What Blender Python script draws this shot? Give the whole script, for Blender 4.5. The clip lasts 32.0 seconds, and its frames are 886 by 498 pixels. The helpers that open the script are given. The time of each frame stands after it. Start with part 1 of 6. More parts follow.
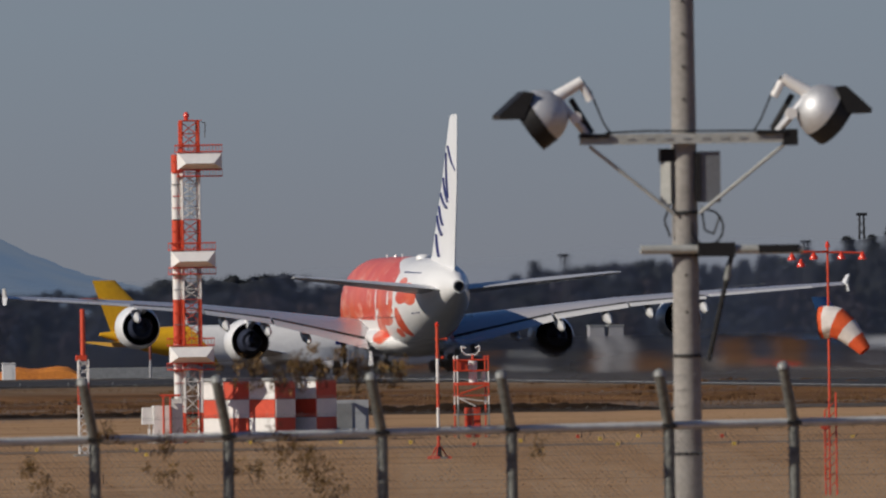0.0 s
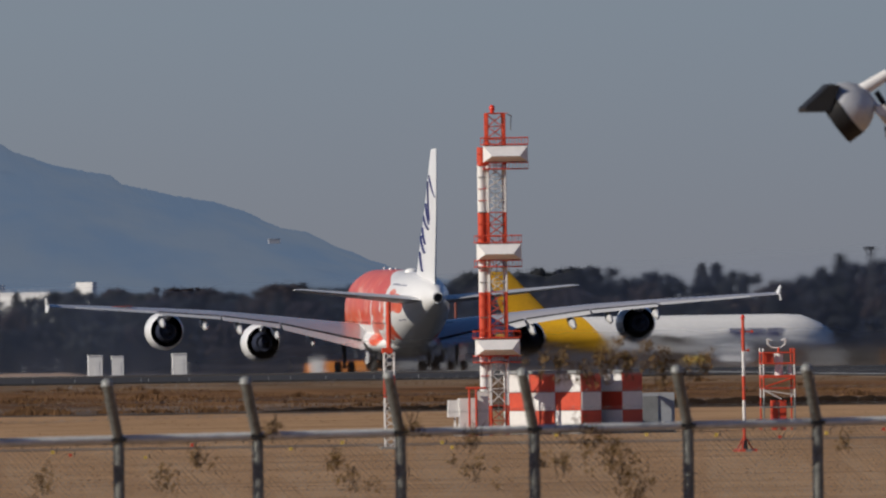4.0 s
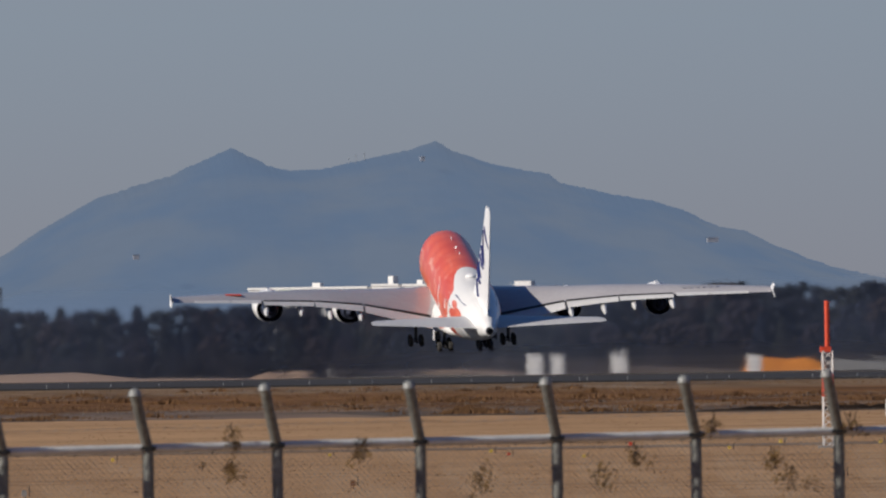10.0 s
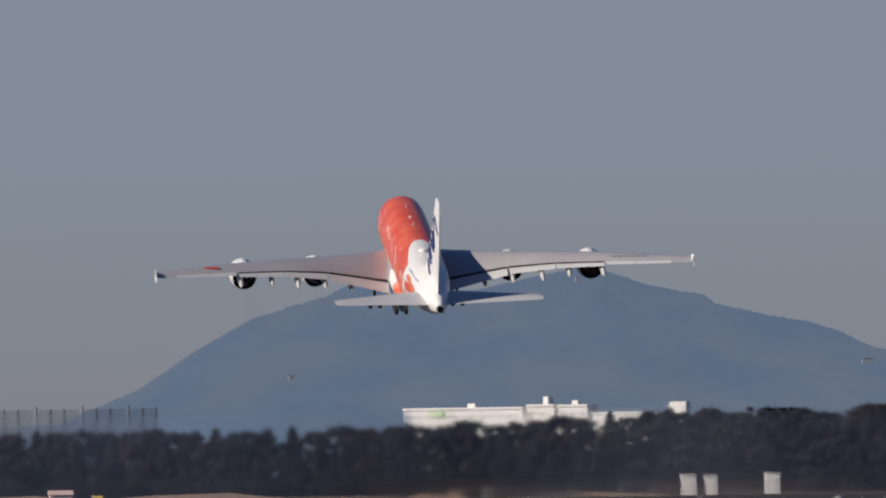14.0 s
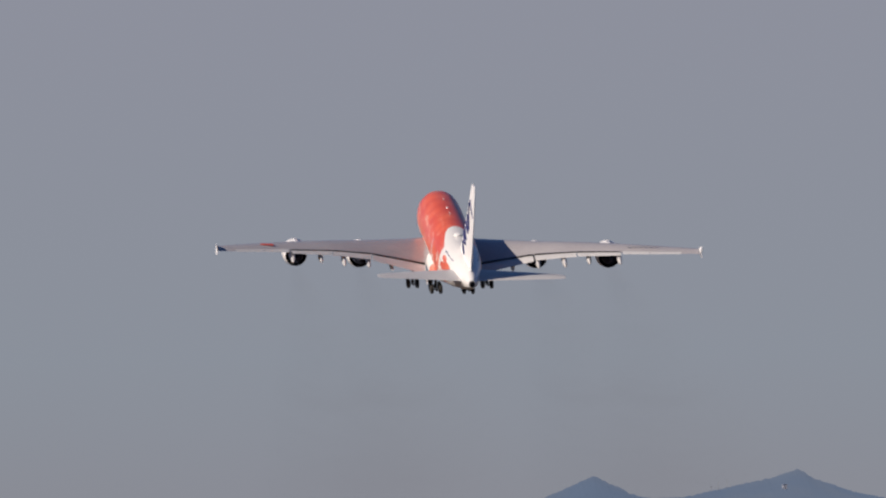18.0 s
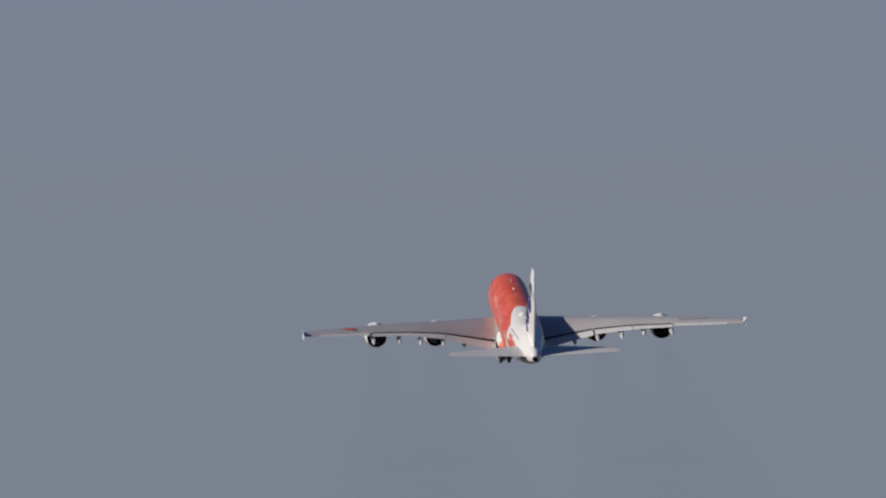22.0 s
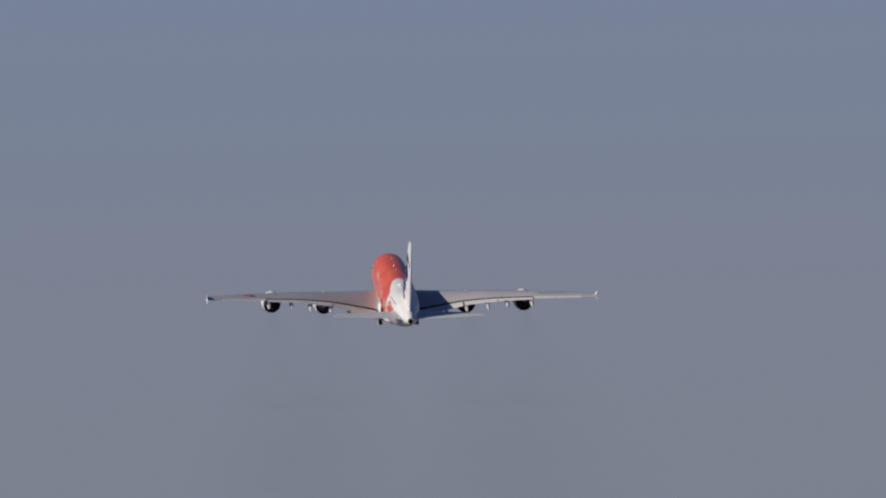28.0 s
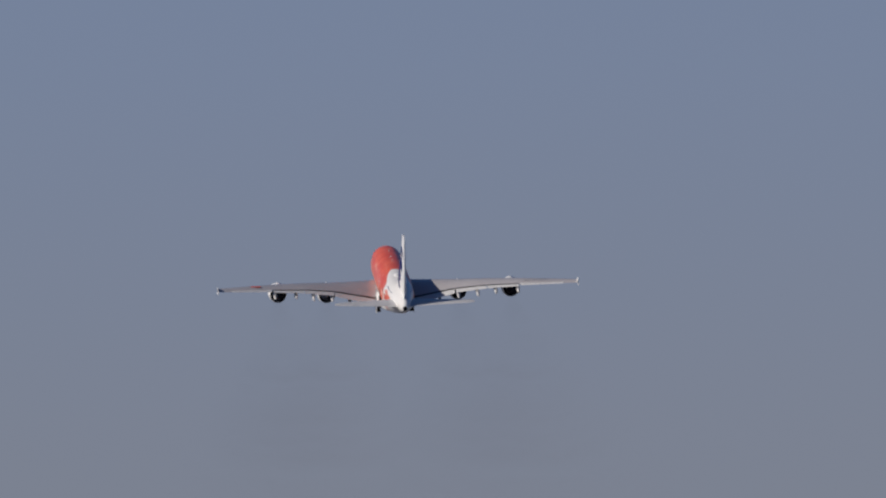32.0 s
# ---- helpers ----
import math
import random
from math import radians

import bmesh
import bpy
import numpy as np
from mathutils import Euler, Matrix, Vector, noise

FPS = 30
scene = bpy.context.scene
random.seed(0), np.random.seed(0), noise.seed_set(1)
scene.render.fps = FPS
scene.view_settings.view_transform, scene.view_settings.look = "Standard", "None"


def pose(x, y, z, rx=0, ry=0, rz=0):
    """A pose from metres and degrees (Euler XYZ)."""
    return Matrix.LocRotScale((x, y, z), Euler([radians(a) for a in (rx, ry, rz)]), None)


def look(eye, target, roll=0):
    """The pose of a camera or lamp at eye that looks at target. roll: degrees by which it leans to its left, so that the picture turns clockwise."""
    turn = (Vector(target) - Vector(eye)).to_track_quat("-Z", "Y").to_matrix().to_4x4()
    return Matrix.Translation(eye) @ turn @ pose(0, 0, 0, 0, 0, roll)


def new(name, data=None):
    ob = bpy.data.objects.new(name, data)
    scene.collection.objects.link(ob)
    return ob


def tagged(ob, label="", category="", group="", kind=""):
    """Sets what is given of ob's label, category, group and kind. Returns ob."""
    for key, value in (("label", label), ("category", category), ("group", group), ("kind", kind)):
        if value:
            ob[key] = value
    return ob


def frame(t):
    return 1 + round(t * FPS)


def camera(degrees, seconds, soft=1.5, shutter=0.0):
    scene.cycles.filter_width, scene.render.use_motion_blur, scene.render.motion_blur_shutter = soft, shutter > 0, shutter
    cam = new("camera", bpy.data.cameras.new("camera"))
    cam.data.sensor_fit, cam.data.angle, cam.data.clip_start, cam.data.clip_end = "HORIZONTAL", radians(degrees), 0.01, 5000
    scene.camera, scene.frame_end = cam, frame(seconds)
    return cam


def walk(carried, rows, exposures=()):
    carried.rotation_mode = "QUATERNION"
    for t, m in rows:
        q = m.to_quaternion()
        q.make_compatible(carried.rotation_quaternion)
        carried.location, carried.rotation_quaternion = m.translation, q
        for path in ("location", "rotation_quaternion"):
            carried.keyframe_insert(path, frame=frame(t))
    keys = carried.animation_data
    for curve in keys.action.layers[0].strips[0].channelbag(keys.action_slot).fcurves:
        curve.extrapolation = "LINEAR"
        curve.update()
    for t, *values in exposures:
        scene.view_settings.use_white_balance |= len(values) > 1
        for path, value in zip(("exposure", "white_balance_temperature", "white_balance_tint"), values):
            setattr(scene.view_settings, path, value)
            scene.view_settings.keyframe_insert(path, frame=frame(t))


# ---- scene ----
cam = camera(2.7217, 32.0, soft=2.2)
cam.data.dof.use_dof, cam.data.dof.focus_distance, cam.data.dof.aperture_fstop = True, 1900.0, 17.0
EYE = (0.0, 0.0, 5.7)


def aim(az, el):
    """The camera on its tripod, turned az degrees to the right of the runway's direction and el degrees up."""
    return pose(*EYE, 90 + el, 0, -az) @ pose(0, 0, 0, 0, 0, -0.83)


CAMERA_ROWS = (
    (0, 7.6891, 0.192), (0.5, 7.4684, 0.1898), (1, 7.2319, 0.1907), (1.5, 7.0457, 0.188),
    (2, 6.9233, 0.1871), (2.5, 6.8381, 0.1858), (4.5, 6.6547, 0.1804), (5, 6.4394, 0.1808),
    (5.5, 6.301, 0.1828), (6, 6.216, 0.184), (6.5, 6.0858, 0.1859), (7, 5.9342, 0.1855),
    (7.5, 5.8279, 0.187), (8, 5.756, 0.1881), (8.5, 5.6975, 0.1863), (9, 5.647, 0.1871),
    (9.5, 5.5487, 0.1912), (10, 5.4024, 0.1985), (10.5, 5.3415, 0.2154), (11, 5.3302, 0.3458),
    (11.5, 5.2641, 0.3681), (12, 5.0595, 0.4437), (12.5, 5.0019, 0.5083), (13, 4.9517, 0.5276),
    (13.5, 4.9333, 0.5438), (14, 4.9312, 0.5758), (14.5, 4.8891, 0.6084), (15, 4.8025, 0.6813),
    (15.5, 4.7181, 0.7305), (17.5, 4.4166, 1.0954), (18, 4.3039, 1.2221), (18.5, 4.2105, 1.3532),
    (19, 4.1273, 1.4791), (19.5, 4.0818, 1.5818), (20, 3.9901, 1.6766), (20.5, 3.8971, 1.7472),
    (21, 3.7723, 1.8569), (21.5, 3.693, 1.9762), (22, 3.6604, 2.0476), (22.5, 3.6456, 2.081),
    (23, 3.631, 2.1287), (23.5, 3.6236, 2.1975), (24, 3.6132, 2.2774), (24.5, 3.6003, 2.317),
    (26.5, 3.5401, 2.5365), (27, 3.5336, 2.5811), (27.5, 3.5278, 2.6283), (28, 3.5052, 2.6654),
    (28.5, 3.4762, 2.6939), (29, 3.4629, 2.7342), (29.5, 3.4366, 2.7886), (30, 3.3699, 2.8421),
    (30.5, 3.3159, 2.8992), (31, 3.2863, 2.9465), (31.5, 3.2599, 2.9842), (32, 3.2159, 3.0114),
)
EXPOSURES = ((0.0, 0.14, 6500, 8.0), (6.0, 0.21, 6500, 8.5), (9.0, 0.30, 6500, 9.0), (10.0, 0.39, 6500, 9.5), (11.0, 0.30, 6500, 9.0), (13.0, 0.29, 6550, 9.0), (14.0, 0.29, 6620, 10.0), (15.0, 0.34, 6930, 13.5), (18.0, 0.40, 6930, 15.0), (19.0, 0.37, 6730, 12.5), (20.0, 0.10, 6600, 10.5), (22.0, 0.06, 6500, 9.5), (28.0, 0.05, 6480, 11.0), (32.0, 0.05, 6430, 10.5))
walk(cam, [(t, aim(a, e)) for t, a, e in CAMERA_ROWS], EXPOSURES)

# ---- light ----
SUN_AZ, SUN_EL = 249.0, 28.0
world = bpy.data.worlds.new("winter_sky")
scene.world = world
world.use_nodes = True
_n, _l = world.node_tree.nodes, world.node_tree.links
sky = _n.new("ShaderNodeTexSky")
sky.sky_type, sky.sun_disc = "NISHITA", False
sky.sun_elevation, sky.sun_rotation = radians(SUN_EL), radians(SUN_AZ)
sky.altitude, sky.air_density, sky.dust_density, sky.ozone_density = 0, 1.0, 0.4, 3.0
glow = _n.new("ShaderNodeVectorMath")
glow.operation = "MULTIPLY"
glow.inputs[1].default_value = (0.018, 0.028, 0.042)
_l.new(sky.outputs[0], glow.inputs[0])
# the winter haze that lies round the whole horizon
where = _n.new("ShaderNodeTexCoord")
height = _n.new("ShaderNodeSeparateXYZ")
_l.new(where.outputs["Generated"], height.inputs[0])
haze = _n.new("ShaderNodeValToRGB")
for _k, (_p, _c) in enumerate(((0.0, (0.177, 0.184, 0.214)), (0.015, (0.182, 0.2150, 0.259)), (0.04, (0.193, 0.2145, 0.268)), (0.065, (0.174, 0.218, 0.314)), (0.16, (0.085, 0.125, 0.24)))):
    _e = haze.color_ramp.elements[_k] if _k < 2 else haze.color_ramp.elements.new(_p)
    _e.position, _e.color = _p, (*_c, 1)
_l.new(height.outputs["Z"], haze.inputs[0])
clear = _n.new("ShaderNodeMapRange")
clear.inputs["From Min"].default_value, clear.inputs["From Max"].default_value = 0.1, 0.25
_l.new(height.outputs["Z"], clear.inputs["Value"])
blend = _n.new("ShaderNodeMix")
blend.data_type = "RGBA"
_l.new(clear.outputs[0], blend.inputs["Factor"])
_l.new(haze.outputs[0], blend.inputs[6])
_l.new(glow.outputs[0], blend.inputs[7])
_l.new(blend.outputs[2], _n["Background"].inputs[0])
_n["Background"].inputs[1].default_value = 1.0
sun = new("sun", bpy.data.lights.new("sun", "SUN"))
sun.data.energy, sun.data.angle, sun.data.color = 3.65, radians(0.5), (1.0, 0.905, 0.79)
_sd = Vector((math.sin(radians(SUN_AZ)) * math.cos(radians(SUN_EL)), math.cos(radians(SUN_AZ)) * math.cos(radians(SUN_EL)), math.sin(radians(SUN_EL))))
sun.matrix_world = look(_sd * 100, (0, 0, 0))

# ---- materials ----
def mat(name, c1, c2=None, scale=1.0, rough=0.6, metal=0.0, bump=0.0, fine=8.0, spec=0.5, coords="Object"):
    """A surface with a broad and a fine variation between two colours, and fine relief."""
    m = bpy.data.materials.new(name)
    m.use_nodes = True
    nt = m.node_tree
    n, l = nt.nodes, nt.links
    b = n["Principled BSDF"]
    b.inputs["Roughness"].default_value, b.inputs["Metallic"].default_value = rough, metal
    b.inputs["Specular IOR Level"].default_value = spec
    c2 = c2 or tuple(v * 0.8 for v in c1)
    tc = n.new("ShaderNodeTexCoord")
    a, f = n.new("ShaderNodeTexNoise"), n.new("ShaderNodeTexNoise")
    a.inputs["Scale"].default_value, f.inputs["Scale"].default_value = scale, scale * fine
    a.inputs["Detail"].default_value, f.inputs["Detail"].default_value = 3, 4
    for x in (a, f):
        l.new(tc.outputs[coords], x.inputs["Vector"])
    mx = n.new("ShaderNodeMath")
    mx.operation = "MULTIPLY_ADD"
    mx.inputs[1].default_value = 0.45
    l.new(f.outputs[0], mx.inputs[0])
    sc = n.new("ShaderNodeMath")
    sc.operation = "MULTIPLY"
    sc.inputs[1].default_value = 0.55
    l.new(a.outputs[0], sc.inputs[0])
    l.new(sc.outputs[0], mx.inputs[2])
    r = n.new("ShaderNodeValToRGB")
    r.color_ramp.elements[0].position, r.color_ramp.elements[1].position = 0.35, 0.65
    r.color_ramp.elements[0].color, r.color_ramp.elements[1].color = (*c2, 1), (*c1, 1)
    l.new(mx.outputs[0], r.inputs[0])
    l.new(r.outputs[0], b.inputs["Base Color"])
    if bump:
        bp = n.new("ShaderNodeBump")
        bp.inputs["Strength"].default_value, bp.inputs["Distance"].default_value = 0.6, bump
        l.new(f.outputs[0], bp.inputs["Height"])
        l.new(bp.outputs[0], b.inputs["Normal"])
    return m


WHITE = mat("white_paint", (0.80, 0.79, 0.77), (0.70, 0.69, 0.68), 0.6, 0.35)
FINWHITE = mat("glossy_white_paint", (0.82, 0.82, 0.82), (0.76, 0.76, 0.77), 0.15, 0.3)
# slightly lower white for the aircraft beyond the runway
FARWHITE = mat("far_aircraft_white", (0.80, 0.79, 0.77), (0.74, 0.73, 0.71), 0.15, 0.4)
RED = mat("aviation_red", (0.62, 0.075, 0.03), (0.5, 0.05, 0.022), 0.8, 0.45)
GREYM = mat("wing_grey", (0.43, 0.415, 0.43), (0.365, 0.352, 0.368), 0.12, 0.2, fine=14)
TAILM = mat("tailplane_paint", (0.52, 0.52, 0.53), (0.455, 0.455, 0.465), 0.15, 0.3, fine=14)
FLAPM = mat("flap_paint", (0.60, 0.60, 0.60), (0.52, 0.52, 0.53), 0.3, 0.3, fine=14)
NOZZLE = mat("nozzle_titanium", (0.030, 0.036, 0.062), (0.022, 0.027, 0.046), 0.8, 0.6, spec=0.2)
RAILM = mat("bright_galvanised_rail", (0.62, 0.63, 0.62), (0.44, 0.45, 0.44), 6.0, 0.5, 0.1, 0.002, 6)
POSTM = mat("weathered_fence_tube", (0.21, 0.215, 0.20), (0.075, 0.08, 0.075), 14.0, 0.6, 0.2, 0.003, 5)
DARK = mat("dark_metal", (0.02, 0.02, 0.022), (0.012, 0.012, 0.014), 1.0, 0.5)
RUBBER = mat("tyre_rubber", (0.02, 0.02, 0.02), (0.03, 0.028, 0.026), 2.0, 0.85)
STRUT = mat("gear_steel", (0.07, 0.07, 0.075), (0.04, 0.04, 0.042), 1.0, 0.5, 0.3)
STEEL = mat("galvanised_steel", (0.30, 0.31, 0.305), (0.13, 0.138, 0.135), 9.0, 0.55, 0.25, 0.002, 6)
CONCRETE = mat("pole_concrete", (0.31, 0.295, 0.275), (0.2, 0.19, 0.18), 1.6, 0.85, 0, 0.004, 10)
ALU = mat("spun_aluminium", (0.60, 0.61, 0.63), (0.48, 0.49, 0.51), 3.0, 0.56, 0.6)
BLACK = mat("black_paint", (0.013, 0.013, 0.014), (0.02, 0.02, 0.021), 4.0, 0.6, spec=0.25)
GREYBOX = mat("grey_enamel", (0.28, 0.29, 0.3), (0.2, 0.21, 0.22), 2.0, 0.5)
BLUE = mat("livery_blue", (0.01, 0.022, 0.14), (0.012, 0.018, 0.1), 0.5, 0.35)
SKYBLUE = mat("pale_livery_blue", (0.07, 0.20, 0.42), (0.06, 0.16, 0.36), 0.5, 0.4)
ORANGE = mat("orange_tarpaulin", (0.62, 0.22, 0.03), (0.42, 0.13, 0.02), 0.25, 0.7, 0, 0.1)
YELLOW = mat("cargo_yellow", (0.72, 0.40, 0.015), (0.6, 0.32, 0.012), 0.2, 0.4)
SOCKR = mat("sock_orange", (0.75, 0.12, 0.03), (0.62, 0.08, 0.02), 1.0, 0.8)
SOCKW = mat("sock_white", (0.75, 0.7, 0.66), (0.6, 0.56, 0.52), 1.0, 0.8)
ASPHALT = mat("asphalt", (0.034, 0.033, 0.036), (0.050, 0.049, 0.050), 0.04, 0.95, fine=30, spec=0.15)
PAINTW = mat("runway_marking", (0.6, 0.6, 0.58), (0.4, 0.4, 0.38), 0.3, 0.8)
def foliage(name, *tones):
    """Leaves whose colour goes from tree to tree and a little from clump to clump; thin leaves let part of the light through."""
    m = mat(name, tones[0], tones[1], 0.22, 0.85, fine=6, spec=0.08)
    nt = m.node_tree
    n, l = nt.nodes, nt.links
    b = n["Principled BSDF"]
    own = b.inputs["Base Color"].links[0].from_socket
    info, ramp, mx = n.new("ShaderNodeObjectInfo"), n.new("ShaderNodeValToRGB"), n.new("ShaderNodeMix")
    for k, c in enumerate(tones):
        e = ramp.color_ramp.elements[k] if k < 2 else ramp.color_ramp.elements.new(k / (len(tones) - 1))
        e.position, e.color = k / (len(tones) - 1), (*c, 1)
    l.new(info.outputs["Random"], ramp.inputs[0])
    mx.data_type = "RGBA"
    mx.inputs["Factor"].default_value = 0.7
    l.new(own, mx.inputs[6])
    l.new(ramp.outputs[0], mx.inputs[7])
    l.new(mx.outputs[2], b.inputs["Base Color"])
    thin, both = n.new("ShaderNodeBsdfTranslucent"), n.new("ShaderNodeMixShader")
    l.new(mx.outputs[2], thin.inputs["Color"])
    both.inputs[0].default_value = 0.6
    l.new(b.outputs[0], both.inputs[1])
    l.new(thin.outputs[0], both.inputs[2])
    l.new(both.outputs[0], n["Material Output"].inputs["Surface"])
    return m


# the blue in these tones puts the haze of distance into the leaves
LEAFD = foliage("hazed_evergreen_foliage", (0.050, 0.056, 0.056), (0.040, 0.050, 0.084), (0.066, 0.067, 0.050), (0.044, 0.050, 0.086), (0.058, 0.062, 0.052), (0.050, 0.050, 0.070))
LEAFB = foliage("hazed_bare_winter_foliage", (0.070, 0.058, 0.058), (0.058, 0.052, 0.072), (0.082, 0.062, 0.054), (0.074, 0.057, 0.056))
BRAMBLE = foliage("dry_bramble", (0.046, 0.040, 0.034), (0.036, 0.034, 0.036), (0.058, 0.044, 0.034))
BARK = mat("bark", (0.06, 0.045, 0.035), (0.035, 0.028, 0.022), 1.5, 0.9)
DRY = mat("dry_grass", (0.19, 0.105, 0.045), (0.11, 0.06, 0.027), 0.012, 0.9, fine=12)
VINE = mat("dry_vine", (0.25, 0.15, 0.05), (0.10, 0.06, 0.022), 6.0, 0.8)
SIGNY = mat("sign_yellow", (0.70, 0.50, 0.08), (0.56, 0.40, 0.07), 1.0, 0.5)
GREEN = mat("sign_green", (0.5, 0.64, 0.40), (0.44, 0.58, 0.34), 0.1, 0.5)
LAMPRED = mat("lamp_red_glass", (0.7, 0.05, 0.02), (0.6, 0.04, 0.02), 2.0, 0.2)
GALVB = mat("pale_cabinet_paint", (0.42, 0.44, 0.47), (0.36, 0.38, 0.41), 1.0, 0.5)
NETM = mat("sports_net", (0.05, 0.06, 0.07), (0.03, 0.035, 0.04), 1.0, 0.9)
GLASS = mat("cabin_glass", (0.02, 0.025, 0.03), (0.03, 0.035, 0.04), 2.0, 0.1)


# ---- mesh tools ----
class Shape:
    """Vertices and faces of one mesh."""

    def __init__(self):
        self.v, self.f = [], []

    def add(self, verts, faces):
        k = len(self.v)
        self.v += [tuple(p) for p in verts]
        self.f += [tuple(i + k for i in q) for q in faces]
        return self

    def box(self, c, s, rz=0.0, taper=1.0):
        hx, hy, hz = s[0] / 2, s[1] / 2, s[2] / 2
        ca, sa = math.cos(radians(rz)), math.sin(radians(rz))
        pts = []
        for dz in (-1, 1):
            k = taper if dz > 0 else 1
            for dx, dy in ((-1, -1), (1, -1), (1, 1), (-1, 1)):
                x, y = dx * hx * k, dy * hy * k
                pts.append((c[0] + x * ca - y * sa, c[1] + x * sa + y * ca, c[2] + dz * hz))
        return self.add(pts, [(3, 2, 1, 0), (4, 5, 6, 7), (0, 1, 5, 4), (1, 2, 6, 5), (2, 3, 7, 6), (3, 0, 4, 7)])

    def loft(self, rings, caps=True):
        n = len(rings[0])
        pts = [p for r in rings for p in r]
        fs = []
        for i in range(len(rings) - 1):
            for j in range(n):
                k = (j + 1) % n
                fs.append((i * n + j, i * n + k, (i + 1) * n + k, (i + 1) * n + j))
        if caps:
            fs.append(tuple(range(n - 1, -1, -1)))
            fs.append(tuple((len(rings) - 1) * n + j for j in range(n)))
        return self.add(pts, fs)

    def tube(self, a, b, r0, r1=None, n=8, caps=True):
        a, b = Vector(a), Vector(b)
        r1 = r0 if r1 is None else r1
        d = (b - a).normalized()
        u = d.orthogonal().normalized()
        w = d.cross(u)
        rings = []
        for p, r in ((a, r0), (b, r1)):
            rings.append([p + (u * math.cos(2 * math.pi * i / n) + w * math.sin(2 * math.pi * i / n)) * r for i in range(n)])
        return self.loft(rings, caps)

    def path(self, pts, r, n=6):
        for a, b in zip(pts[:-1], pts[1:]):
            self.tube(a, b, r, None, n)
        return self

    def turned(self, profile, centre=(0, 0, 0), axis="Y", n=24, caps=True):
        """A lathe form: profile of (along, radius)."""
        rings = []
        for s, r in profile:
            ring = []
            for i in range(n):
                a = 2 * math.pi * i / n
                x, z = r * math.cos(a), r * math.sin(a)
                p = {"Y": (x, s, z), "Z": (x, z, s), "X": (s, x, z)}[axis]
                ring.append((p[0] + centre[0], p[1] + centre[1], p[2] + centre[2]))
            rings.append(ring)
        return self.loft(rings, caps)

    def mesh(self, name, material, smooth=False, turn=None):
        me = bpy.data.meshes.new(name)
        v = [tuple(turn @ Vector(p)) for p in self.v] if turn else self.v
        me.from_pydata(v, [], self.f)
        bm = bmesh.new()
        bm.from_mesh(me)
        if len(bm.faces) < 60000:
            bmesh.ops.recalc_face_normals(bm, faces=bm.faces)
        bm.to_mesh(me)
        bm.free()
        me.materials.append(material)
        if smooth:
            me.polygons.foreach_set("use_smooth", [True] * len(me.polygons))
            me.set_sharp_from_angle(angle=radians(smooth if smooth is not True else 40))
        return me


def thing(name, at=(0, 0, 0), label="", category="", group="", kind="", rz=0):
    ob = new(name)
    ob.empty_display_size = 0.5
    ob.matrix_basis = pose(*at, 0, 0, rz)
    return tagged(ob, label, category, group, kind)


def part(name, shape, material, parent, label="", smooth=False, at=None):
    me = shape if isinstance(shape, bpy.types.Mesh) else shape.mesh(name, material, smooth)
    ob = new(name, me)
    ob.parent = parent
    if at is not None:
        ob.matrix_basis = at
    if label:
        tagged(ob, label)
    return ob


def solo(name, shape, material, label="", category="", group="", kind="", smooth=False, at=None):
    ob = new(name, shape.mesh(name, material, smooth))
    if at is not None:
        ob.matrix_basis = at
    return tagged(ob, label, category, group, kind)


# ---- ground ----
def level(y):
    """The height of the airfield, which falls away beyond the first part of the runway."""
    return float(np.interp(y, (-400, 262, 420, 1600, 1760, 2050, 2300, 2600, 2900, 5000), (2.4, 2.4, 0, 0, -0.28, -1.35, -2.1, -3.4, -4.6, -4.6)))


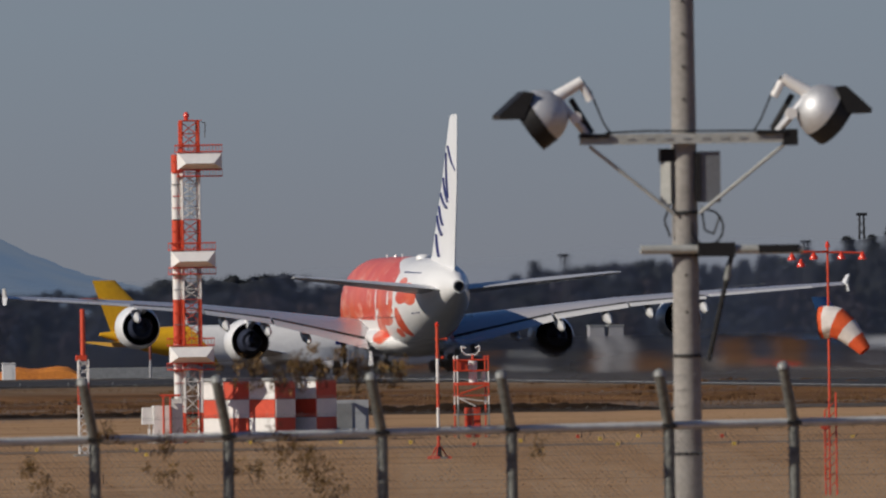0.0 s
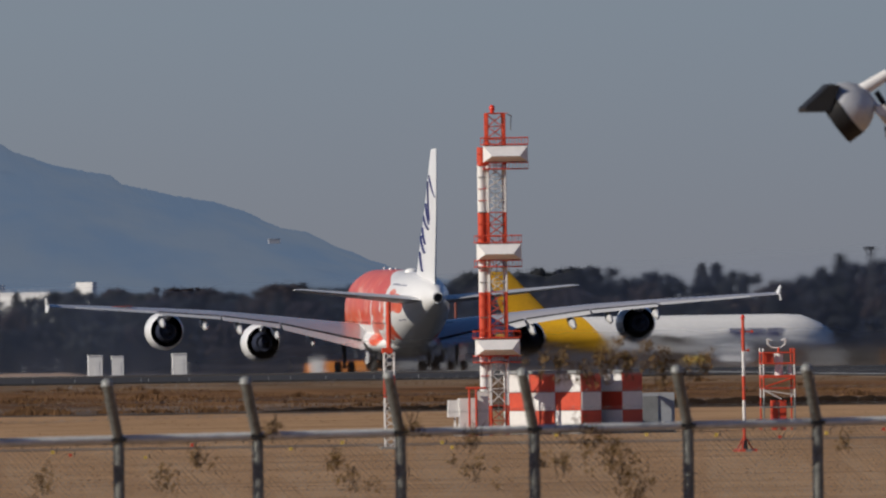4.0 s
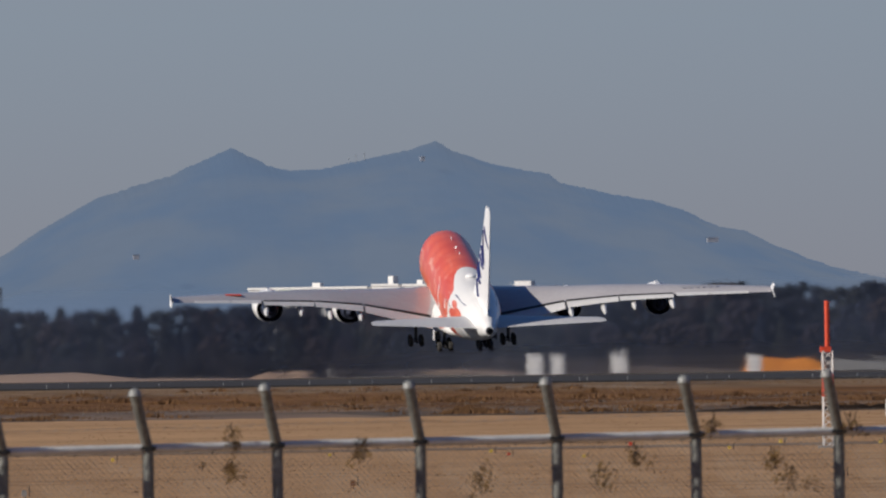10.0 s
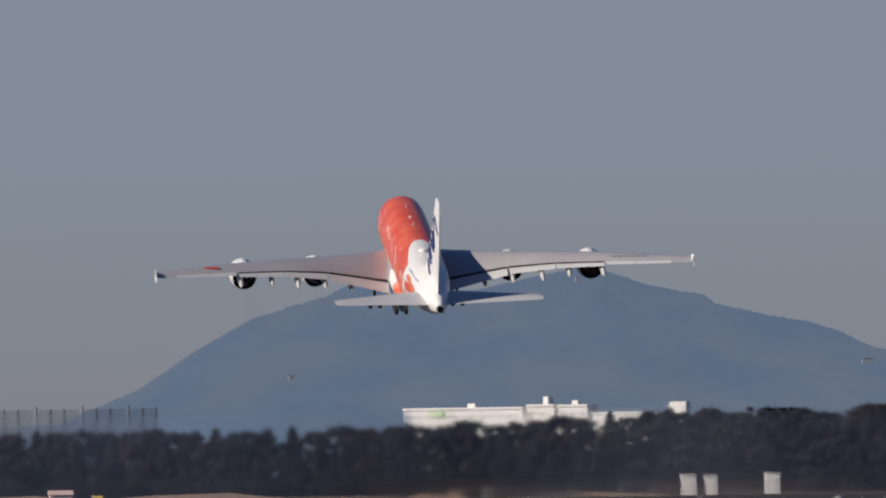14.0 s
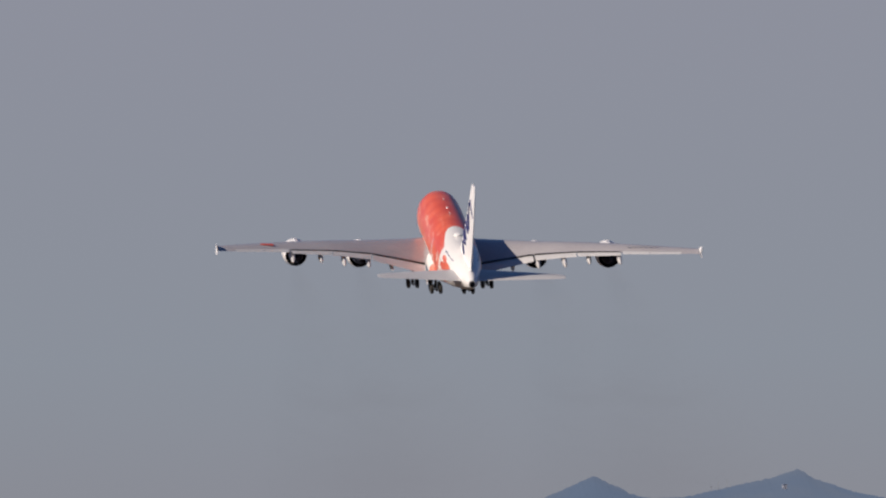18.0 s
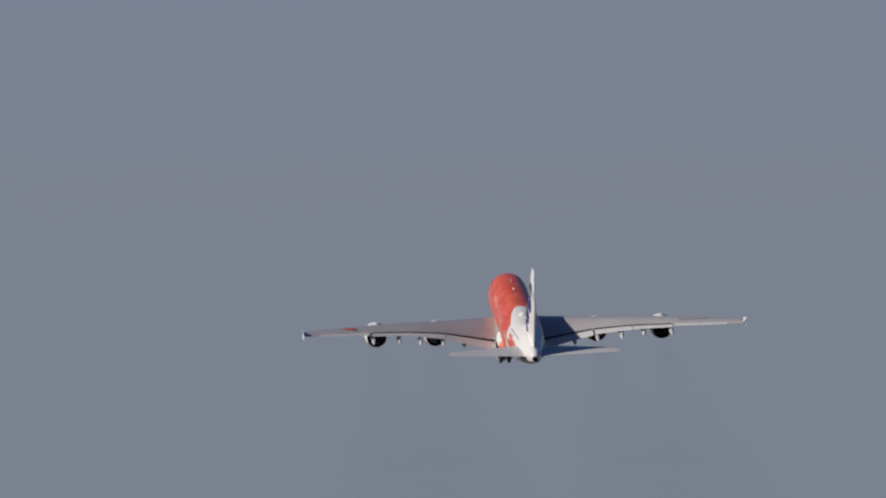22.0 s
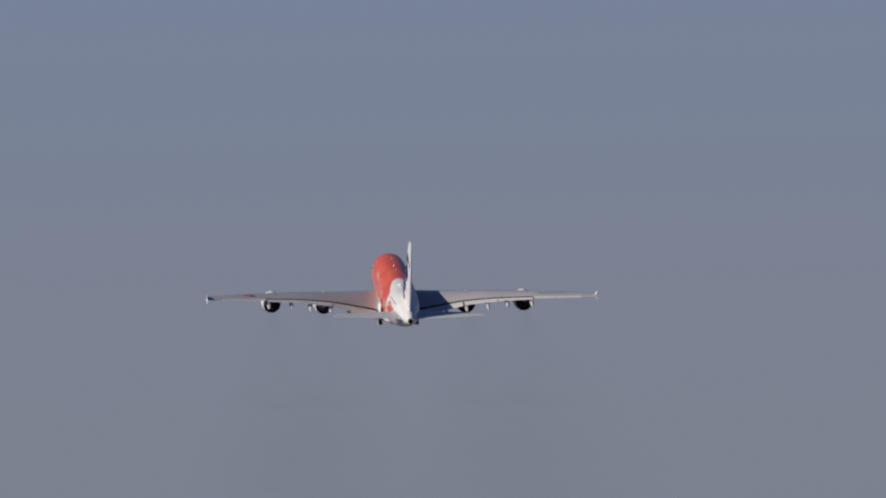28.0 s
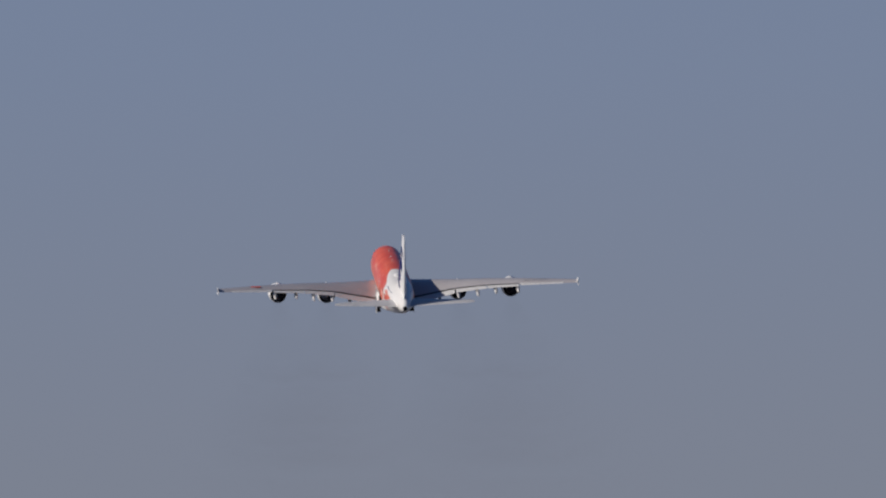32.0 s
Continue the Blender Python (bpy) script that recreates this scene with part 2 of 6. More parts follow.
def ground_mat():
    """Winter ground in bands across the view: mown tan field, a grey track, reddish long grass, pale thin grass, trodden soil."""
    m = mat("dry_winter_field", (0.45, 0.282, 0.153), (0.353, 0.216, 0.114), 0.015, 0.95, fine=12, spec=0.1)
    nt = m.node_tree
    n, l = nt.nodes, nt.links
    b = n["Principled BSDF"]
    tc, sp = n.new("ShaderNodeTexCoord"), n.new("ShaderNodeSeparateXYZ")
    l.new(tc.outputs["Object"], sp.inputs[0])

    def streaks(sx, sy, detail=6, rough=0.6):
        mp, no = n.new("ShaderNodeMapping"), n.new("ShaderNodeTexNoise")
        mp.inputs["Scale"].default_value = (sx, sy, 1)
        no.inputs["Scale"].default_value, no.inputs["Detail"].default_value, no.inputs["Roughness"].default_value = 1.0, detail, rough
        l.new(tc.outputs["Object"], mp.inputs["Vector"])
        l.new(mp.outputs[0], no.inputs["Vector"])
        return no.outputs[0]

    def ramp(src, *stops):
        r = n.new("ShaderNodeValToRGB")
        for k, (p, c) in enumerate(stops):
            e = r.color_ramp.elements[k] if k < 2 else r.color_ramp.elements.new(p)
            e.position, e.color = p, (*c, 1)
        l.new(src, r.inputs[0])
        return r.outputs[0]

    def mix(fac, a, c, blend="MIX"):
        k = n.new("ShaderNodeMix")
        k.data_type, k.blend_type = "RGBA", blend
        if isinstance(fac, float):
            k.inputs["Factor"].default_value = fac
        else:
            l.new(fac, k.inputs["Factor"])
        l.new(a, k.inputs[6])
        l.new(c, k.inputs[7])
        return k.outputs[2]

    def beyond(y0, y1, wobble):
        ad, mr = n.new("ShaderNodeMath"), n.new("ShaderNodeMapRange")
        ad.operation = "MULTIPLY_ADD"
        ad.inputs[1].default_value = wobble
        l.new(edge, ad.inputs[0])
        l.new(sp.outputs["Y"], ad.inputs[2])
        mr.inputs["From Min"].default_value, mr.inputs["From Max"].default_value = y0 + wobble / 2, y1 + wobble / 2
        l.new(ad.outputs[0], mr.inputs["Value"])
        return mr.outputs[0]
    edge = streaks(0.35, 0.02)
    # mowing and wheel tracks lie across the field in thin darker lines
    field = mix(0.9, b.inputs["Base Color"].links[0].from_socket, ramp(streaks(0.035, 0.11), (0.36, (0.68, 0.66, 0.64)), (0.50, (0.98, 0.98, 0.98)), (0.7, (1.1, 1.08, 1.04))), "MULTIPLY")
    field = mix(0.6, field, ramp(streaks(0.9, 0.25), (0.34, (0.72, 0.70, 0.66)), (0.56, (1.06, 1.05, 1.04))), "MULTIPLY")
    grey = ramp(streaks(0.06, 0.05), (0.36, (0.075, 0.054, 0.042)), (0.60, (0.20, 0.145, 0.110)))
    red = mix(0.75, ramp(streaks(0.12, 0.012), (0.36, (0.095, 0.045, 0.016)), (0.64, (0.205, 0.105, 0.042))), ramp(streaks(1.1, 0.03), (0.34, (0.6, 0.56, 0.5)), (0.62, (1.15, 1.12, 1.08))), "MULTIPLY")
    pale = mix(0.6, ramp(streaks(0.10, 0.010), (0.34, (0.13, 0.082, 0.046)), (0.64, (0.25, 0.17, 0.105))), ramp(streaks(0.8, 0.03), (0.36, (0.65, 0.62, 0.58)), (0.6, (1.1, 1.1, 1.1))), "MULTIPLY")
    soil = ramp(streaks(0.05, 0.01), (0.3, (0.055, 0.043, 0.036)), (0.7, (0.085, 0.067, 0.056)))
    out = mix(beyond(1030, 1038, 40.0), field, grey)
    out = mix(beyond(1122, 1140, 70.0), out, red)
    out = mix(beyond(1330, 1385, 140.0), out, pale)
    out = mix(beyond(1640, 1670, 60.0), out, soil)
    l.new(out, b.inputs["Base Color"])
    return m


def build_ground():
    s = Shape()
    xs = list(range(-1600, 2001, 60))
    ys = [-400, 0, 200, 262, 300, 340, 380, 420, 480] + list(range(520, 1300, 20)) + list(range(1300, 3000, 50)) + list(range(3000, 5001, 200))
    v = [(x, y, level(y) + (0.10 * noise.noise(Vector((x * 0.02, y * 0.01, 0))) if 480 < y < 1450 else 0)) for y in ys for x in xs]
    w = len(xs)
    f = [(j * w + i, j * w + i + 1, (j + 1) * w + i + 1, (j + 1) * w + i) for j in range(len(ys) - 1) for i in range(w - 1)]
    s.add(v, f)
    solo("ground", s, ground_mat(), "dry brown winter grass of the airfield", "ground", kind="structure", smooth=True)


def strip(name, x0, x1, y0, y1, material, label, up=0.03, step=50, category="runway"):
    s = Shape()
    ys = [y0 + (y1 - y0) * i / max(1, int((y1 - y0) / step)) for i in range(max(1, int((y1 - y0) / step)) + 1)]
    rings = []
    for y in ys:
        z = level(y) + up
        rings.append([(x0, y, z), (x1, y, z), (x1, y, z - 0.4), (x0, y, z - 0.4)])
    s.loft(rings)
    return solo(name, s, material, label, category, kind="structure")


build_ground()
strip("runway", 203, 263, 300, 3000, ASPHALT, "dark grey asphalt runway with worn markings", 0.1)
strip("taxiway", -500, 202.9, 1490, 1620, ASPHALT, "dark grey asphalt taxiway crossing the airfield", 0.14, category="taxiway")
strip("apron", 263.1, 900, 1290, 1745, ASPHALT, "dark grey asphalt apron beside the runway", 0.14, category="apron")
strip("runway_edge_line", 205.5, 206.6, 320, 2900, PAINTW, "white painted edge line on the runway", 0.105, category="marking")
strip("runway_edge_line", 259.4, 260.5, 320, 2900, PAINTW, "white painted edge line on the runway", 0.105, category="marking")
DIRT = mat("track_dirt", (0.2, 0.135, 0.085), (0.14, 0.095, 0.06), 0.1, 0.95)
DARKBAND = mat("dark_band_ground", (0.05, 0.034, 0.022), (0.075, 0.05, 0.03), 0.05, 0.95)
# a narrow strip darker than the field round it
strip("dark_ground_strip", 86, 113, 724, 733, DARKBAND, "narrow dark strip on the field beside the equipment shelter", 0.02, category="drain")
strip("service_road", -200, 400, 772, 784, DIRT, "narrow dirt service track across the dry field", 0.02, category="road")


# ---- the large airliner ----
def ring(y, w, zb, zt, n=36, sq=2.15):
    c, h = (zb + zt) / 2, (zt - zb) / 2
    r = []
    for i in range(n):
        a = 2 * math.pi * i / n
        ca, sa = math.cos(a), math.sin(a)
        r.append((w * math.copysign(abs(ca) ** (2 / sq), ca), y, c + h * math.copysign(abs(sa) ** (2 / sq), sa)))
    return r


def foil(x, y_le, chord, z, thick, twist=0.0, n=9):
    """A wing section: y runs forward, leading edge at y_le."""
    pts = []
    ts = [0.5 * (1 - math.cos(math.pi * i / n)) for i in range(n + 1)]

    def half(t):
        return 5 * thick * (0.2969 * math.sqrt(t) - 0.126 * t - 0.3516 * t * t + 0.2843 * t ** 3 - 0.1036 * t ** 4)
    up = [(t, half(t) + 0.02 * math.sin(math.pi * t)) for t in ts]
    lo = [(t, -half(t) * 0.85 + 0.01 * math.sin(math.pi * t)) for t in ts[1:-1]][::-1]
    for t, h in up + lo:
        yy, zz = -t * chord, h * chord
        ct, st = math.cos(twist), math.sin(twist)
        pts.append((x, y_le + yy * ct - zz * st, z + yy * st + zz * ct))
    return pts


def vfoil(z, y_le, chord, thick, n=9):
    return [(b, a, z) for (_, a, b) in foil(0, y_le, chord, 0, thick, 0, n)]


def livery():
    """White body paint with a wide coral-red forward part that ends in flipper shapes."""
    m = mat("airliner_body_paint", (0.82, 0.815, 0.80), (0.77, 0.765, 0.755), 0.08, 0.28)
    nt = m.node_tree
    n, l = nt.nodes, nt.links
    b = n["Principled BSDF"]
    white = b.inputs["Base Color"].links[0].from_socket
    tc = n.new("ShaderNodeTexCoord")
    sp = n.new("ShaderNodeSeparateXYZ")
    l.new(tc.outputs["Object"], sp.inputs[0])

    def math_(op, a, c, d=None):
        k = n.new("ShaderNodeMath")
        k.operation = op
        for i, val in enumerate((a, c, d)):
            if val is None:
                continue
            if isinstance(val, (int, float)):
                k.inputs[i].default_value = val
            else:
                l.new(val, k.inputs[i])
        return k.outputs[0]
    Y, Z = sp.outputs["Y"], sp.outputs["Z"]
    wob = n.new("ShaderNodeTexNoise")
    wob.inputs["Scale"].default_value, wob.inputs["Detail"].default_value = 0.35, 2
    l.new(tc.outputs["Object"], wob.inputs["Vector"])
    edge = math_("MAXIMUM", math_("MULTIPLY_ADD", Z, 6.2, -74.6), -16.0)
    edge = math_("MULTIPLY_ADD", wob.outputs[0], 1.2, edge)
    mask = math_("GREATER_THAN", Y, edge)

    def oval(cy, cz, ry, rz, tilt=0.0):
        dy, dz = math_("SUBTRACT", Y, cy), math_("SUBTRACT", Z, cz)
        dz = math_("MULTIPLY_ADD", dy, tilt, dz)
        a = math_("DIVIDE", dy, ry)
        c = math_("DIVIDE", dz, rz)
        a2, c2 = math_("MULTIPLY", a, a), math_("MULTIPLY", c, c)
        return math_("LESS_THAN", math_("ADD", a2, c2), 1.0)
    low = math_("MULTIPLY_ADD", wob.outputs[0], 0.8, 4.75)
    mask = math_("MULTIPLY", mask, math_("GREATER_THAN", Z, low))
    # white outlines round the swimming shapes
    for o in ((-6.2, 4.5, 4.2, 1.75, 0.0), (-16.6, 5.0, 2.6, 1.75, 0.05), (-12.3, 6.5, 0.5, 1.6, 0.1), (-3.5, 7.0, 0.45, 1.5, 0.2)):
        mask = math_("MULTIPLY", mask, math_("SUBTRACT", 1.0, oval(*o)))
    for o in ((-5.6, 4.3, 2.7, 1.45, 0.05), (-10.4, 5.2, 4.0, 0.62, 0.0), (-10.4, 6.0, 5.0, 0.6, 0.0), (-17.0, 4.9, 1.5, 1.35, 0.12), (-14.4, 3.9, 1.2, 0.4, 0.1), (-23.6, 7.5, 2.9, 1.05, 0.0), (-20.2, 7.3, 3.0, 0.7, 0.05), (-20.5, 8.6, 1.9, 0.45, 0.0)):
        mask = math_("MAXIMUM", mask, oval(*o))
    pat = n.new("ShaderNodeTexVoronoi")
    pat.inputs["Scale"].default_value = 0.28
    l.new(tc.outputs["Object"], pat.inputs["Vector"])
    cr = n.new("ShaderNodeValToRGB")
    cr.color_ramp.elements[0].color, cr.color_ramp.elements[1].color = (0.76, 0.14, 0.06, 1), (0.66, 0.085, 0.04, 1)
    cr.color_ramp.elements[0].position, cr.color_ramp.elements[1].position = 0.2, 0.75
    l.new(pat.outputs[0], cr.inputs[0])
    # pale wisps and shell plates in the coral
    wisp = n.new("ShaderNodeTexNoise")
    wm = n.new("ShaderNodeMapping")
    wm.inputs["Scale"].default_value = (1.0, 0.22, 0.75)
    l.new(tc.outputs["Object"], wm.inputs["Vector"])
    l.new(wm.outputs[0], wisp.inputs["Vector"])
    wisp.inputs["Scale"].default_value, wisp.inputs["Detail"].default_value, wisp.inputs["Distortion"].default_value = 0.75, 3, 1.2
    wr = n.new("ShaderNodeValToRGB")
    wr.color_ramp.elements[0].position, wr.color_ramp.elements[1].position = 0.54, 0.70
    wr.color_ramp.elements[0].color, wr.color_ramp.elements[1].color = (0, 0, 0, 1), (0.8, 0.8, 0.8, 1)
    l.new(wisp.outputs[0], wr.inputs[0])
    side_ = n.new("ShaderNodeMapRange")
    side_.inputs["From Min"].default_value, side_.inputs["From Max"].default_value = 10.2, 8.8
    side_.inputs["To Min"].default_value, side_.inputs["To Max"].default_value = 0.25, 1.0
    l.new(Z, side_.inputs["Value"])
    amount = math_("MULTIPLY", wr.outputs[0], side_.outputs[0])
    pale = n.new("ShaderNodeMix")
    pale.data_type = "RGBA"
    pale.inputs[7].default_value = (0.84, 0.42, 0.31, 1)
    l.new(amount, pale.inputs["Factor"])
    l.new(cr.outputs[0], pale.inputs[6])
    mix = n.new("ShaderNodeMix")
    mix.data_type = "RGBA"
    l.new(mask, mix.inputs["Factor"])
    l.new(white, mix.inputs[6])
    l.new(pale.outputs[2], mix.inputs[7])
    l.new(mix.outputs[2], b.inputs["Base Color"])
    return m


def wing_sections(side):
    # x, leading edge, chord, z, thickness
    rows = ((2.6, 16.0, 17.9, 3.2, 0.125), (6.0, 12.6, 15.0, 4.0, 0.12), (14.0, 5.4, 9.7, 5.68, 0.1), (20.0, 1.3, 8.0, 6.44, 0.092), (26.0, -2.4, 6.8, 6.92, 0.09), (34.0, -7.7, 5.1, 7.45, 0.09), (39.4, -11.5, 3.7, 7.8, 0.085))
    return [(side * x, le, ch, z, th) for x, le, ch, z, th in rows]


def wing_at(x):
    """Leading edge, chord and height of the wing at a span station."""
    rows = wing_sections(1)
    xs = [r[0] for r in rows]
    return tuple(float(np.interp(x, xs, [r[k] for r in rows])) for k in (1, 2, 3))


def wheel_mesh():
    s = Shape().turned([(-0.24, 0.34), (-0.26, 0.58), (-0.18, 0.68), (0.18, 0.68), (0.26, 0.58), (0.24, 0.34)], axis="X", n=18)
    return s.mesh("tyre", RUBBER, 50)


def bogie(name, at, rows, parent, tyre):
    """One leg of the landing gear, hinged at its top."""
    g = new(name)
    g.parent = parent
    top = 3.3
    g.matrix_basis = pose(at[0], at[1], top)
    s = Shape().tube((0, 0, 0), (0, 0, -2.5), 0.24, 0.2, 12).tube((0, 0.9, -0.2), (0, 0.1, -1.9), 0.11, None, 8)
    s.tube((0, -rows * 0.85, -top + 0.72), (0, rows * 0.85, -top + 0.72), 0.16, None, 8)
    part("strut", s, STRUT, g, smooth=True)
    part("drag_stay", Shape().tube((0, 1.6, -0.1), (0, 0.15, -1.6), 0.09, None, 8), STRUT, g)
    part("torque_link", Shape().path([(0, -0.22, -1.3), (0, -0.6, -1.75), (0, -0.22, -2.2)], 0.06, 6), STRUT, g)
    hub = bpy.data.meshes.get("hub") or Shape().turned([(-0.2, 0.06), (-0.21, 0.30), (0.21, 0.30), (0.2, 0.06)], axis="X", n=14).mesh("hub", STRUT, 50)
    for i in range(rows):
        y = (i - (rows - 1) / 2) * 1.62
        part("axle", Shape().tube((-0.7, y, -top + 0.7), (0.7, y, -top + 0.7), 0.09), STRUT, g)
        for sx in (-0.72, 0.72):
            part("tyre", tyre, RUBBER, g, at=pose(sx, y, -top + 0.7))
            part("hub", hub, STRUT, g, at=pose(sx, y, -top + 0.7))
    return g


def airliner_large():
    a = thing("airliner", label="four-engined double-deck airliner in white and coral red, taking off", category="airliner")
    body = Shape()
    rows = ((33.4, 0.05, 5.3, 5.5), (33.0, 0.95, 4.3, 6.3), (32.0, 1.75, 3.5, 7.2), (30.0, 2.6, 2.8, 8.6), (27.5, 3.2, 2.4, 9.8), (24.5, 3.5, 2.25, 10.75), (21.0, 3.57, 2.2, 11.0), (12.0, 3.57, 2.2, 11.05), (0.0, 3.57, 2.2, 11.05), (-9.0, 3.57, 2.25, 11.0), (-14.0, 3.5, 2.7, 10.65),
            (-19.0, 3.25, 3.5, 10.85), (-24.0, 2.85, 4.45, 10.58), (-29.0, 2.25, 5.3, 10.2), (-33.5, 1.6, 6.25, 9.85), (-37.0, 0.9, 7.1, 9.2), (-38.6, 0.55, 7.5, 8.75))
    body.loft([ring(*r) for r in rows])
    PAINT = livery()
    part("fuselage", body, PAINT, a, "white rear and coral red forward fuselage", smooth=True)
    part("belly_fairing", Shape().loft([ring(19, 0.6, 2.2, 4.0, 24), ring(15, 3.0, 1.75, 4.4, 24), (ring(6, 3.95, 1.6, 4.9, 24)), ring(-4, 3.85, 1.65, 4.7, 24), ring(-8, 2.9, 1.9, 4.2, 24), ring(-12.5, 0.6, 2.65, 3.7, 24)]), PAINT, a, smooth=True)
    part("tail_exhaust", Shape().turned([(-38.55, 0.5), (-39.2, 0.42), (-38.9, 0.3)], (0, 0, 8.12), n=16), DARK, a)
    part("satellite_dome", Shape().turned([(-0.2, 0.75), (0.06, 0.7), (0.22, 0.45), (0.27, 0.08)], (0, -12.2, 10.95), "Z", 16), FINWHITE, a, smooth=True)
    for y in (16.0, 4.0):
        part("antenna", Shape().box((0, y, 11.13), (0.1, 0.6, 0.34), 0, 0.7), FINWHITE, a)
    for y in (9.0,):
        part("beacon", Shape().turned([(0, 0.2), (0.2, 0.15), (0.26, 0.03)], (0, y, 11.0), "Z", 10), FINWHITE, a)
    # small dark lettering bars on the white rear, lying on the skin
    def skin(y, z, lift=0.03):
        ys = [q[0] for q in rows][::-1]
        w, zb, zt = (float(np.interp(y, ys, [q[i] for q in rows][::-1])) for i in (1, 2, 3))
        c, h = (zb + zt) / 2, (zt - zb) / 2
        return w * (1 - min(1, abs((z - c) / h)) ** 2.15) ** (1 / 2.15) + lift
    for side in (-1, 1):
        for y0, y1, z, hh in ((-18.6, -21.2, 9.55, 0.13), (-21.6, -23.4, 9.5, 0.1), (-23.8, -26.6, 9.45, 0.09), (-23.0, -24.2, 5.7, 0.08), (-24.6, -25.8, 5.75, 0.08)):
            q = []
            for k in range(4):
                y = y0 + (y1 - y0) * k / 3
                q.append([(side * skin(y, z + hh / 2), y, z + hh / 2), (side * skin(y, z - hh / 2), y, z - hh / 2), (side * skin(y, z - hh / 2, -0.1), y, z - hh / 2), (side * skin(y, z + hh / 2, -0.1), y, z + hh / 2)])
            part("lettering_bar", Shape().loft(q), BLUE, a, "dark blue painted bar")
    # rows of cabin windows on both decks
    pane = Shape().box((0, 0, 0), (0.03, 0.1, 0.16)).mesh("cabin_window", GLASS)
    for side in (-1, 1):
        for deck, z, w in ((0, 5.35, 3.56), (1, 7.95, 3.36)):
            for i in range(44):
                y = 24 - i * 1.02
                if abs(y - 12) > 1 and abs(y + 3) > 1:
                    part("cabin_window", pane, GLASS, a, at=pose(side * (w + 0.005), y, z, 0, -side * (0 if deck == 0 else 28)))
    # fin with slanting dark blue bars
    fin = Shape().loft([vfoil(9.6, -17.5, 18.0, 0.10), vfoil(10.9, -20.4, 15.4, 0.095), vfoil(17.5, -28.0, 10.2, 0.09), vfoil(23.65, -34.1, 5.2, 0.085), vfoil(24.0, -35.0, 4.0, 0.06)])
    part("fin", fin, FINWHITE, a, "white tail fin", smooth=True)
    for side in (-1, 1):
        for z0, z1, y0, y1, wd in ((21.1, 18.8, -32.2, -35.8, 0.15), (16.8, 15.4, -27.6, -31.0, 0.175), (14.7, 12.9, -25.1, -28.0, 0.165), (20.5, 16.3, -31.2, -31.8, 0.07), (18.2, 15.9, -29.4, -31.6, 0.06),
                                   (15.6, 13.8, -26.6, -28.7, 0.06), (13.0, 10.9, -24.6, -26.2, 0.06)):
            s = Shape()
            pts = []
            ln = math.hypot(y1 - y0, z1 - z0)
            ny, nz = -(z1 - z0) / ln, (y1 - y0) / ln
            for k in range(7):
                t = k / 6
                bow = 0.22 * math.sin(math.pi * t)
                y, z = y0 - 2.0 + (y1 - y0) * t + ny * bow, z0 + (z1 - z0) * t + nz * bow
                hw = wd / 2 * (0.35 + 0.75 * t if wd > 0.15 else 0.9)
                chord = float(np.interp(z, (10.9, 17.5, 23.6), (15.4, 10.2, 5.2)))
                le = float(np.interp(z, (10.9, 17.5, 23.6), (-20.4, -28.0, -34.0)))
                u = min(max((le - y) / chord, 0.05), 0.98)
                th = 5 * 0.09 * (0.2969 * math.sqrt(u) - 0.126 * u - 0.3516 * u * u + 0.2843 * u ** 3 - 0.1036 * u ** 4) * chord
                x = side * (th + 0.05)
                pts.append([(x, y + ny * hw, z + nz * hw), (x, y - ny * hw, z - nz * hw), (0, y - ny * hw, z - nz * hw), (0, y + ny * hw, z + nz * hw)])
            s.loft(pts)
            part("logo_bar", s, BLUE, a, "dark blue painted bar")
    for side in (-1, 1):
        tp = Shape().loft([foil(side * 0.8, -24.6, 10.2, 7.5, 0.09, -0.03), foil(side * 3.2, -26.4, 8.8, 7.77, 0.09, -0.03), foil(side * 14.4, -34.9, 4.0, 9.02, 0.08, -0.03), foil(side * 15.2, -36.0, 2.6, 9.1, 0.05, -0.03)])
        part("tailplane", tp, TAILM, a, "light grey tailplane", smooth=True)
    # wings, hinged at the root
    for side in (-1, 1):
        w = new("wing")
        w.parent = a
        w.matrix_basis = pose(side * 3.2, 0, 4.0)
        tagged(w, "swept light grey wing")
        T = Matrix.Translation((-side * 3.2, 0, -4.0))

        def wp(name, shape, material, label="", smooth=False):
            return part(name, shape.mesh(name, material, smooth, T), material, w, label)
        secs = wing_sections(side)
        # main box: the trailing part gives way to the flaps inboard of 27 m
        # the sections are set at an angle that washes out towards the tip
        twist = (0.10, 0.085, 0.05, 0.045, 0.04, 0.03, 0.02)
        main = [foil(x, le, ch * (0.86 if abs(x) < 30 else 1.0), z + (tw - 0.03) * 0.865 * ch, th * (1.12 if abs(x) < 30 else 1), tw) for (x, le, ch, z, th), tw in zip(secs, twist)]
        wp("wing_panel", Shape().loft(main), GREYM, smooth=True)
        for x0, x1, drop in ((4.2, 13.2, 0.25), (13.5, 20.0, 0.21), (20.2, 27.0, 0.17)):
            fl = []
            for x in (x0, (x0 + x1) / 2, x1):
                le, ch, z = wing_at(x)
                fl.append(foil(side * x, le - ch * 0.865, ch * 0.21, z - 0.020 * ch - 0.03, 0.12, drop))
            wp("flap", Shape().loft(fl), FLAPM, "extended pale grey flap", smooth=True)
            # a dark strip set into the slot stands in for its shade
            gl = []
            for x in (x0, x1):
                le, ch, z = wing_at(x)
                gl.append([(side * x, le - ch * 0.83, z + 0.0), (side * x, le - ch * 0.875, z - 0.02), (side * x, le - ch * 0.875, z - 0.019 * ch - 0.03), (side * x, le - ch * 0.83, z - 0.019 * ch)])
            wp("flap_gap_shade", Shape().loft(gl), DARK, "dark strip for the shaded gap before the flap")
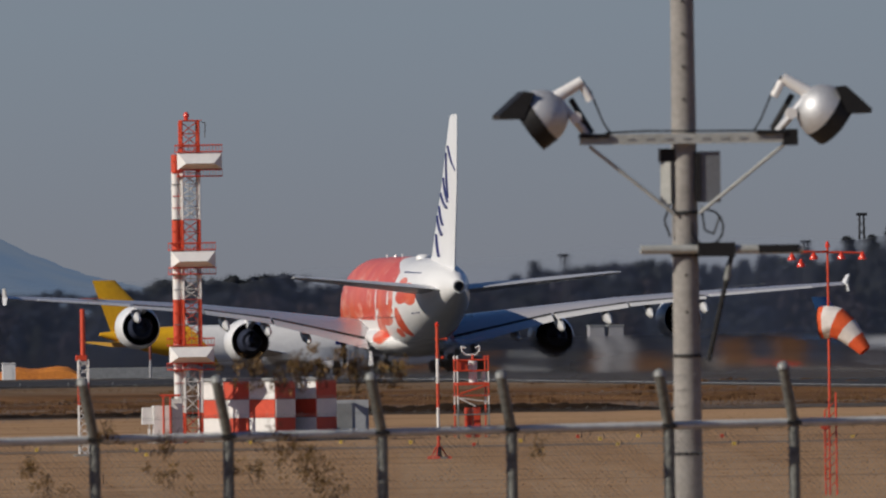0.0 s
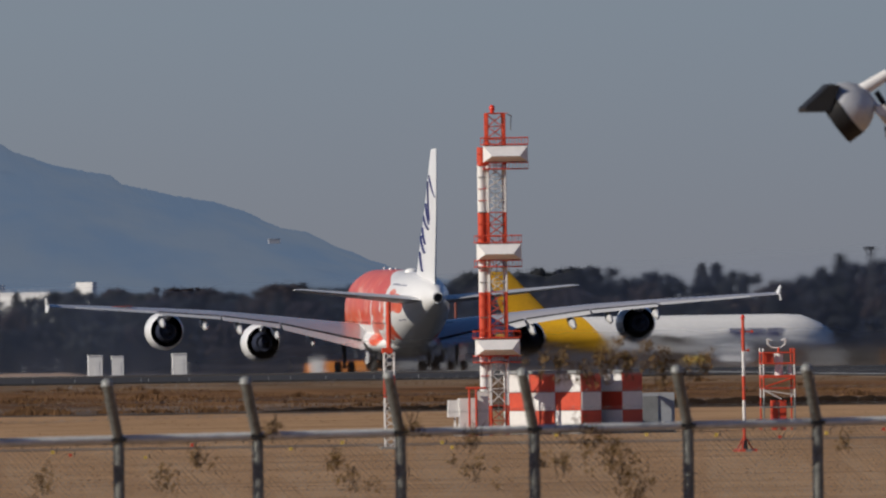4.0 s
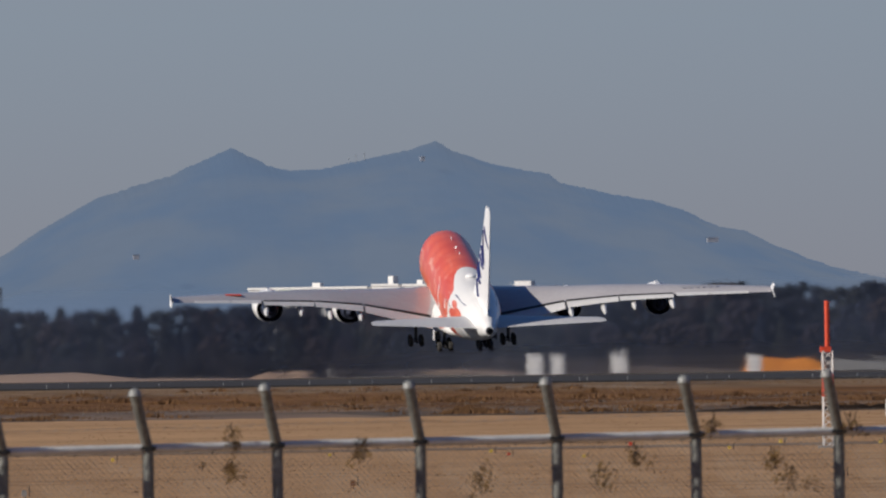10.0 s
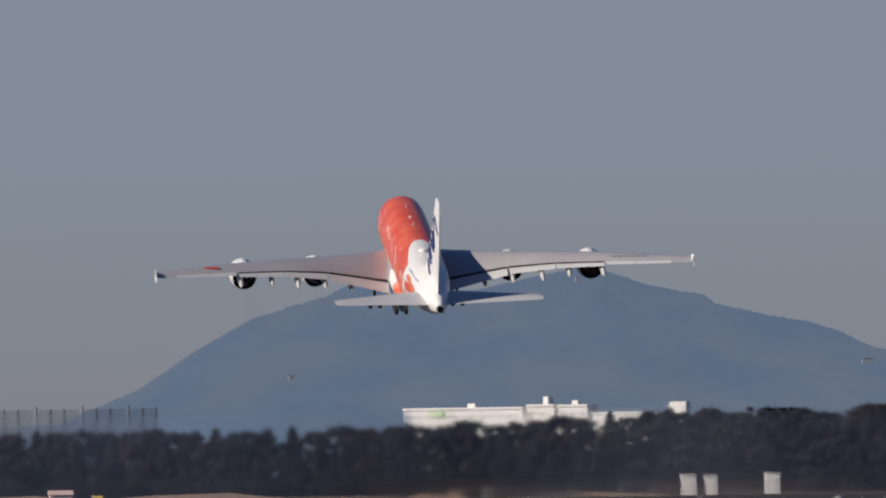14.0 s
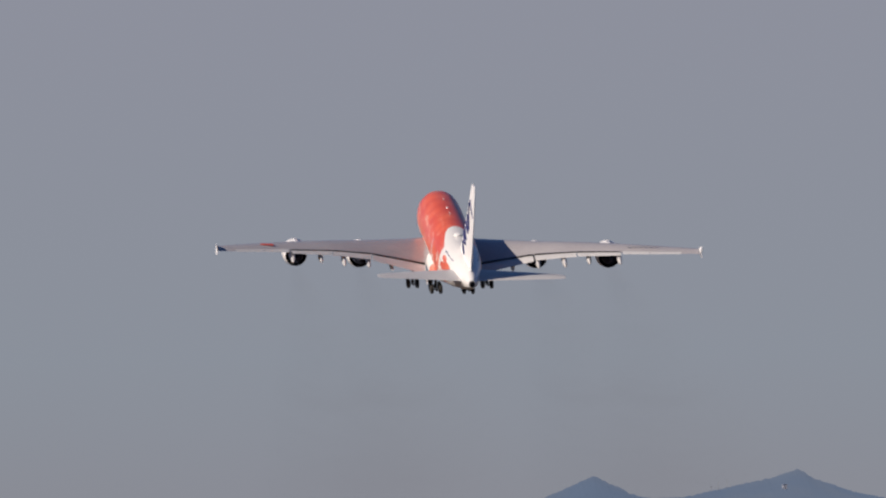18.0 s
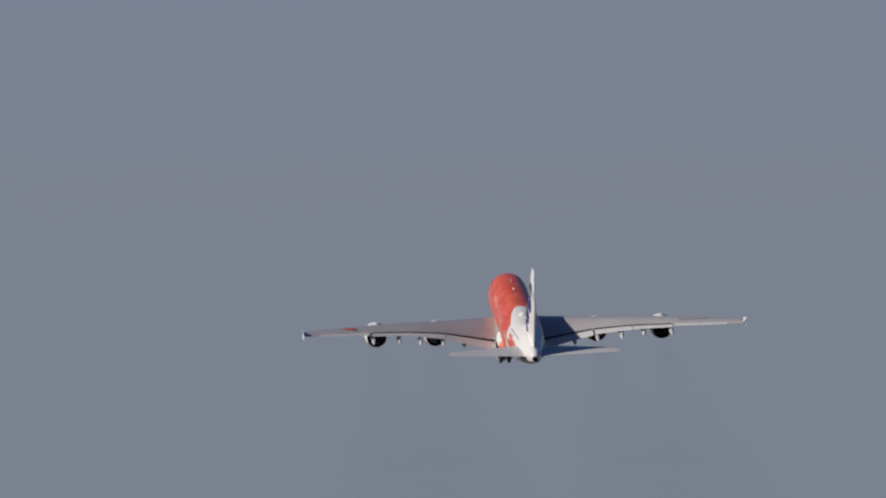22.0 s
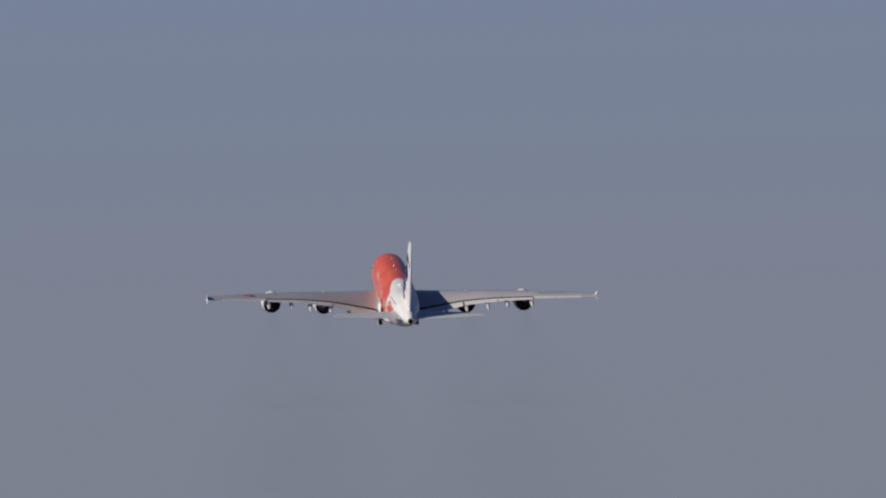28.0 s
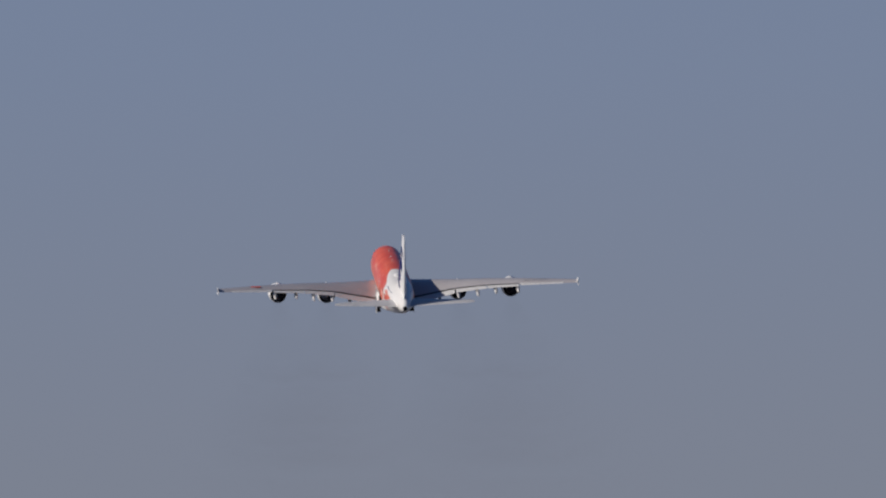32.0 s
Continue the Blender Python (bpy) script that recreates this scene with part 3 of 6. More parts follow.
        for x0, x1 in ((27.4, 31.5), (31.6, 36.5)):
            al = []
            for x in (x0, x1):
                le, ch, z = wing_at(x)
                al.append(foil(side * x, le - ch * 0.80, ch * 0.235, z - 0.01 * ch + 0.02, 0.11, 0.12))
            wp("aileron", Shape().loft(al), FLAPM, smooth=True)
        for x in (9.9, 13.9, 18.1, 22.0, 26.8):
            le, ch, z = wing_at(x)
            y0 = le - ch * 0.55
            L = 6.6 if x < 20 else 5.0
            s = Shape()
            prof = ((0, 0.08, 0.05), (0.2, 0.34, 0.36), (0.5, 0.43, 0.56), (0.84, 0.30, 0.42), (1.0, 0.05, 0.08))

            def slice_(t, wd, ht):
                return [(side * x + wd * math.cos(k * math.pi / 5), y0 - t * L, z - 0.62 - (1.08 if x < 20 else 0.9) * t + ht * math.sin(k * math.pi / 5)) for k in range(10)]
            wp("flap_track_fairing", s.loft([slice_(*q) for q in prof]), FLAPM, "pale canoe-shaped fairing", smooth=True)
        le, ch, z = wing_at(39.4)
        tip = Shape().loft([[(side * 39.55 - 0.09, le - 0.6, z), (side * 39.55 - 0.09, le - ch - 0.1, z), (side * 39.55 + 0.09, le - ch - 0.1, z), (side * 39.55 + 0.09, le - 0.6, z)],
                            [(side * 39.75 - 0.05, le - 2.2, z + 0.8), (side * 39.75 - 0.05, le - ch - 0.5, z + 0.88), (side * 39.75 + 0.05, le - ch - 0.5, z + 0.88), (side * 39.75 + 0.05, le - 2.2, z + 0.8)]])
        tip.loft([[(side * 39.55 - 0.09, le - 0.6, z), (side * 39.55 - 0.09, le - ch - 0.1, z), (side * 39.55 + 0.09, le - ch - 0.1, z), (side * 39.55 + 0.09, le - 0.6, z)],
                  [(side * 39.7 - 0.05, le - 2.0, z - 0.72), (side * 39.7 - 0.05, le - ch - 0.4, z - 0.72), (side * 39.7 + 0.05, le - ch - 0.4, z - 0.72), (side * 39.7 + 0.05, le - 2.0, z - 0.72)]])
        wp("wingtip_fence", tip, FINWHITE, "white arrow-shaped wingtip fence")
        for x, fr, zc, r in ((14.5, 10.2, 3.32, 1.98), (25.7, 2.4, 4.8, 1.95)):
            cx = side * x
            y0 = fr
            nac = [(y0 - 0.6, r * 0.82), (y0, r * 0.84), (y0 + 0.12, r * 0.88), (y0 - 0.3, r * 0.97), (y0 - 1.4, r * 1.06), (y0 - 3.0, r * 1.06), (y0 - 4.2, r * 0.99), (y0 - 5.2, r * 0.88)]
            wp("engine_nacelle", Shape().turned(nac, (cx, 0, zc), n=28, caps=False), FINWHITE, "white engine nacelle", smooth=True)
            inner = [(y0 - 5.21, r * 0.88), (y0 - 5.22, r * 0.86), (y0 - 3.0, r * 0.86), (y0 - 0.6, r * 0.82)]
            wp("nozzle_lining", Shape().turned(inner, (cx, 0, zc), n=28, caps=False), NOZZLE, "dark nozzle lining", smooth=True)
            core = Shape().turned([(y0 - 1.2, r * 0.9), (y0 - 1.3, 0.4), (y0 - 3.0, r * 0.66), (y0 - 5.4, r * 0.60), (y0 - 6.6, r * 0.46), (y0 - 6.55, r * 0.30), (y0 - 7.4, 0.08)], (cx, 0, zc), n=24)
            wp("engine_core", core, NOZZLE, "dark engine exhaust", smooth=True)
            wp("fan_duct", Shape().turned([(y0 - 0.9, r * 0.89), (y0 - 1.0, 0.3), (y0 - 1.1, 0.3), (y0 - 1.2, r * 0.89)], (cx, 0, zc), n=24), NOZZLE)
            le, ch, z = wing_at(x)
            py = Shape().loft([[(cx - 0.28, y0 - 1.2, zc + r * 0.98), (cx + 0.28, y0 - 1.2, zc + r * 0.98), (cx + 0.2, y0 - 1.6, zc + r * 1.15), (cx - 0.2, y0 - 1.6, zc + r * 1.15)],
                               [(cx - 0.3, y0 - 4.6, zc + r * 0.6), (cx + 0.3, y0 - 4.6, zc + r * 0.6), (cx + 0.3, le - 0.4, z + 0.25), (cx - 0.3, le - 0.4, z + 0.25)],
                               [(cx - 0.2, y0 - 8.6, z - 0.65), (cx + 0.2, y0 - 8.6, z - 0.65), (cx + 0.2, le - ch * 0.55, z), (cx - 0.2, le - ch * 0.55, z)]])
            wp("pylon", py, FINWHITE, smooth=True)
        if side < 0:
            le, ch, z = wing_at(31.0)
            wp("wing_mark", Shape().box((-31.0, le - ch * 0.42, z + 0.34), (2.2, 1.1, 0.03)), RED, "red painted rectangle")
        else:
            le, ch, z = wing_at(30.0)
            for i in range(6):
                wp("registration_bar", Shape().box((28.4 + i * 0.8, le - ch * 0.45 - i * 0.35, z + 0.34 + i * 0.08), (0.5, 0.4, 0.03)), GREYBOX, "grey painted bar")
    tyre = wheel_mesh()
    gears = [bogie("wing_gear", (-6.1, 1.0), 2, a, tyre), bogie("wing_gear", (6.1, 1.0), 2, a, tyre), bogie("body_gear", (-2.65, -2.6), 3, a, tyre), bogie("body_gear", (2.65, -2.6), 3, a, tyre), bogie("nose_gear", (0, 28.3), 1, a, tyre)]
    for side in (-1, 1):
        part("gear_door", Shape().box((side * 4.1, -2.6, 1.55), (0.16, 2.6, 1.3), 0, 0.85), FINWHITE if side < 0 else STRUT, a)
        part("gear_bay", Shape().box((side * 3.55, -2.6, 1.45), (0.75, 2.0, 0.75), 0, 0.8), RUBBER, a)
        part("gear_door", Shape().box((side * 4.9, 1.0, 2.6), (0.1, 2.4, 1.6), 0, 0.9), FINWHITE, a)
    return a, gears


AIRLINER, GEARS = airliner_large()


def exhaust_trail():
    """Thin sooty trails that the four engines leave along the line of flight."""
    m = bpy.data.materials.new("thin_soot")
    m.use_nodes = True
    n, l = m.node_tree.nodes, m.node_tree.links
    b = n["Principled BSDF"]
    b.inputs["Base Color"].default_value, b.inputs["Roughness"].default_value = (0.11, 0.085, 0.07, 1), 1.0
    b.inputs["Specular IOR Level"].default_value = 0.0
    tc, sp, no = n.new("ShaderNodeTexCoord"), n.new("ShaderNodeSeparateXYZ"), n.new("ShaderNodeTexNoise")
    no.inputs["Scale"].default_value, no.inputs["Detail"].default_value = 0.022, 4
    l.new(tc.outputs["Object"], sp.inputs[0])
    l.new(tc.outputs["Object"], no.inputs["Vector"])
    def calc(op, p, q):
        k = n.new("ShaderNodeMath")
        k.operation = op
        for i, val in enumerate((p, q)):
            if isinstance(val, (int, float)):
                k.inputs[i].default_value = val
            else:
                l.new(val, k.inputs[i])
        return k.outputs[0]
    fade = n.new("ShaderNodeMapRange")
    fade.inputs["From Min"].default_value, fade.inputs["From Max"].default_value = -520, -8
    fade.inputs["To Min"].default_value, fade.inputs["To Max"].default_value = 0.0, 0.085
    l.new(sp.outputs["Y"], fade.inputs["Value"])
    spread = n.new("ShaderNodeMapRange")
    spread.inputs["From Min"].default_value, spread.inputs["From Max"].default_value = -8, -190
    spread.inputs["To Min"].default_value = 0.45
    l.new(sp.outputs["Y"], spread.inputs["Value"])
    puff = n.new("ShaderNodeMapRange")
    puff.inputs["From Min"].default_value, puff.inputs["From Max"].default_value = 0.3, 0.65
    l.new(no.outputs[0], puff.inputs["Value"])
    wide = calc("ADD", calc("MULTIPLY", sp.outputs["Y"], -0.06), 1.0)
    off = calc("DIVIDE", sp.outputs["X"], wide)
    soft_edge = calc("MAXIMUM", calc("SUBTRACT", 1.0, calc("MULTIPLY", off, off)), 0.0)
    l.new(calc("MULTIPLY", calc("MULTIPLY", calc("MULTIPLY", fade.outputs[0], spread.outputs[0]), puff.outputs[0]), soft_edge), b.inputs["Alpha"])
    s = Shape()
    rows = []
    for i in range(121):
        d = i * 4.4
        r = 1.0 + 0.06 * d
        rows.append([(r * math.cos(math.pi * (1 + k / 10)), -d, 0.5 * r * math.sin(math.pi * (1 + k / 10))) for k in range(11)])
    w = 11
    s.add([p for q in rows for p in q], [(i * w + k, i * w + k + 1, (i + 1) * w + k + 1, (i + 1) * w + k) for i in range(120) for k in range(10)])
    me = s.mesh("exhaust_trail", m, True)
    out = []
    for x, y, z in ((-25.7, -5.0, 4.0), (-14.5, 2.5, 3.6), (14.5, 2.5, 3.6), (25.7, -5.0, 4.0)):
        ob = tagged(new("exhaust_trail", me), "faint sooty exhaust trail behind an engine of the airliner", "smoke", "trails of the engines", "stuff")
        ob.visible_shadow = False
        out.append((ob, x, y, z))
    return out


TRAILS = exhaust_trail()


def hot_air(name, dust, top, ior=1.0036, tint=(0.5, 0.37, 0.27)):
    """Shimmering air: it bends the light that passes by small chance angles, and carries a little dust low down."""
    m = bpy.data.materials.new(name)
    m.use_nodes = True
    n, l = m.node_tree.nodes, m.node_tree.links
    n.remove(n["Principled BSDF"])
    tc, sp, no = n.new("ShaderNodeTexCoord"), n.new("ShaderNodeSeparateXYZ"), n.new("ShaderNodeTexNoise")
    no.inputs["Scale"].default_value, no.inputs["Detail"].default_value = 0.16, 4
    l.new(tc.outputs["Object"], sp.inputs[0])
    l.new(tc.outputs["Object"], no.inputs["Vector"])

    def calc(op, p, q):
        k = n.new("ShaderNodeMath")
        k.operation, k.use_clamp = op, True
        for i, val in enumerate((p, q)):
            if isinstance(val, (int, float)):
                k.inputs[i].default_value = val
            else:
                l.new(val, k.inputs[i])
        return k.outputs[0]

    def fall(src, a, b):
        r = n.new("ShaderNodeMapRange")
        r.interpolation_type = "SMOOTHSTEP"
        r.inputs["From Min"].default_value, r.inputs["From Max"].default_value = a, b
        l.new(src, r.inputs["Value"])
        return r.outputs[0]
    side = n.new("ShaderNodeMath")
    side.operation = "ABSOLUTE"
    l.new(sp.outputs["X"], side.inputs[0])
    body = calc("MULTIPLY", fall(side.outputs[0], 1.0, 0.55), fall(sp.outputs["Z"], top, top * 0.45))
    body = calc("MULTIPLY", body, fall(no.outputs[0], 0.28, 0.5))
    low = calc("MULTIPLY", fall(sp.outputs["Z"], top * 0.62, 0.2), fall(no.outputs[0], 0.38, 0.62))
    bend, clear, soot = n.new("ShaderNodeBsdfRefraction"), n.new("ShaderNodeBsdfTransparent"), n.new("ShaderNodeBsdfDiffuse")
    bend.inputs["Roughness"].default_value, bend.inputs["IOR"].default_value = 0.35, ior
    soot.inputs["Color"].default_value = (*tint, 1)
    a, b = n.new("ShaderNodeMixShader"), n.new("ShaderNodeMixShader")
    l.new(calc("MULTIPLY", low, dust), a.inputs[0])
    l.new(bend.outputs[0], a.inputs[1])
    l.new(soot.outputs[0], a.inputs[2])
    l.new(body, b.inputs[0])
    l.new(clear.outputs[0], b.inputs[1])
    l.new(a.outputs[0], b.inputs[2])
    l.new(b.outputs[0], n["Material Output"].inputs["Surface"])
    return m


def jet_blast():
    """Hot air behind the engines, in low ragged banks one after another along the way that the airliner has come."""
    out = []
    for k, (d, wide, top, dust) in enumerate(((110, 40, 3.9, 0.0), (170, 36, 4.0, 0.02), (240, 35, 4.2, 0.1), (320, 36, 4.3, 0.24))):
        m = hot_air("hot_dusty_air", dust, top)
        s = Shape()
        nx, nz = 24, 8
        v = [(-1 + 2 * i / nx, 0.06 * math.sin(i * 0.7 + j * 1.1 + k), top * j / nz * max(0.05, (1 - (abs(-1 + 2 * i / nx)) ** 3) * (0.82 + 0.3 * noise.noise(Vector((i * 0.45, k * 3.7, 0)))))) for j in range(nz + 1) for i in range(nx + 1)]
        s.add(v, [(j * (nx + 1) + i, j * (nx + 1) + i + 1, (j + 1) * (nx + 1) + i + 1, (j + 1) * (nx + 1) + i) for j in range(nz) for i in range(nx)])
        ob = tagged(new("jet_blast", s.mesh("jet_blast", m, True)), "hot shimmering air and thin dust blown back by the engines", "hot air", "blast of the engines", "stuff")
        ob.scale.x = wide
        ob.visible_shadow = False
        out.append((ob, d))
    return out


BLASTS = jet_blast()


def field_haze():
    """An upright sheet that stands in for low, hazy, shimmering air over the far side of the airfield, before the
    woods.
    """
    m = bpy.data.materials.new("haze_sheet_film")
    m.use_nodes = True
    n, l = m.node_tree.nodes, m.node_tree.links
    n.remove(n["Principled BSDF"])
    tc, sp, no, up = n.new("ShaderNodeTexCoord"), n.new("ShaderNodeSeparateXYZ"), n.new("ShaderNodeTexNoise"), n.new("ShaderNodeMapRange")
    no.inputs["Scale"].default_value = 0.05
    l.new(tc.outputs["Object"], sp.inputs[0])
    l.new(tc.outputs["Object"], no.inputs["Vector"])
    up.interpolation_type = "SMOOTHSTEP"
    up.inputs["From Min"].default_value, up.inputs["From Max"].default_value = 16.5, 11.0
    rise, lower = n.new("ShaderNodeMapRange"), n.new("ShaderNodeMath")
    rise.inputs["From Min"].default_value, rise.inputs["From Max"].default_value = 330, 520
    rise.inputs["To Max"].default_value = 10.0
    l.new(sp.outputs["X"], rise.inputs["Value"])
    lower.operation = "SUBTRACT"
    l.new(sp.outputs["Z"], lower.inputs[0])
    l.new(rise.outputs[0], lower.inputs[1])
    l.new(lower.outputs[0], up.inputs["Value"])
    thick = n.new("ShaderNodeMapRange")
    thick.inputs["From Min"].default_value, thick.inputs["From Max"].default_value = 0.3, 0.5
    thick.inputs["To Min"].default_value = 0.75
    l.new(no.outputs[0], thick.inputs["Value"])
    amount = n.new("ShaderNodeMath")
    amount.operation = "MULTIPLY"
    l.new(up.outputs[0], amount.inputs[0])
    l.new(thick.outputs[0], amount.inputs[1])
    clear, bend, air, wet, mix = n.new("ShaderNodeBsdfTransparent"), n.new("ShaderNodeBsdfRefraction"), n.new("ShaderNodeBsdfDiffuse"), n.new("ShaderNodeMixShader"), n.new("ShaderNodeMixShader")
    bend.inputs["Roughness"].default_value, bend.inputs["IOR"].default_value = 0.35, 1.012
    # a pale blue diffuse share lightens the woods behind, as haze would
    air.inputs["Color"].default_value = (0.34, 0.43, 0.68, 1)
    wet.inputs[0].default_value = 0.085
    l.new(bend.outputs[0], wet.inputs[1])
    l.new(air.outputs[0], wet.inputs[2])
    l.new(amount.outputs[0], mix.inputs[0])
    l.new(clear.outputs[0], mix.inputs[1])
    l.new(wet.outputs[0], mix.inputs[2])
    l.new(mix.outputs[0], n["Material Output"].inputs["Surface"])
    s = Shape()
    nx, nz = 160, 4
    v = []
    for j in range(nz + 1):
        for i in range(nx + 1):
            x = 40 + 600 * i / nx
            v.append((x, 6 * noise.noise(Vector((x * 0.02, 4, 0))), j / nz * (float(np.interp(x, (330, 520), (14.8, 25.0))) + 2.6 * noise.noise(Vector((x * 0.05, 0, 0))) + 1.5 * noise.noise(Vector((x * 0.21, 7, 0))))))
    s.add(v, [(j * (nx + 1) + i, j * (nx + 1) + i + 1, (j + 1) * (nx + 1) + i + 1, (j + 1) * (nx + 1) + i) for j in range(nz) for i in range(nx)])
    ob = solo("haze_sheet", s, m, "thin bluish sheet standing in for haze low over the far edge of the airfield", "haze", kind="stuff", smooth=True, at=pose(0, 2984, -4.6))
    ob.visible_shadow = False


field_haze()


# ---- taxiing freighter and a second aircraft far off ----
def twinjet(name, label, tail_mat, at, rz, k=1.0, tail_from=-15.0, fat=1.0):
    a = thing(name, at, label, "airliner", rz=rz)
    rows = ((27.0, 0.05, 4.1, 4.3), (26.4, 0.9, 3.3, 4.9), (24.5, 1.7, 2.5, 6.0), (21.5, 2.35, 2.05, 6.9), (18.0, 2.52, 2.0, 7.03), (-8.0, 2.52, 2.0, 7.03), (-14.0, 2.35, 2.5, 7.0), (-20.0, 1.6, 4.0, 6.8), (-25.0, 0.8, 5.3, 6.5), (-27.5, 0.3, 5.9, 6.3))

    rows = [(y, w * (1 + (fat - 1) * 0.65), 2.0 + (zb - 2.0) * fat, 2.0 + (zt - 2.0) * fat) for y, w, zb, zt in rows]

    def sc(shape):
        shape.v = [(x * k, y * k, z * k) for x, y, z in shape.v]
        return shape
    front = [r for r in rows if r[0] > tail_from]
    cut = tuple(float(np.interp(tail_from, [r[0] for r in rows][::-1], [r[i] for r in rows][::-1])) for i in range(4))
    # the tail colour ends in a slanting line
    seam = [(x, y + 0.8 * ((cut[2] + cut[3]) / 2 - z), z) for x, y, z in ring(*cut, 24, 2.0)]
    part("fuselage", sc(Shape().loft([ring(*r, 24, 2.0) for r in front if r[0] > tail_from + 4] + [seam])), FARWHITE, a, "white fuselage", smooth=True)
    part("tail_cone", sc(Shape().loft([seam] + [ring(*r, 24, 2.0) for r in rows if r[0] <= tail_from - 3])), tail_mat, a, smooth=True)
    part("fin", sc(Shape().loft([vfoil(5.9, -13.5, 11.5, 0.1), vfoil(7.6, -17.0, 8.6, 0.09), vfoil(15.85, -25.0, 3.6, 0.08)])), tail_mat, a, smooth=True)
    for s in (-1, 1):
        part("tailplane", sc(Shape().loft([foil(s * 0.8, -19.5, 6.0, 5.6, 0.09), foil(s * 9.3, -25.8, 2.2, 6.3, 0.08)])), tail_mat, a, smooth=True)
        part("wing", sc(Shape().loft([foil(s * 2.0, 9.0, 11.0, 2.7, 0.13), foil(s * 8.0, 4.2, 7.0, 3.3, 0.11), foil(s * 23.7, -7.5, 2.4, 5.0, 0.09)])), FLAPM, a, smooth=True)
        part("engine", sc(Shape().turned([(10.2, 0.9), (10.3, 1.15), (9.0, 1.4), (6.0, 1.25), (4.6, 0.8), (4.2, 0.3)], (s * 7.9, 0, 1.75), n=18)), FINWHITE, a, smooth=True)
        part("main_gear", sc(Shape().tube((s * 4.6, -0.6, 3.2), (s * 4.6, -0.6, 0.6), 0.18).turned([(-0.7, 0.1), (-0.68, 0.58), (0.68, 0.58), (0.7, 0.1)], (s * 4.6, 0.2, 0.6), "X", 14).turned([(-0.7, 0.1), (-0.68, 0.58), (0.68, 0.58), (0.7, 0.1)], (s * 4.6, -1.3, 0.6), "X", 14)), RUBBER, a)
    part("nose_gear", sc(Shape().tube((0, 21.5, 2.6), (0, 21.5, 0.5), 0.12).turned([(-0.4, 0.1), (-0.38, 0.45), (0.38, 0.45), (0.4, 0.1)], (0, 21.5, 0.47), "X", 14)), RUBBER, a)
    part("cockpit_window", sc(Shape().box((0, 25.0, 5.55), (2.4, 0.8, 0.5), 0, 0.8)), GLASS, a)
    return a


FREIGHTER = twinjet("freighter", "white freighter with a yellow tail, taxiing beyond the runway", YELLOW, (360, 2858, -4.6), -83, tail_from=-11.2, fat=1.34)
for _i in range(3):
    part("logo_bar", Shape().box((3.02, 16.5 - _i * 3.0, 6.0), (0.12, 2.5, 1.15)), BLUE, FREIGHTER, "dark blue bar")
twinjet("parked_airliner", "white airliner with a blue tail, parked far off", SKYBLUE, (463.5, 2870, -4.3), -70, 0.72, -22)


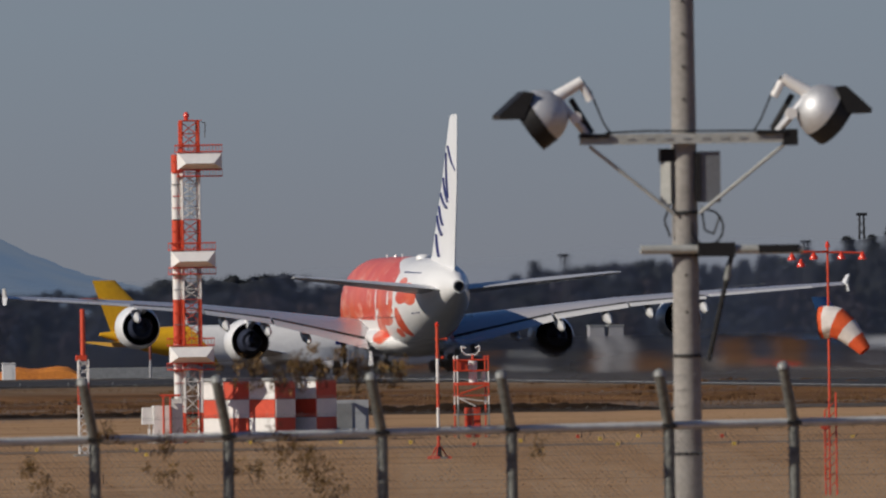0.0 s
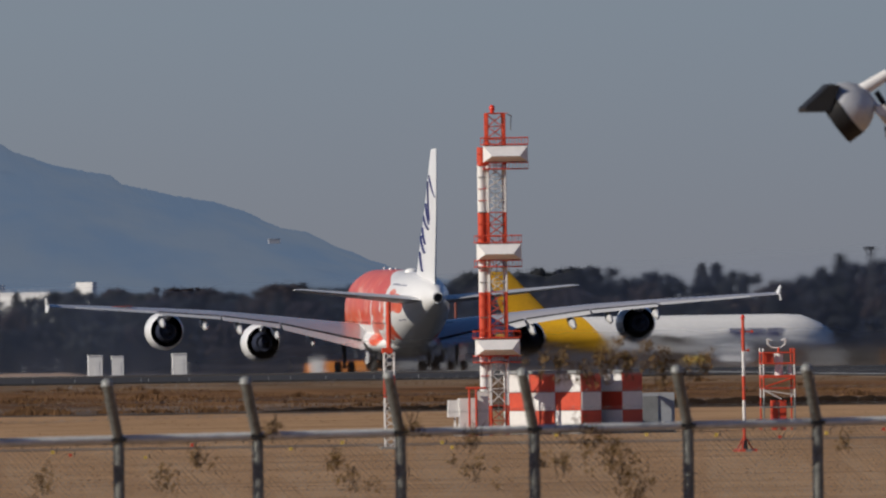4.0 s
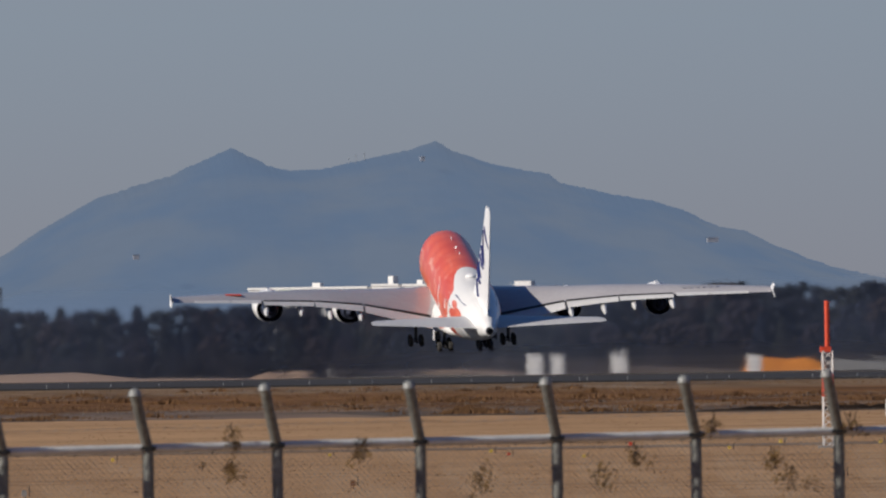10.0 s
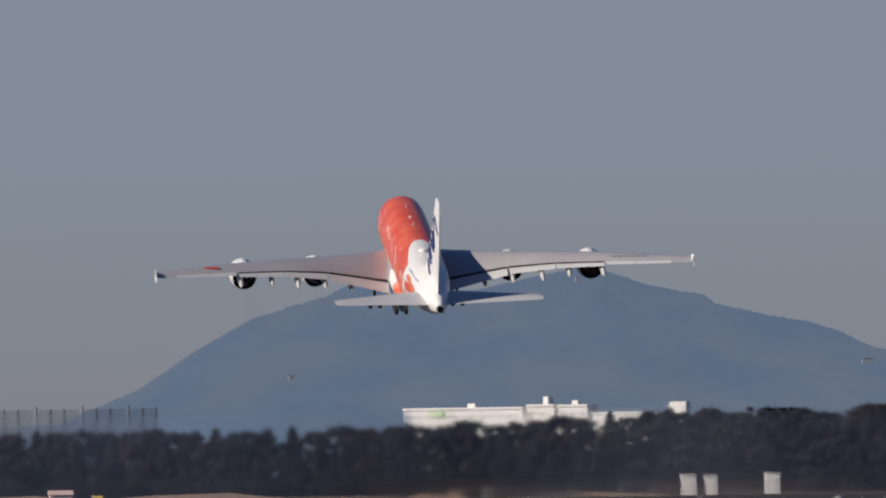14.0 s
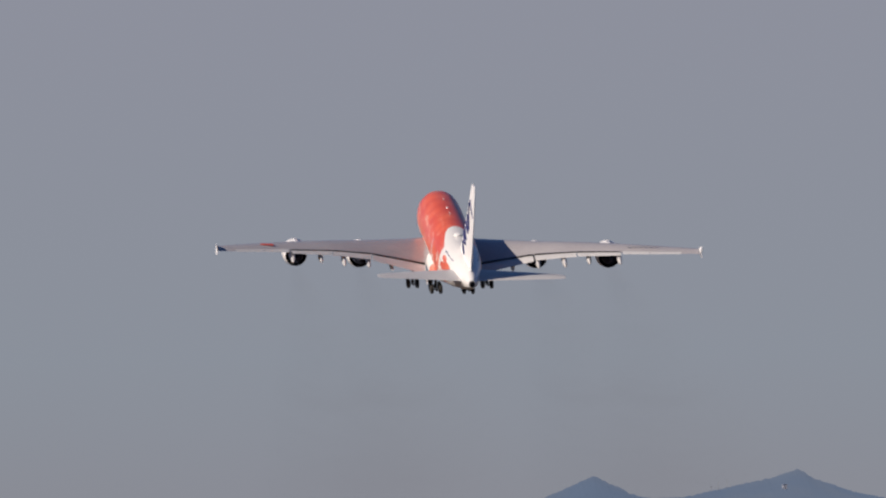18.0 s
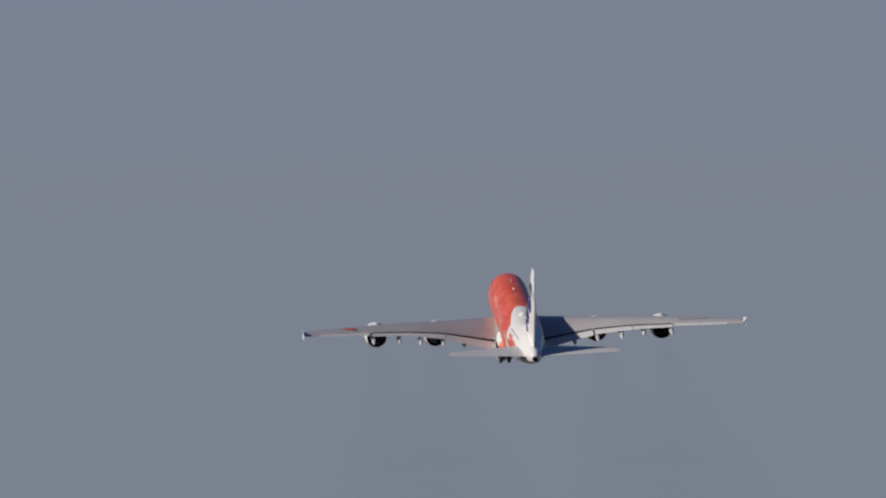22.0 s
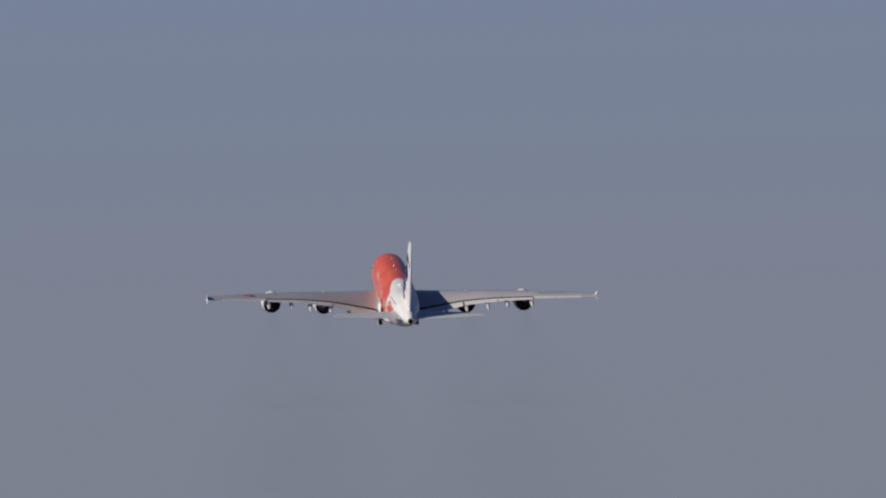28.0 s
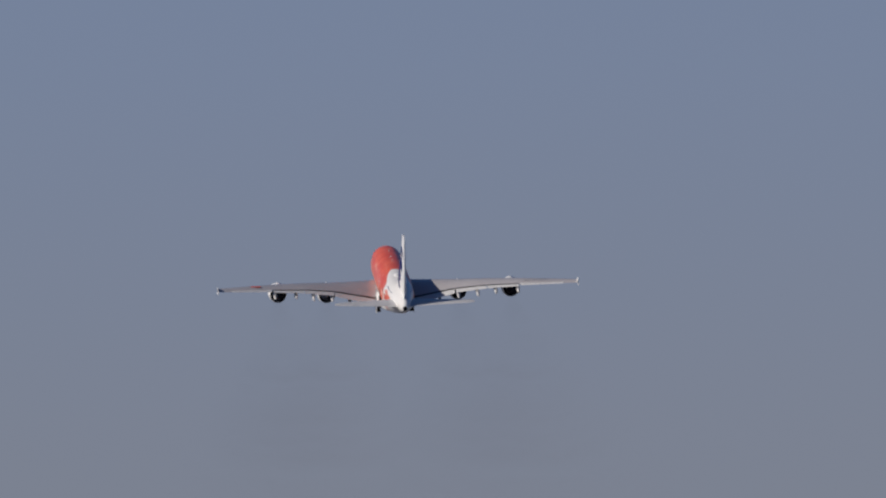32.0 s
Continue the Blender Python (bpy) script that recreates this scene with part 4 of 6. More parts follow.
# ---- mountain ----
# bluish grey puts the veil of haze into the wall colour
PALEWALL = mat("pale_hazy_wall", (0.24, 0.26, 0.31), (0.21, 0.23, 0.28), 0.5, 0.9)
def build_mountain():
    """A twin-peaked mountain closing the view; ridges run down from its crest."""
    crest = ((-40, 3), (200, 5), (310, 10), (331.5, 18.9), (346, 28.5), (360.7, 36.5), (379.6, 42.0), (389.8, 46.5), (395.4, 48.9), (404.2, 44.3), (410, 42.8), (418.7, 43.1), (433, 46.2), (441.8, 47.9), (447.6, 49.9), (452, 47.4), (462, 43.8), (476.6, 41.0), (480, 38.7), (491, 36.1),
             (505.6, 33.3), (513.5, 30.3), (520, 27.0), (527.3, 25.8), (534.6, 22.0), (549, 16.4), (556, 14.8), (580, 9), (640, 5), (900, 3))
    cx, cz = [c[0] for c in crest], [c[1] for c in crest]
    s = Shape()
    xs = [-40 + i * 5.0 for i in range(72)] + [320 + i * 0.35 for i in range(686)] + [560 + i * 5.0 for i in range(69)]
    deep = 26
    v = []
    for j in range(deep):
        t = j / (deep - 1)
        soft = min(16.0, 60 * t)
        for x in xs:
            # the sharp line of the crest eases into broad flanks
            h = sum(float(np.interp(x + q * soft, cx, cz)) for q in (-1, -0.6, -0.3, 0, 0.3, 0.6, 1)) / 7 + (0.3 * noise.noise(Vector((x * 0.22, 0, 0))) + 0.3 * noise.noise(Vector((x * 0.8, 3, 0))) + 0.16 * noise.noise(Vector((x * 2.3, 5, 0)))) * (1 - t) ** 8
            fall = 0.5 * t + 0.5 * t * t
            rid = 1.2 * noise.noise(Vector((x * 0.05, t * 1.2, 1))) * math.sin(math.pi * t)
            v.append((x, 4750 - 120 * t + rid * 2, h * (1 - fall) + rid * 0.4 - 4.6 * fall))
    w = len(xs)
    f = [(j * w + i, (j + 1) * w + i, (j + 1) * w + i + 1, j * w + i + 1) for j in range(deep - 1) for i in range(w - 1)]
    s.add(v, f)
    m = mat("haze_glow_mountain", (0.012, 0.018, 0.026), (0.008, 0.012, 0.018), 0.02, 1.0, spec=0.0)
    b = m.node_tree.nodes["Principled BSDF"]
    # its flanks glow haze blue, in broad paler and darker patches
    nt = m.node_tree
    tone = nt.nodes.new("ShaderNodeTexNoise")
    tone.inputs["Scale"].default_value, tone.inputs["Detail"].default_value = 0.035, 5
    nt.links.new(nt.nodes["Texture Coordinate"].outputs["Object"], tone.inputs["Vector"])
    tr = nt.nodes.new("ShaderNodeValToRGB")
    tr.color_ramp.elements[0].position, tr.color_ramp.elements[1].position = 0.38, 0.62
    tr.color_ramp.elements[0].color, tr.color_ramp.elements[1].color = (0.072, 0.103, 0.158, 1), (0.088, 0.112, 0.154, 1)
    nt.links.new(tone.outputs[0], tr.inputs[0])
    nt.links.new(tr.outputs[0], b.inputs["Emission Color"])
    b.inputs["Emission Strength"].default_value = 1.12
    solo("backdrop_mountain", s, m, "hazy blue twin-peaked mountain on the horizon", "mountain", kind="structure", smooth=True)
    for x, y, z, wd in ((512.0, 4690, 23.8, 2.8), (363.4, 4660, 21.4, 1.5), (442.0, 4726, 45.6, 1.0)):
        b2 = thing("hillside_building", (x, y, z - 0.9), "tiny pale building on the mountain side", "building")
        part("wall", Shape().box((0, 0, 0.4), (wd, 3, 1.1)), PALEWALL, b2)
        part("roof", Shape().box((0, 0, 1.02), (wd + 0.2, 3.2, 0.15)), PALEWALL, b2)

    for x, z, h in ((425.2, 44.6, 1.3), (427.0, 45.2, 1.6), (429.2, 46.0, 1.2)):
        st = thing("summit_mast", (x, 4748, z), "tiny dark radio mast on the mountain ridge", "mast", "masts on the ridge")
        part("pole", Shape().tube((0, 0, -1.5), (0, 0, h), 0.05, 0.03, 6), GREYBOX, st)
        part("antenna", Shape().box((0, 0, h * 0.8), (0.2, 0.2, 0.25)), GREYBOX, st)


build_mountain()


# ---- far buildings and nets ----
def far_factory():
    f = thing("factory", (310.3, 3430, -4.6), "long white factory with stepped flat roofs behind the woods", "factory", rz=-30)
    for x0, x1, top in ((-22.1, 2.1, 15.5), (3.1, 8.5, 15.9), (9.4, 15.3, 15.8), (16.3, 28.9, 14.3)):
        part("wall", Shape().box(((x0 + x1) / 2, -2.4, top / 2), (x1 - x0, 4.8, top)), WHITE, f)
        part("parapet", Shape().box(((x0 + x1) / 2, -4.9, top - 0.15), (x1 - x0 + 0.2, 0.25, 0.4)), WHITE, f)
        for k in range(int((x1 - x0) / 1.9)):
            part("window_strip", Shape().box((x0 + 1.0 + k * 1.9, -4.83, top - 1.6), (1.3, 0.06, 0.4)), GALVB, f)
    part("roof_house", Shape().box((33.5, -3.6, 8.05), (3.3, 2.0, 16.1)), WHITE, f)
    part("chimney", Shape().box((5.2, 0, 16.3), (1.0, 2.4, 2.2)), WHITE, f)
    part("roof_unit", Shape().box((-9.0, -2.4, 15.9), (1.6, 1.6, 0.8)), WHITE, f)
    part("roof_unit", Shape().box((12.0, -2.4, 16.2), (1.2, 1.4, 0.8)), WHITE, f)
    part("sign_panel", Shape().box((-15.4, -5.05, 14.4), (2.9, 0.3, 1.05)), GREEN, f, "light green sign panel")


def sports_net():
    t = thing("sports_net", (230.0, 3452, -4.6), "tall net of a practice range on slender dark poles", "net")
    for i in range(12):
        part("pole", Shape().tube((-16.8 + i * 2.86, (i % 3) * 5, 0), (-16.8 + i * 2.86, (i % 3) * 5, 16.4 + (0.5 if i % 3 == 0 else 0)), 0.14, 0.1), NETM, t)
    m = bpy.data.materials.new("net_weave")
    m.use_nodes = True
    b = m.node_tree.nodes["Principled BSDF"]
    b.inputs["Base Color"].default_value, b.inputs["Alpha"].default_value = (0.05, 0.06, 0.08, 1), 0.16
    for i in range(11):
        part("net_panel", Shape().box((-15.4 + i * 2.86, (i % 3) * 5 - 1, 8.3), (2.86, 0.1, 16)), m, t)


far_factory()
sports_net()


# ---- woods ----
def crown_mesh(name, kind, seed, material):
    """A crown: leafy clumps on many boughs, each a lumpy mass fringed with small leaves that face outwards."""
    rnd = random.Random(seed)
    s = Shape()
    clumps = []
    if kind == "cone":
        for i in range(110):
            t = (i + rnd.random()) / 110
            a = i * 2.4 + rnd.uniform(-0.4, 0.4)
            wide = 0.21 * (1 - t) ** 0.65 + 0.012
            q = wide * rnd.uniform(0.35, 0.9)
            clumps.append((q * math.cos(a), q * math.sin(a), 0.10 + 0.88 * t, 0.024 + 0.05 * (1 - t) * rnd.uniform(0.7, 1.1)))
        fringe = 130
    else:
        top = rnd.uniform(0.48, 0.56)
        for i in range(150):
            a, q = i * 2.4 + rnd.uniform(-0.5, 0.5), math.sqrt(rnd.random())
            z = rnd.uniform(0.18, 0.93)
            wide = 0.33 * math.sqrt(max(0.03, 1 - ((z - top) / 0.46) ** 2))
            clumps.append((wide * q * math.cos(a), wide * q * math.sin(a), z, rnd.uniform(0.030, 0.070)))
        fringe = 130
    for bx, by, bz, br in clumps:
        c = Vector((bx, by, bz))
        rings = []
        for k in range(1, 7):
            th = math.pi * k / 7
            ring_ = []
            for j in range(10):
                d = Vector((math.sin(th) * math.cos(j * math.pi / 5), math.sin(th) * math.sin(j * math.pi / 5), math.cos(th)))
                ring_.append(c + d * br * (0.62 + 0.4 * noise.noise(d * 1.9 + c * 31)))
            rings.append(ring_)
        s.loft(rings)
        for _ in range(fringe):
            d = Vector((rnd.gauss(0, 1), rnd.gauss(0, 1), rnd.gauss(0, 1))).normalized()
            p = c + d * br * (0.62 + 0.4 * noise.noise(d * 1.9 + c * 31) + abs(rnd.gauss(0, 0.36)))
            n = (d + Vector((rnd.gauss(0, 0.75), rnd.gauss(0, 0.75), rnd.gauss(0, 0.75)))).normalized()
            u = n.orthogonal().normalized() * rnd.uniform(0.0028, 0.0062)
            u = Matrix.Rotation(rnd.random() * 3.14, 3, n) @ u
            w = n.cross(u) * rnd.uniform(0.6, 1.0)
            s.add([p - u, p - w, p + u, p + w], [(0, 1, 2, 3)])
    return s.mesh(name, material, 75)


def trunk_mesh(seed):
    rnd = random.Random(seed)
    s = Shape().tube((0, 0, 0), (0.01, 0, 0.45), 0.026, 0.016, 6).tube((0.01, 0, 0.45), (0, 0.01, 0.85), 0.016, 0.004, 6)
    for i in range(6):
        a, z = rnd.random() * 6.28, rnd.uniform(0.25, 0.6)
        s.tube((0, 0, z), (0.2 * math.cos(a), 0.2 * math.sin(a), z + 0.18), 0.009, 0.003, 5)
    return s.mesh("trunk", BARK)


def build_woods():
    kinds = []
    for i in range(5):
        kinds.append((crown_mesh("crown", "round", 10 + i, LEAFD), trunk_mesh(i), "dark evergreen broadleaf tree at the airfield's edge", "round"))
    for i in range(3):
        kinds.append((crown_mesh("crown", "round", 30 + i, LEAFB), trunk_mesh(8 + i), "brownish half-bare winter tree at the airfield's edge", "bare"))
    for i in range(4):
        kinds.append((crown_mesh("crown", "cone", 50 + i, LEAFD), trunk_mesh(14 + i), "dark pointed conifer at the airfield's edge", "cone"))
    rnd = random.Random(5)
    tops_x = (130, 206, 256, 300, 346, 364, 386, 400, 413, 430, 450, 473, 493, 514, 560)
    tops_z = (9.2, 8.5, 8.5, 9.7, 11.2, 11.2, 11.2, 11.1, 11.1, 11.0, 11.5, 12.7, 13.5, 14.4, 15.5)

    def place(x, y, h, pick):
        c, tr, lb, kd = pick
        t = thing("tree", (x, y, level(y) - 0.2), lb, "tree", "trees of the wood", rz=rnd.uniform(0, 360))
        wd = h * rnd.uniform(1.0, 1.4)
        part("trunk", tr, BARK, t).scale = (h, h, h)
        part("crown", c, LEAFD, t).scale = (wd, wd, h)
    # trees that stand out above the wood: place, height of the top, kind
    for x, top, k in ((394.6, 13.0, 0), (404.7, 13.4, 1), (408.8, 13.4, 2), (412.4, 13.7, 3), (416.3, 13.9, 4), (427, 12.6, 0), (435.5, 13.5, 8), (438.1, 13.5, 9), (442.8, 12.4, 1), (456.4, 12.5, 10), (460, 14.8, 11), (462.9, 13.9, 2), (470, 14.7, 3),
                      (476, 15.1, 4), (481, 15.4, 0), (493.3, 13.8, 8), (498.4, 14.6, 9), (501.8, 15.6, 10), (503.8, 15.4, 8), (509.1, 16.6, 11), (517, 18.5, 9), (521.4, 18.7, 10), (525, 20.3, 8), (530, 19.0, 11), (536, 18.0, 9),
                      (487, 14.9, 2), (495.5, 14.0, 3), (506.5, 15.4, 1), (511.5, 14.6, 4), (514.5, 15.9, 9), (519.5, 16.9, 2), (522.8, 16.2, 0), (528, 17.5, 3)):
        place(x, 3290, top + 4.6, kinds[k])
    for row, (y0, kmul, step) in enumerate(((3170, 0.62, 5.6), (3225, 0.88, 4.9), (3290, 1.0, 4.1))):
        x = 125.0 + row
        while x < 560:
            top = float(np.interp(x, tops_x, tops_z)) * (y0 / 3290)
            h = (top + 4.6) * kmul * (rnd.uniform(0.84, 1.04) if row < 2 else rnd.uniform(0.93, 1.01))
            if row == 2 and rnd.random() < 0.08:
                h *= rnd.uniform(1.02, 1.07)
            if x > 440 and row == 2 and rnd.random() < 0.10:
                pick = kinds[rnd.randrange(8, 12)]
                h *= 0.97
            else:
                r = rnd.random()
                pick = kinds[rnd.randrange(0, 5)] if r < 0.50 else kinds[rnd.randrange(5, 8)] if r < 0.84 else kinds[rnd.randrange(8, 12)]
            place(x, y0 + rnd.uniform(-18, 18), h, pick)
            x += step * rnd.uniform(0.7, 1.3)
    # the thicket under the trees
    s = Shape()
    for i in range(110):
        x, y = 115 + i * 4.2 + rnd.uniform(-2, 2), rnd.uniform(3130, 3150)
        hh, w0 = rnd.uniform(3.0, 5.6), rnd.uniform(2.6, 4.4)
        for k in range(1700):
            a, th = rnd.uniform(math.pi, 2 * math.pi), math.asin(rnd.random())
            q = rnd.uniform(0.55, 1.1)
            c = Vector((x + w0 * q * math.cos(th) * math.cos(a), y + w0 * q * math.cos(th) * math.sin(a), level(y) + hh * q * math.sin(th)))
            r = rnd.uniform(0.07, 0.17)
            d = Vector((rnd.gauss(0, 1), rnd.gauss(0, 1), rnd.gauss(0, 1))).normalized()
            u = d.orthogonal().normalized() * r
            w = d.cross(u) * 0.8
            s.add([c - u, c - w, c + u, c + w], [(0, 1, 2, 3)])
    for i in range(96):
        x, y = 120 + i * 4.8 + rnd.uniform(-2, 2), rnd.uniform(3310, 3330)
        hh, w0 = rnd.uniform(6.0, 9.0), rnd.uniform(3.4, 5.0)
        for k in range(650):
            a, th, q = rnd.uniform(math.pi, 2 * math.pi), math.asin(rnd.random()), rnd.uniform(0.4, 1.1)
            c = Vector((x + w0 * q * math.cos(th) * math.cos(a), y + w0 * q * math.cos(th) * math.sin(a), level(y) + hh * q * math.sin(th)))
            d = Vector((rnd.gauss(0, 1), rnd.gauss(0, 1), rnd.gauss(0, 1))).normalized()
            u = d.orthogonal().normalized() * rnd.uniform(0.2, 0.4)
            w = d.cross(u) * 0.8
            s.add([c - u, c - w, c + u, c + w], [(0, 1, 2, 3)])
    solo("thicket", s, BRAMBLE, "dense low thicket at the foot of the woods", "bushes", kind="stuff")
    for x, h in ((500.2, 21.6), (510.2, 26.3), (457.2, 19.8)):
        t = thing("lattice_mast", (x, 3230, -4.6), "dark lattice mast rising above the woods", "mast")
        for sx in (-0.5, 0.5):
            for sy in (-0.5, 0.5):
                part("leg", Shape().tube((sx * 1.6, sy * 1.6, 0), (sx * 0.7, sy * 0.7, h), 0.12), DARK, t)
        for k in range(int(h / 1.5)):
            part("brace", Shape().tube((-0.6, -0.6, k * 1.5), (0.6, -0.6, k * 1.5 + 1.5), 0.07, None, 4), DARK, t)
            part("brace", Shape().tube((0.6, 0.6, k * 1.5), (-0.6, 0.6, k * 1.5 + 1.5), 0.07, None, 4), DARK, t)
        part("platform", Shape().box((0, 0, h), (1.7, 1.7, 0.5)), DARK, t)


build_woods()


# ---- glide path tower and its shelter ----
def glide_tower():
    t = thing("antenna_tower", (99.6, 824.0, 0.0), "red and white lattice antenna tower with three white antenna boxes", "antenna tower")
    # the cable pipe, banded
    bands = ((0.0, 3.6, WHITE), (3.6, 4.4, WHITE), (4.4, 6.4, RED), (6.4, 7.8, WHITE), (7.8, 9.95, RED), (9.95, 12.05, WHITE), (12.05, 12.85, RED))
    for z0, z1, m in bands:
        part("pipe_section", Shape().tube((-0.33, -0.1, z0), (-0.33, -0.1, z1), 0.19, None, 16), m, t, smooth=True)
    # lattice in painted stretches
    lat = ((0.0, 1.35, RED), (1.35, 2.1, WHITE), (2.1, 3.4, WHITE), (3.4, 4.4, RED), (4.4, 6.4, RED), (6.4, 7.8, WHITE), (7.8, 9.95, RED), (9.95, 12.05, WHITE), (12.05, 14.35, RED))
    corners = ((-0.06, -0.35), (0.70, -0.35), (0.70, 0.45), (-0.06, 0.45))

    def at(z, k):
        x, y = corners[k % 4]
        return (x, y, z)
    for z0, z1, m in lat:
        for k in range(4):
            part("tower_leg", Shape().tube(at(z0, k), at(z1, k), 0.052, None, 6), m, t)
        n = max(1, round((z1 - z0) / 0.55))
        for i in range(n):
            a, b = z0 + (z1 - z0) * i / n, z0 + (z1 - z0) * (i + 1) / n
            for k in range(4):
                p, q = (at(a, k), at(b, k + 1)) if (i + k) % 2 else (at(a, k + 1), at(b, k))
                part("diagonal_brace", Shape().tube(p, q, 0.03, None, 4), m, t)
                part("cross_brace", Shape().tube(at(b, k), at(b, k + 1), 0.028, None, 4), m, t)
    lad = Shape()
    for x in (0.25, 0.55):
        lad.tube((x, -0.42, 0.2), (x, -0.42, 14.2), 0.015, None, 4)
    for i in range(46):
        lad.tube((0.25, -0.42, 0.3 + i * 0.3), (0.55, -0.42, 0.3 + i * 0.3), 0.011, None, 4)
    part("ladder", lad, STEEL, t)
    for i in range(24):
        part("pipe_clamp", Shape().box((-0.26, -0.1, 0.6 + i * 0.52), (0.46, 0.42, 0.035)), RED if i % 3 else STEEL, t)
    # antenna boxes with their platforms
    for zc, x0 in ((12.54, -0.27), (8.19, -0.62), (3.94, -0.74)):
        x1 = x0 + 1.98
        zt, zb, yb = zc + 0.36, zc - 0.36, -0.55
        box = Shape().add([(x0, yb, zb), (x1, yb, zb), (x1, yb, zt), (x0, yb, zt), (x0 + 0.32, yb - 0.5, zc - 0.10), (x1 - 0.42, yb - 0.5, zc - 0.10), (x1, yb + 0.25, zb), (x0, yb + 0.25, zb), (x1, yb + 0.25, zt), (x0, yb + 0.25, zt)],
                          [(0, 1, 5, 4), (1, 2, 5), (2, 3, 4, 5), (3, 0, 4), (0, 7, 6, 1), (1, 6, 8, 2), (2, 8, 9, 3), (3, 9, 7, 0), (7, 9, 8, 6)])
        part("antenna_box", box, WHITE, t, "white wedge-shaped antenna box")
        for dz, hh in ((0.42, 0.30), (-0.66, 0.28)):
            r = Shape()
            for zz in (dz, dz + hh):
                for (ax, ay), (bx, by) in (((x0, -0.6), (x1, -0.6)), ((x1, -0.6), (x1, 0.5)), ((x1, 0.5), (x0, 0.5)), ((x0, 0.5), (x0, -0.6))):
                    r.tube((ax, ay, zc + zz), (bx, by, zc + zz), 0.03, None, 5)
            for i in range(8):
                x = x0 + (x1 - x0) * i / 7
                r.tube((x, -0.6, zc + dz), (x, -0.6, zc + dz + hh), 0.014, None, 4).tube((x, 0.5, zc + dz), (x, 0.5, zc + dz + hh), 0.014, None, 4)
            part("platform_rail", r, RED, t)
            part("platform_grating", Shape().box(((x0 + x1) / 2, -0.05, zc + dz), (x1 - x0, 1.1, 0.03)), RED, t)
    top = Shape()
    for k in range(4):
        top.tube(at(14.35, k), at(14.35, k + 1), 0.035, None, 5)
    top.box((0.41, 0.05, 14.36), (0.9, 0.9, 0.03))
    part("top_frame", top, RED, t)
    part("obstruction_lamp", Shape().turned([(14.36, 0.1), (14.5, 0.1), (14.52, 0.13), (14.66, 0.12), (14.74, 0.05)], (0.2, 0, 0), "Z", 12), LAMPRED, t, smooth=True)
    part("lightning_rod", Shape().path([(0.86, 0, 14.3), (1.05, 0, 14.25), (1.02, 0, 13.6)], 0.02), STEEL, t)




def shelter():
    """Equipment shelter with red and white check cladding, one bay set back."""
    s = thing("equipment_shelter", (100.5, 826.2, 0.0), "low equipment shelter in a red and white check pattern", "shelter")
    zs = (0.28, 1.08, 1.9, 2.72)

    def block(x, y, w, d, wide, deep, flip):
        """A box turned half towards the runway, clad on its two seen faces."""
        c, sn = math.cos(radians(-44)), math.sin(radians(-44))

        def at(u, v):
            return (x + u * c - v * sn, y + u * sn + v * c)
        core = at(w / 2, d / 2)
        part("wall_core", Shape().box((*core, 1.5), (w - 0.06, d - 0.06, 2.4), -44), GREYBOX, s)
        for i in range(wide):
            for j in range(3):
                p = at(w * (i + 0.5) / wide, -0.01)
                part("check_panel", Shape().box((*p, (zs[j] + zs[j + 1]) / 2), (w / wide - 0.02, 0.06, zs[j + 1] - zs[j] - 0.02), -44), RED if (i + j + flip) % 2 else WHITE, s)
        for i in range(deep):
            for j in range(3):
                p = at(w + 0.01, d * (i + 0.5) / deep)
                part("check_panel", Shape().box((*p, (zs[j] + zs[j + 1]) / 2), (0.06, d / deep - 0.02, zs[j + 1] - zs[j] - 0.02), -44), RED if (i + wide + j + flip) % 2 else WHITE, s)
        part("roof", Shape().box((*core, 2.8), (w + 0.25, d + 0.25, 0.12), -44), GREYBOX, s)
        part("plinth", Shape().box((*core, 0.14), (w + 0.1, d + 0.1, 0.28), -44), CONCRETE, s)
    block(0.0, 0.6, 4.3, 1.45, 3, 1, 0)
    block(4.1, 0.0, 1.42, 1.45, 1, 1, 0)
    g = thing("generator_cabinet", (107.4, 829.0, 0.0), "blue-grey steel cabinet behind the check shelter", "cabinet")
    part("body", Shape().box((0, 0, 0.95), (1.9, 1.6, 1.7)), GALVB, g)
    part("base", Shape().box((0, 0, 0.05), (2.0, 1.7, 0.1)), CONCRETE, g)
    part("door", Shape().box((-0.2, -0.83, 0.95), (0.8, 0.05, 1.4)), GREYBOX, g)
    c = thing("junction_cabinet", (98.3, 822.4, 0.0), "white junction cabinet with a side box and a red frame", "cabinet")
    part("body", Shape().box((0.0, 0, 0.85), (0.75, 0.7, 1.7)), WHITE, c)
    part("side_box", Shape().box((-0.62, 0, 1.25), (0.5, 0.5, 0.75), 0, 0.9), WHITE, c)
    part("side_leg", Shape().box((-0.55, 0, 0.45), (0.1, 0.1, 0.9)), WHITE, c)
    part("second_body", Shape().box((0.68, 0.1, 1.0), (0.5, 0.6, 2.0)), WHITE, c)
    part("red_frame", Shape().tube((0.05, -0.5, 0), (0.05, -0.5, 2.15), 0.05).tube((0.36, -0.5, 0), (0.36, -0.5, 2.15), 0.05).tube((-0.1, -0.5, 2.15), (0.8, -0.5, 2.15), 0.05), RED, c)
    a = thing("whip_antenna", (105.5, 826.0, 2.75), "short white antenna on the shelter roof", "antenna")
    part("mast", Shape().tube((0, 0, 0), (0, 0, 0.7), 0.03), WHITE, a)
    part("head", Shape().turned([(0.55, 0.05), (0.7, 0.14), (0.85, 0.05)], axis="Z", n=10), WHITE, a)


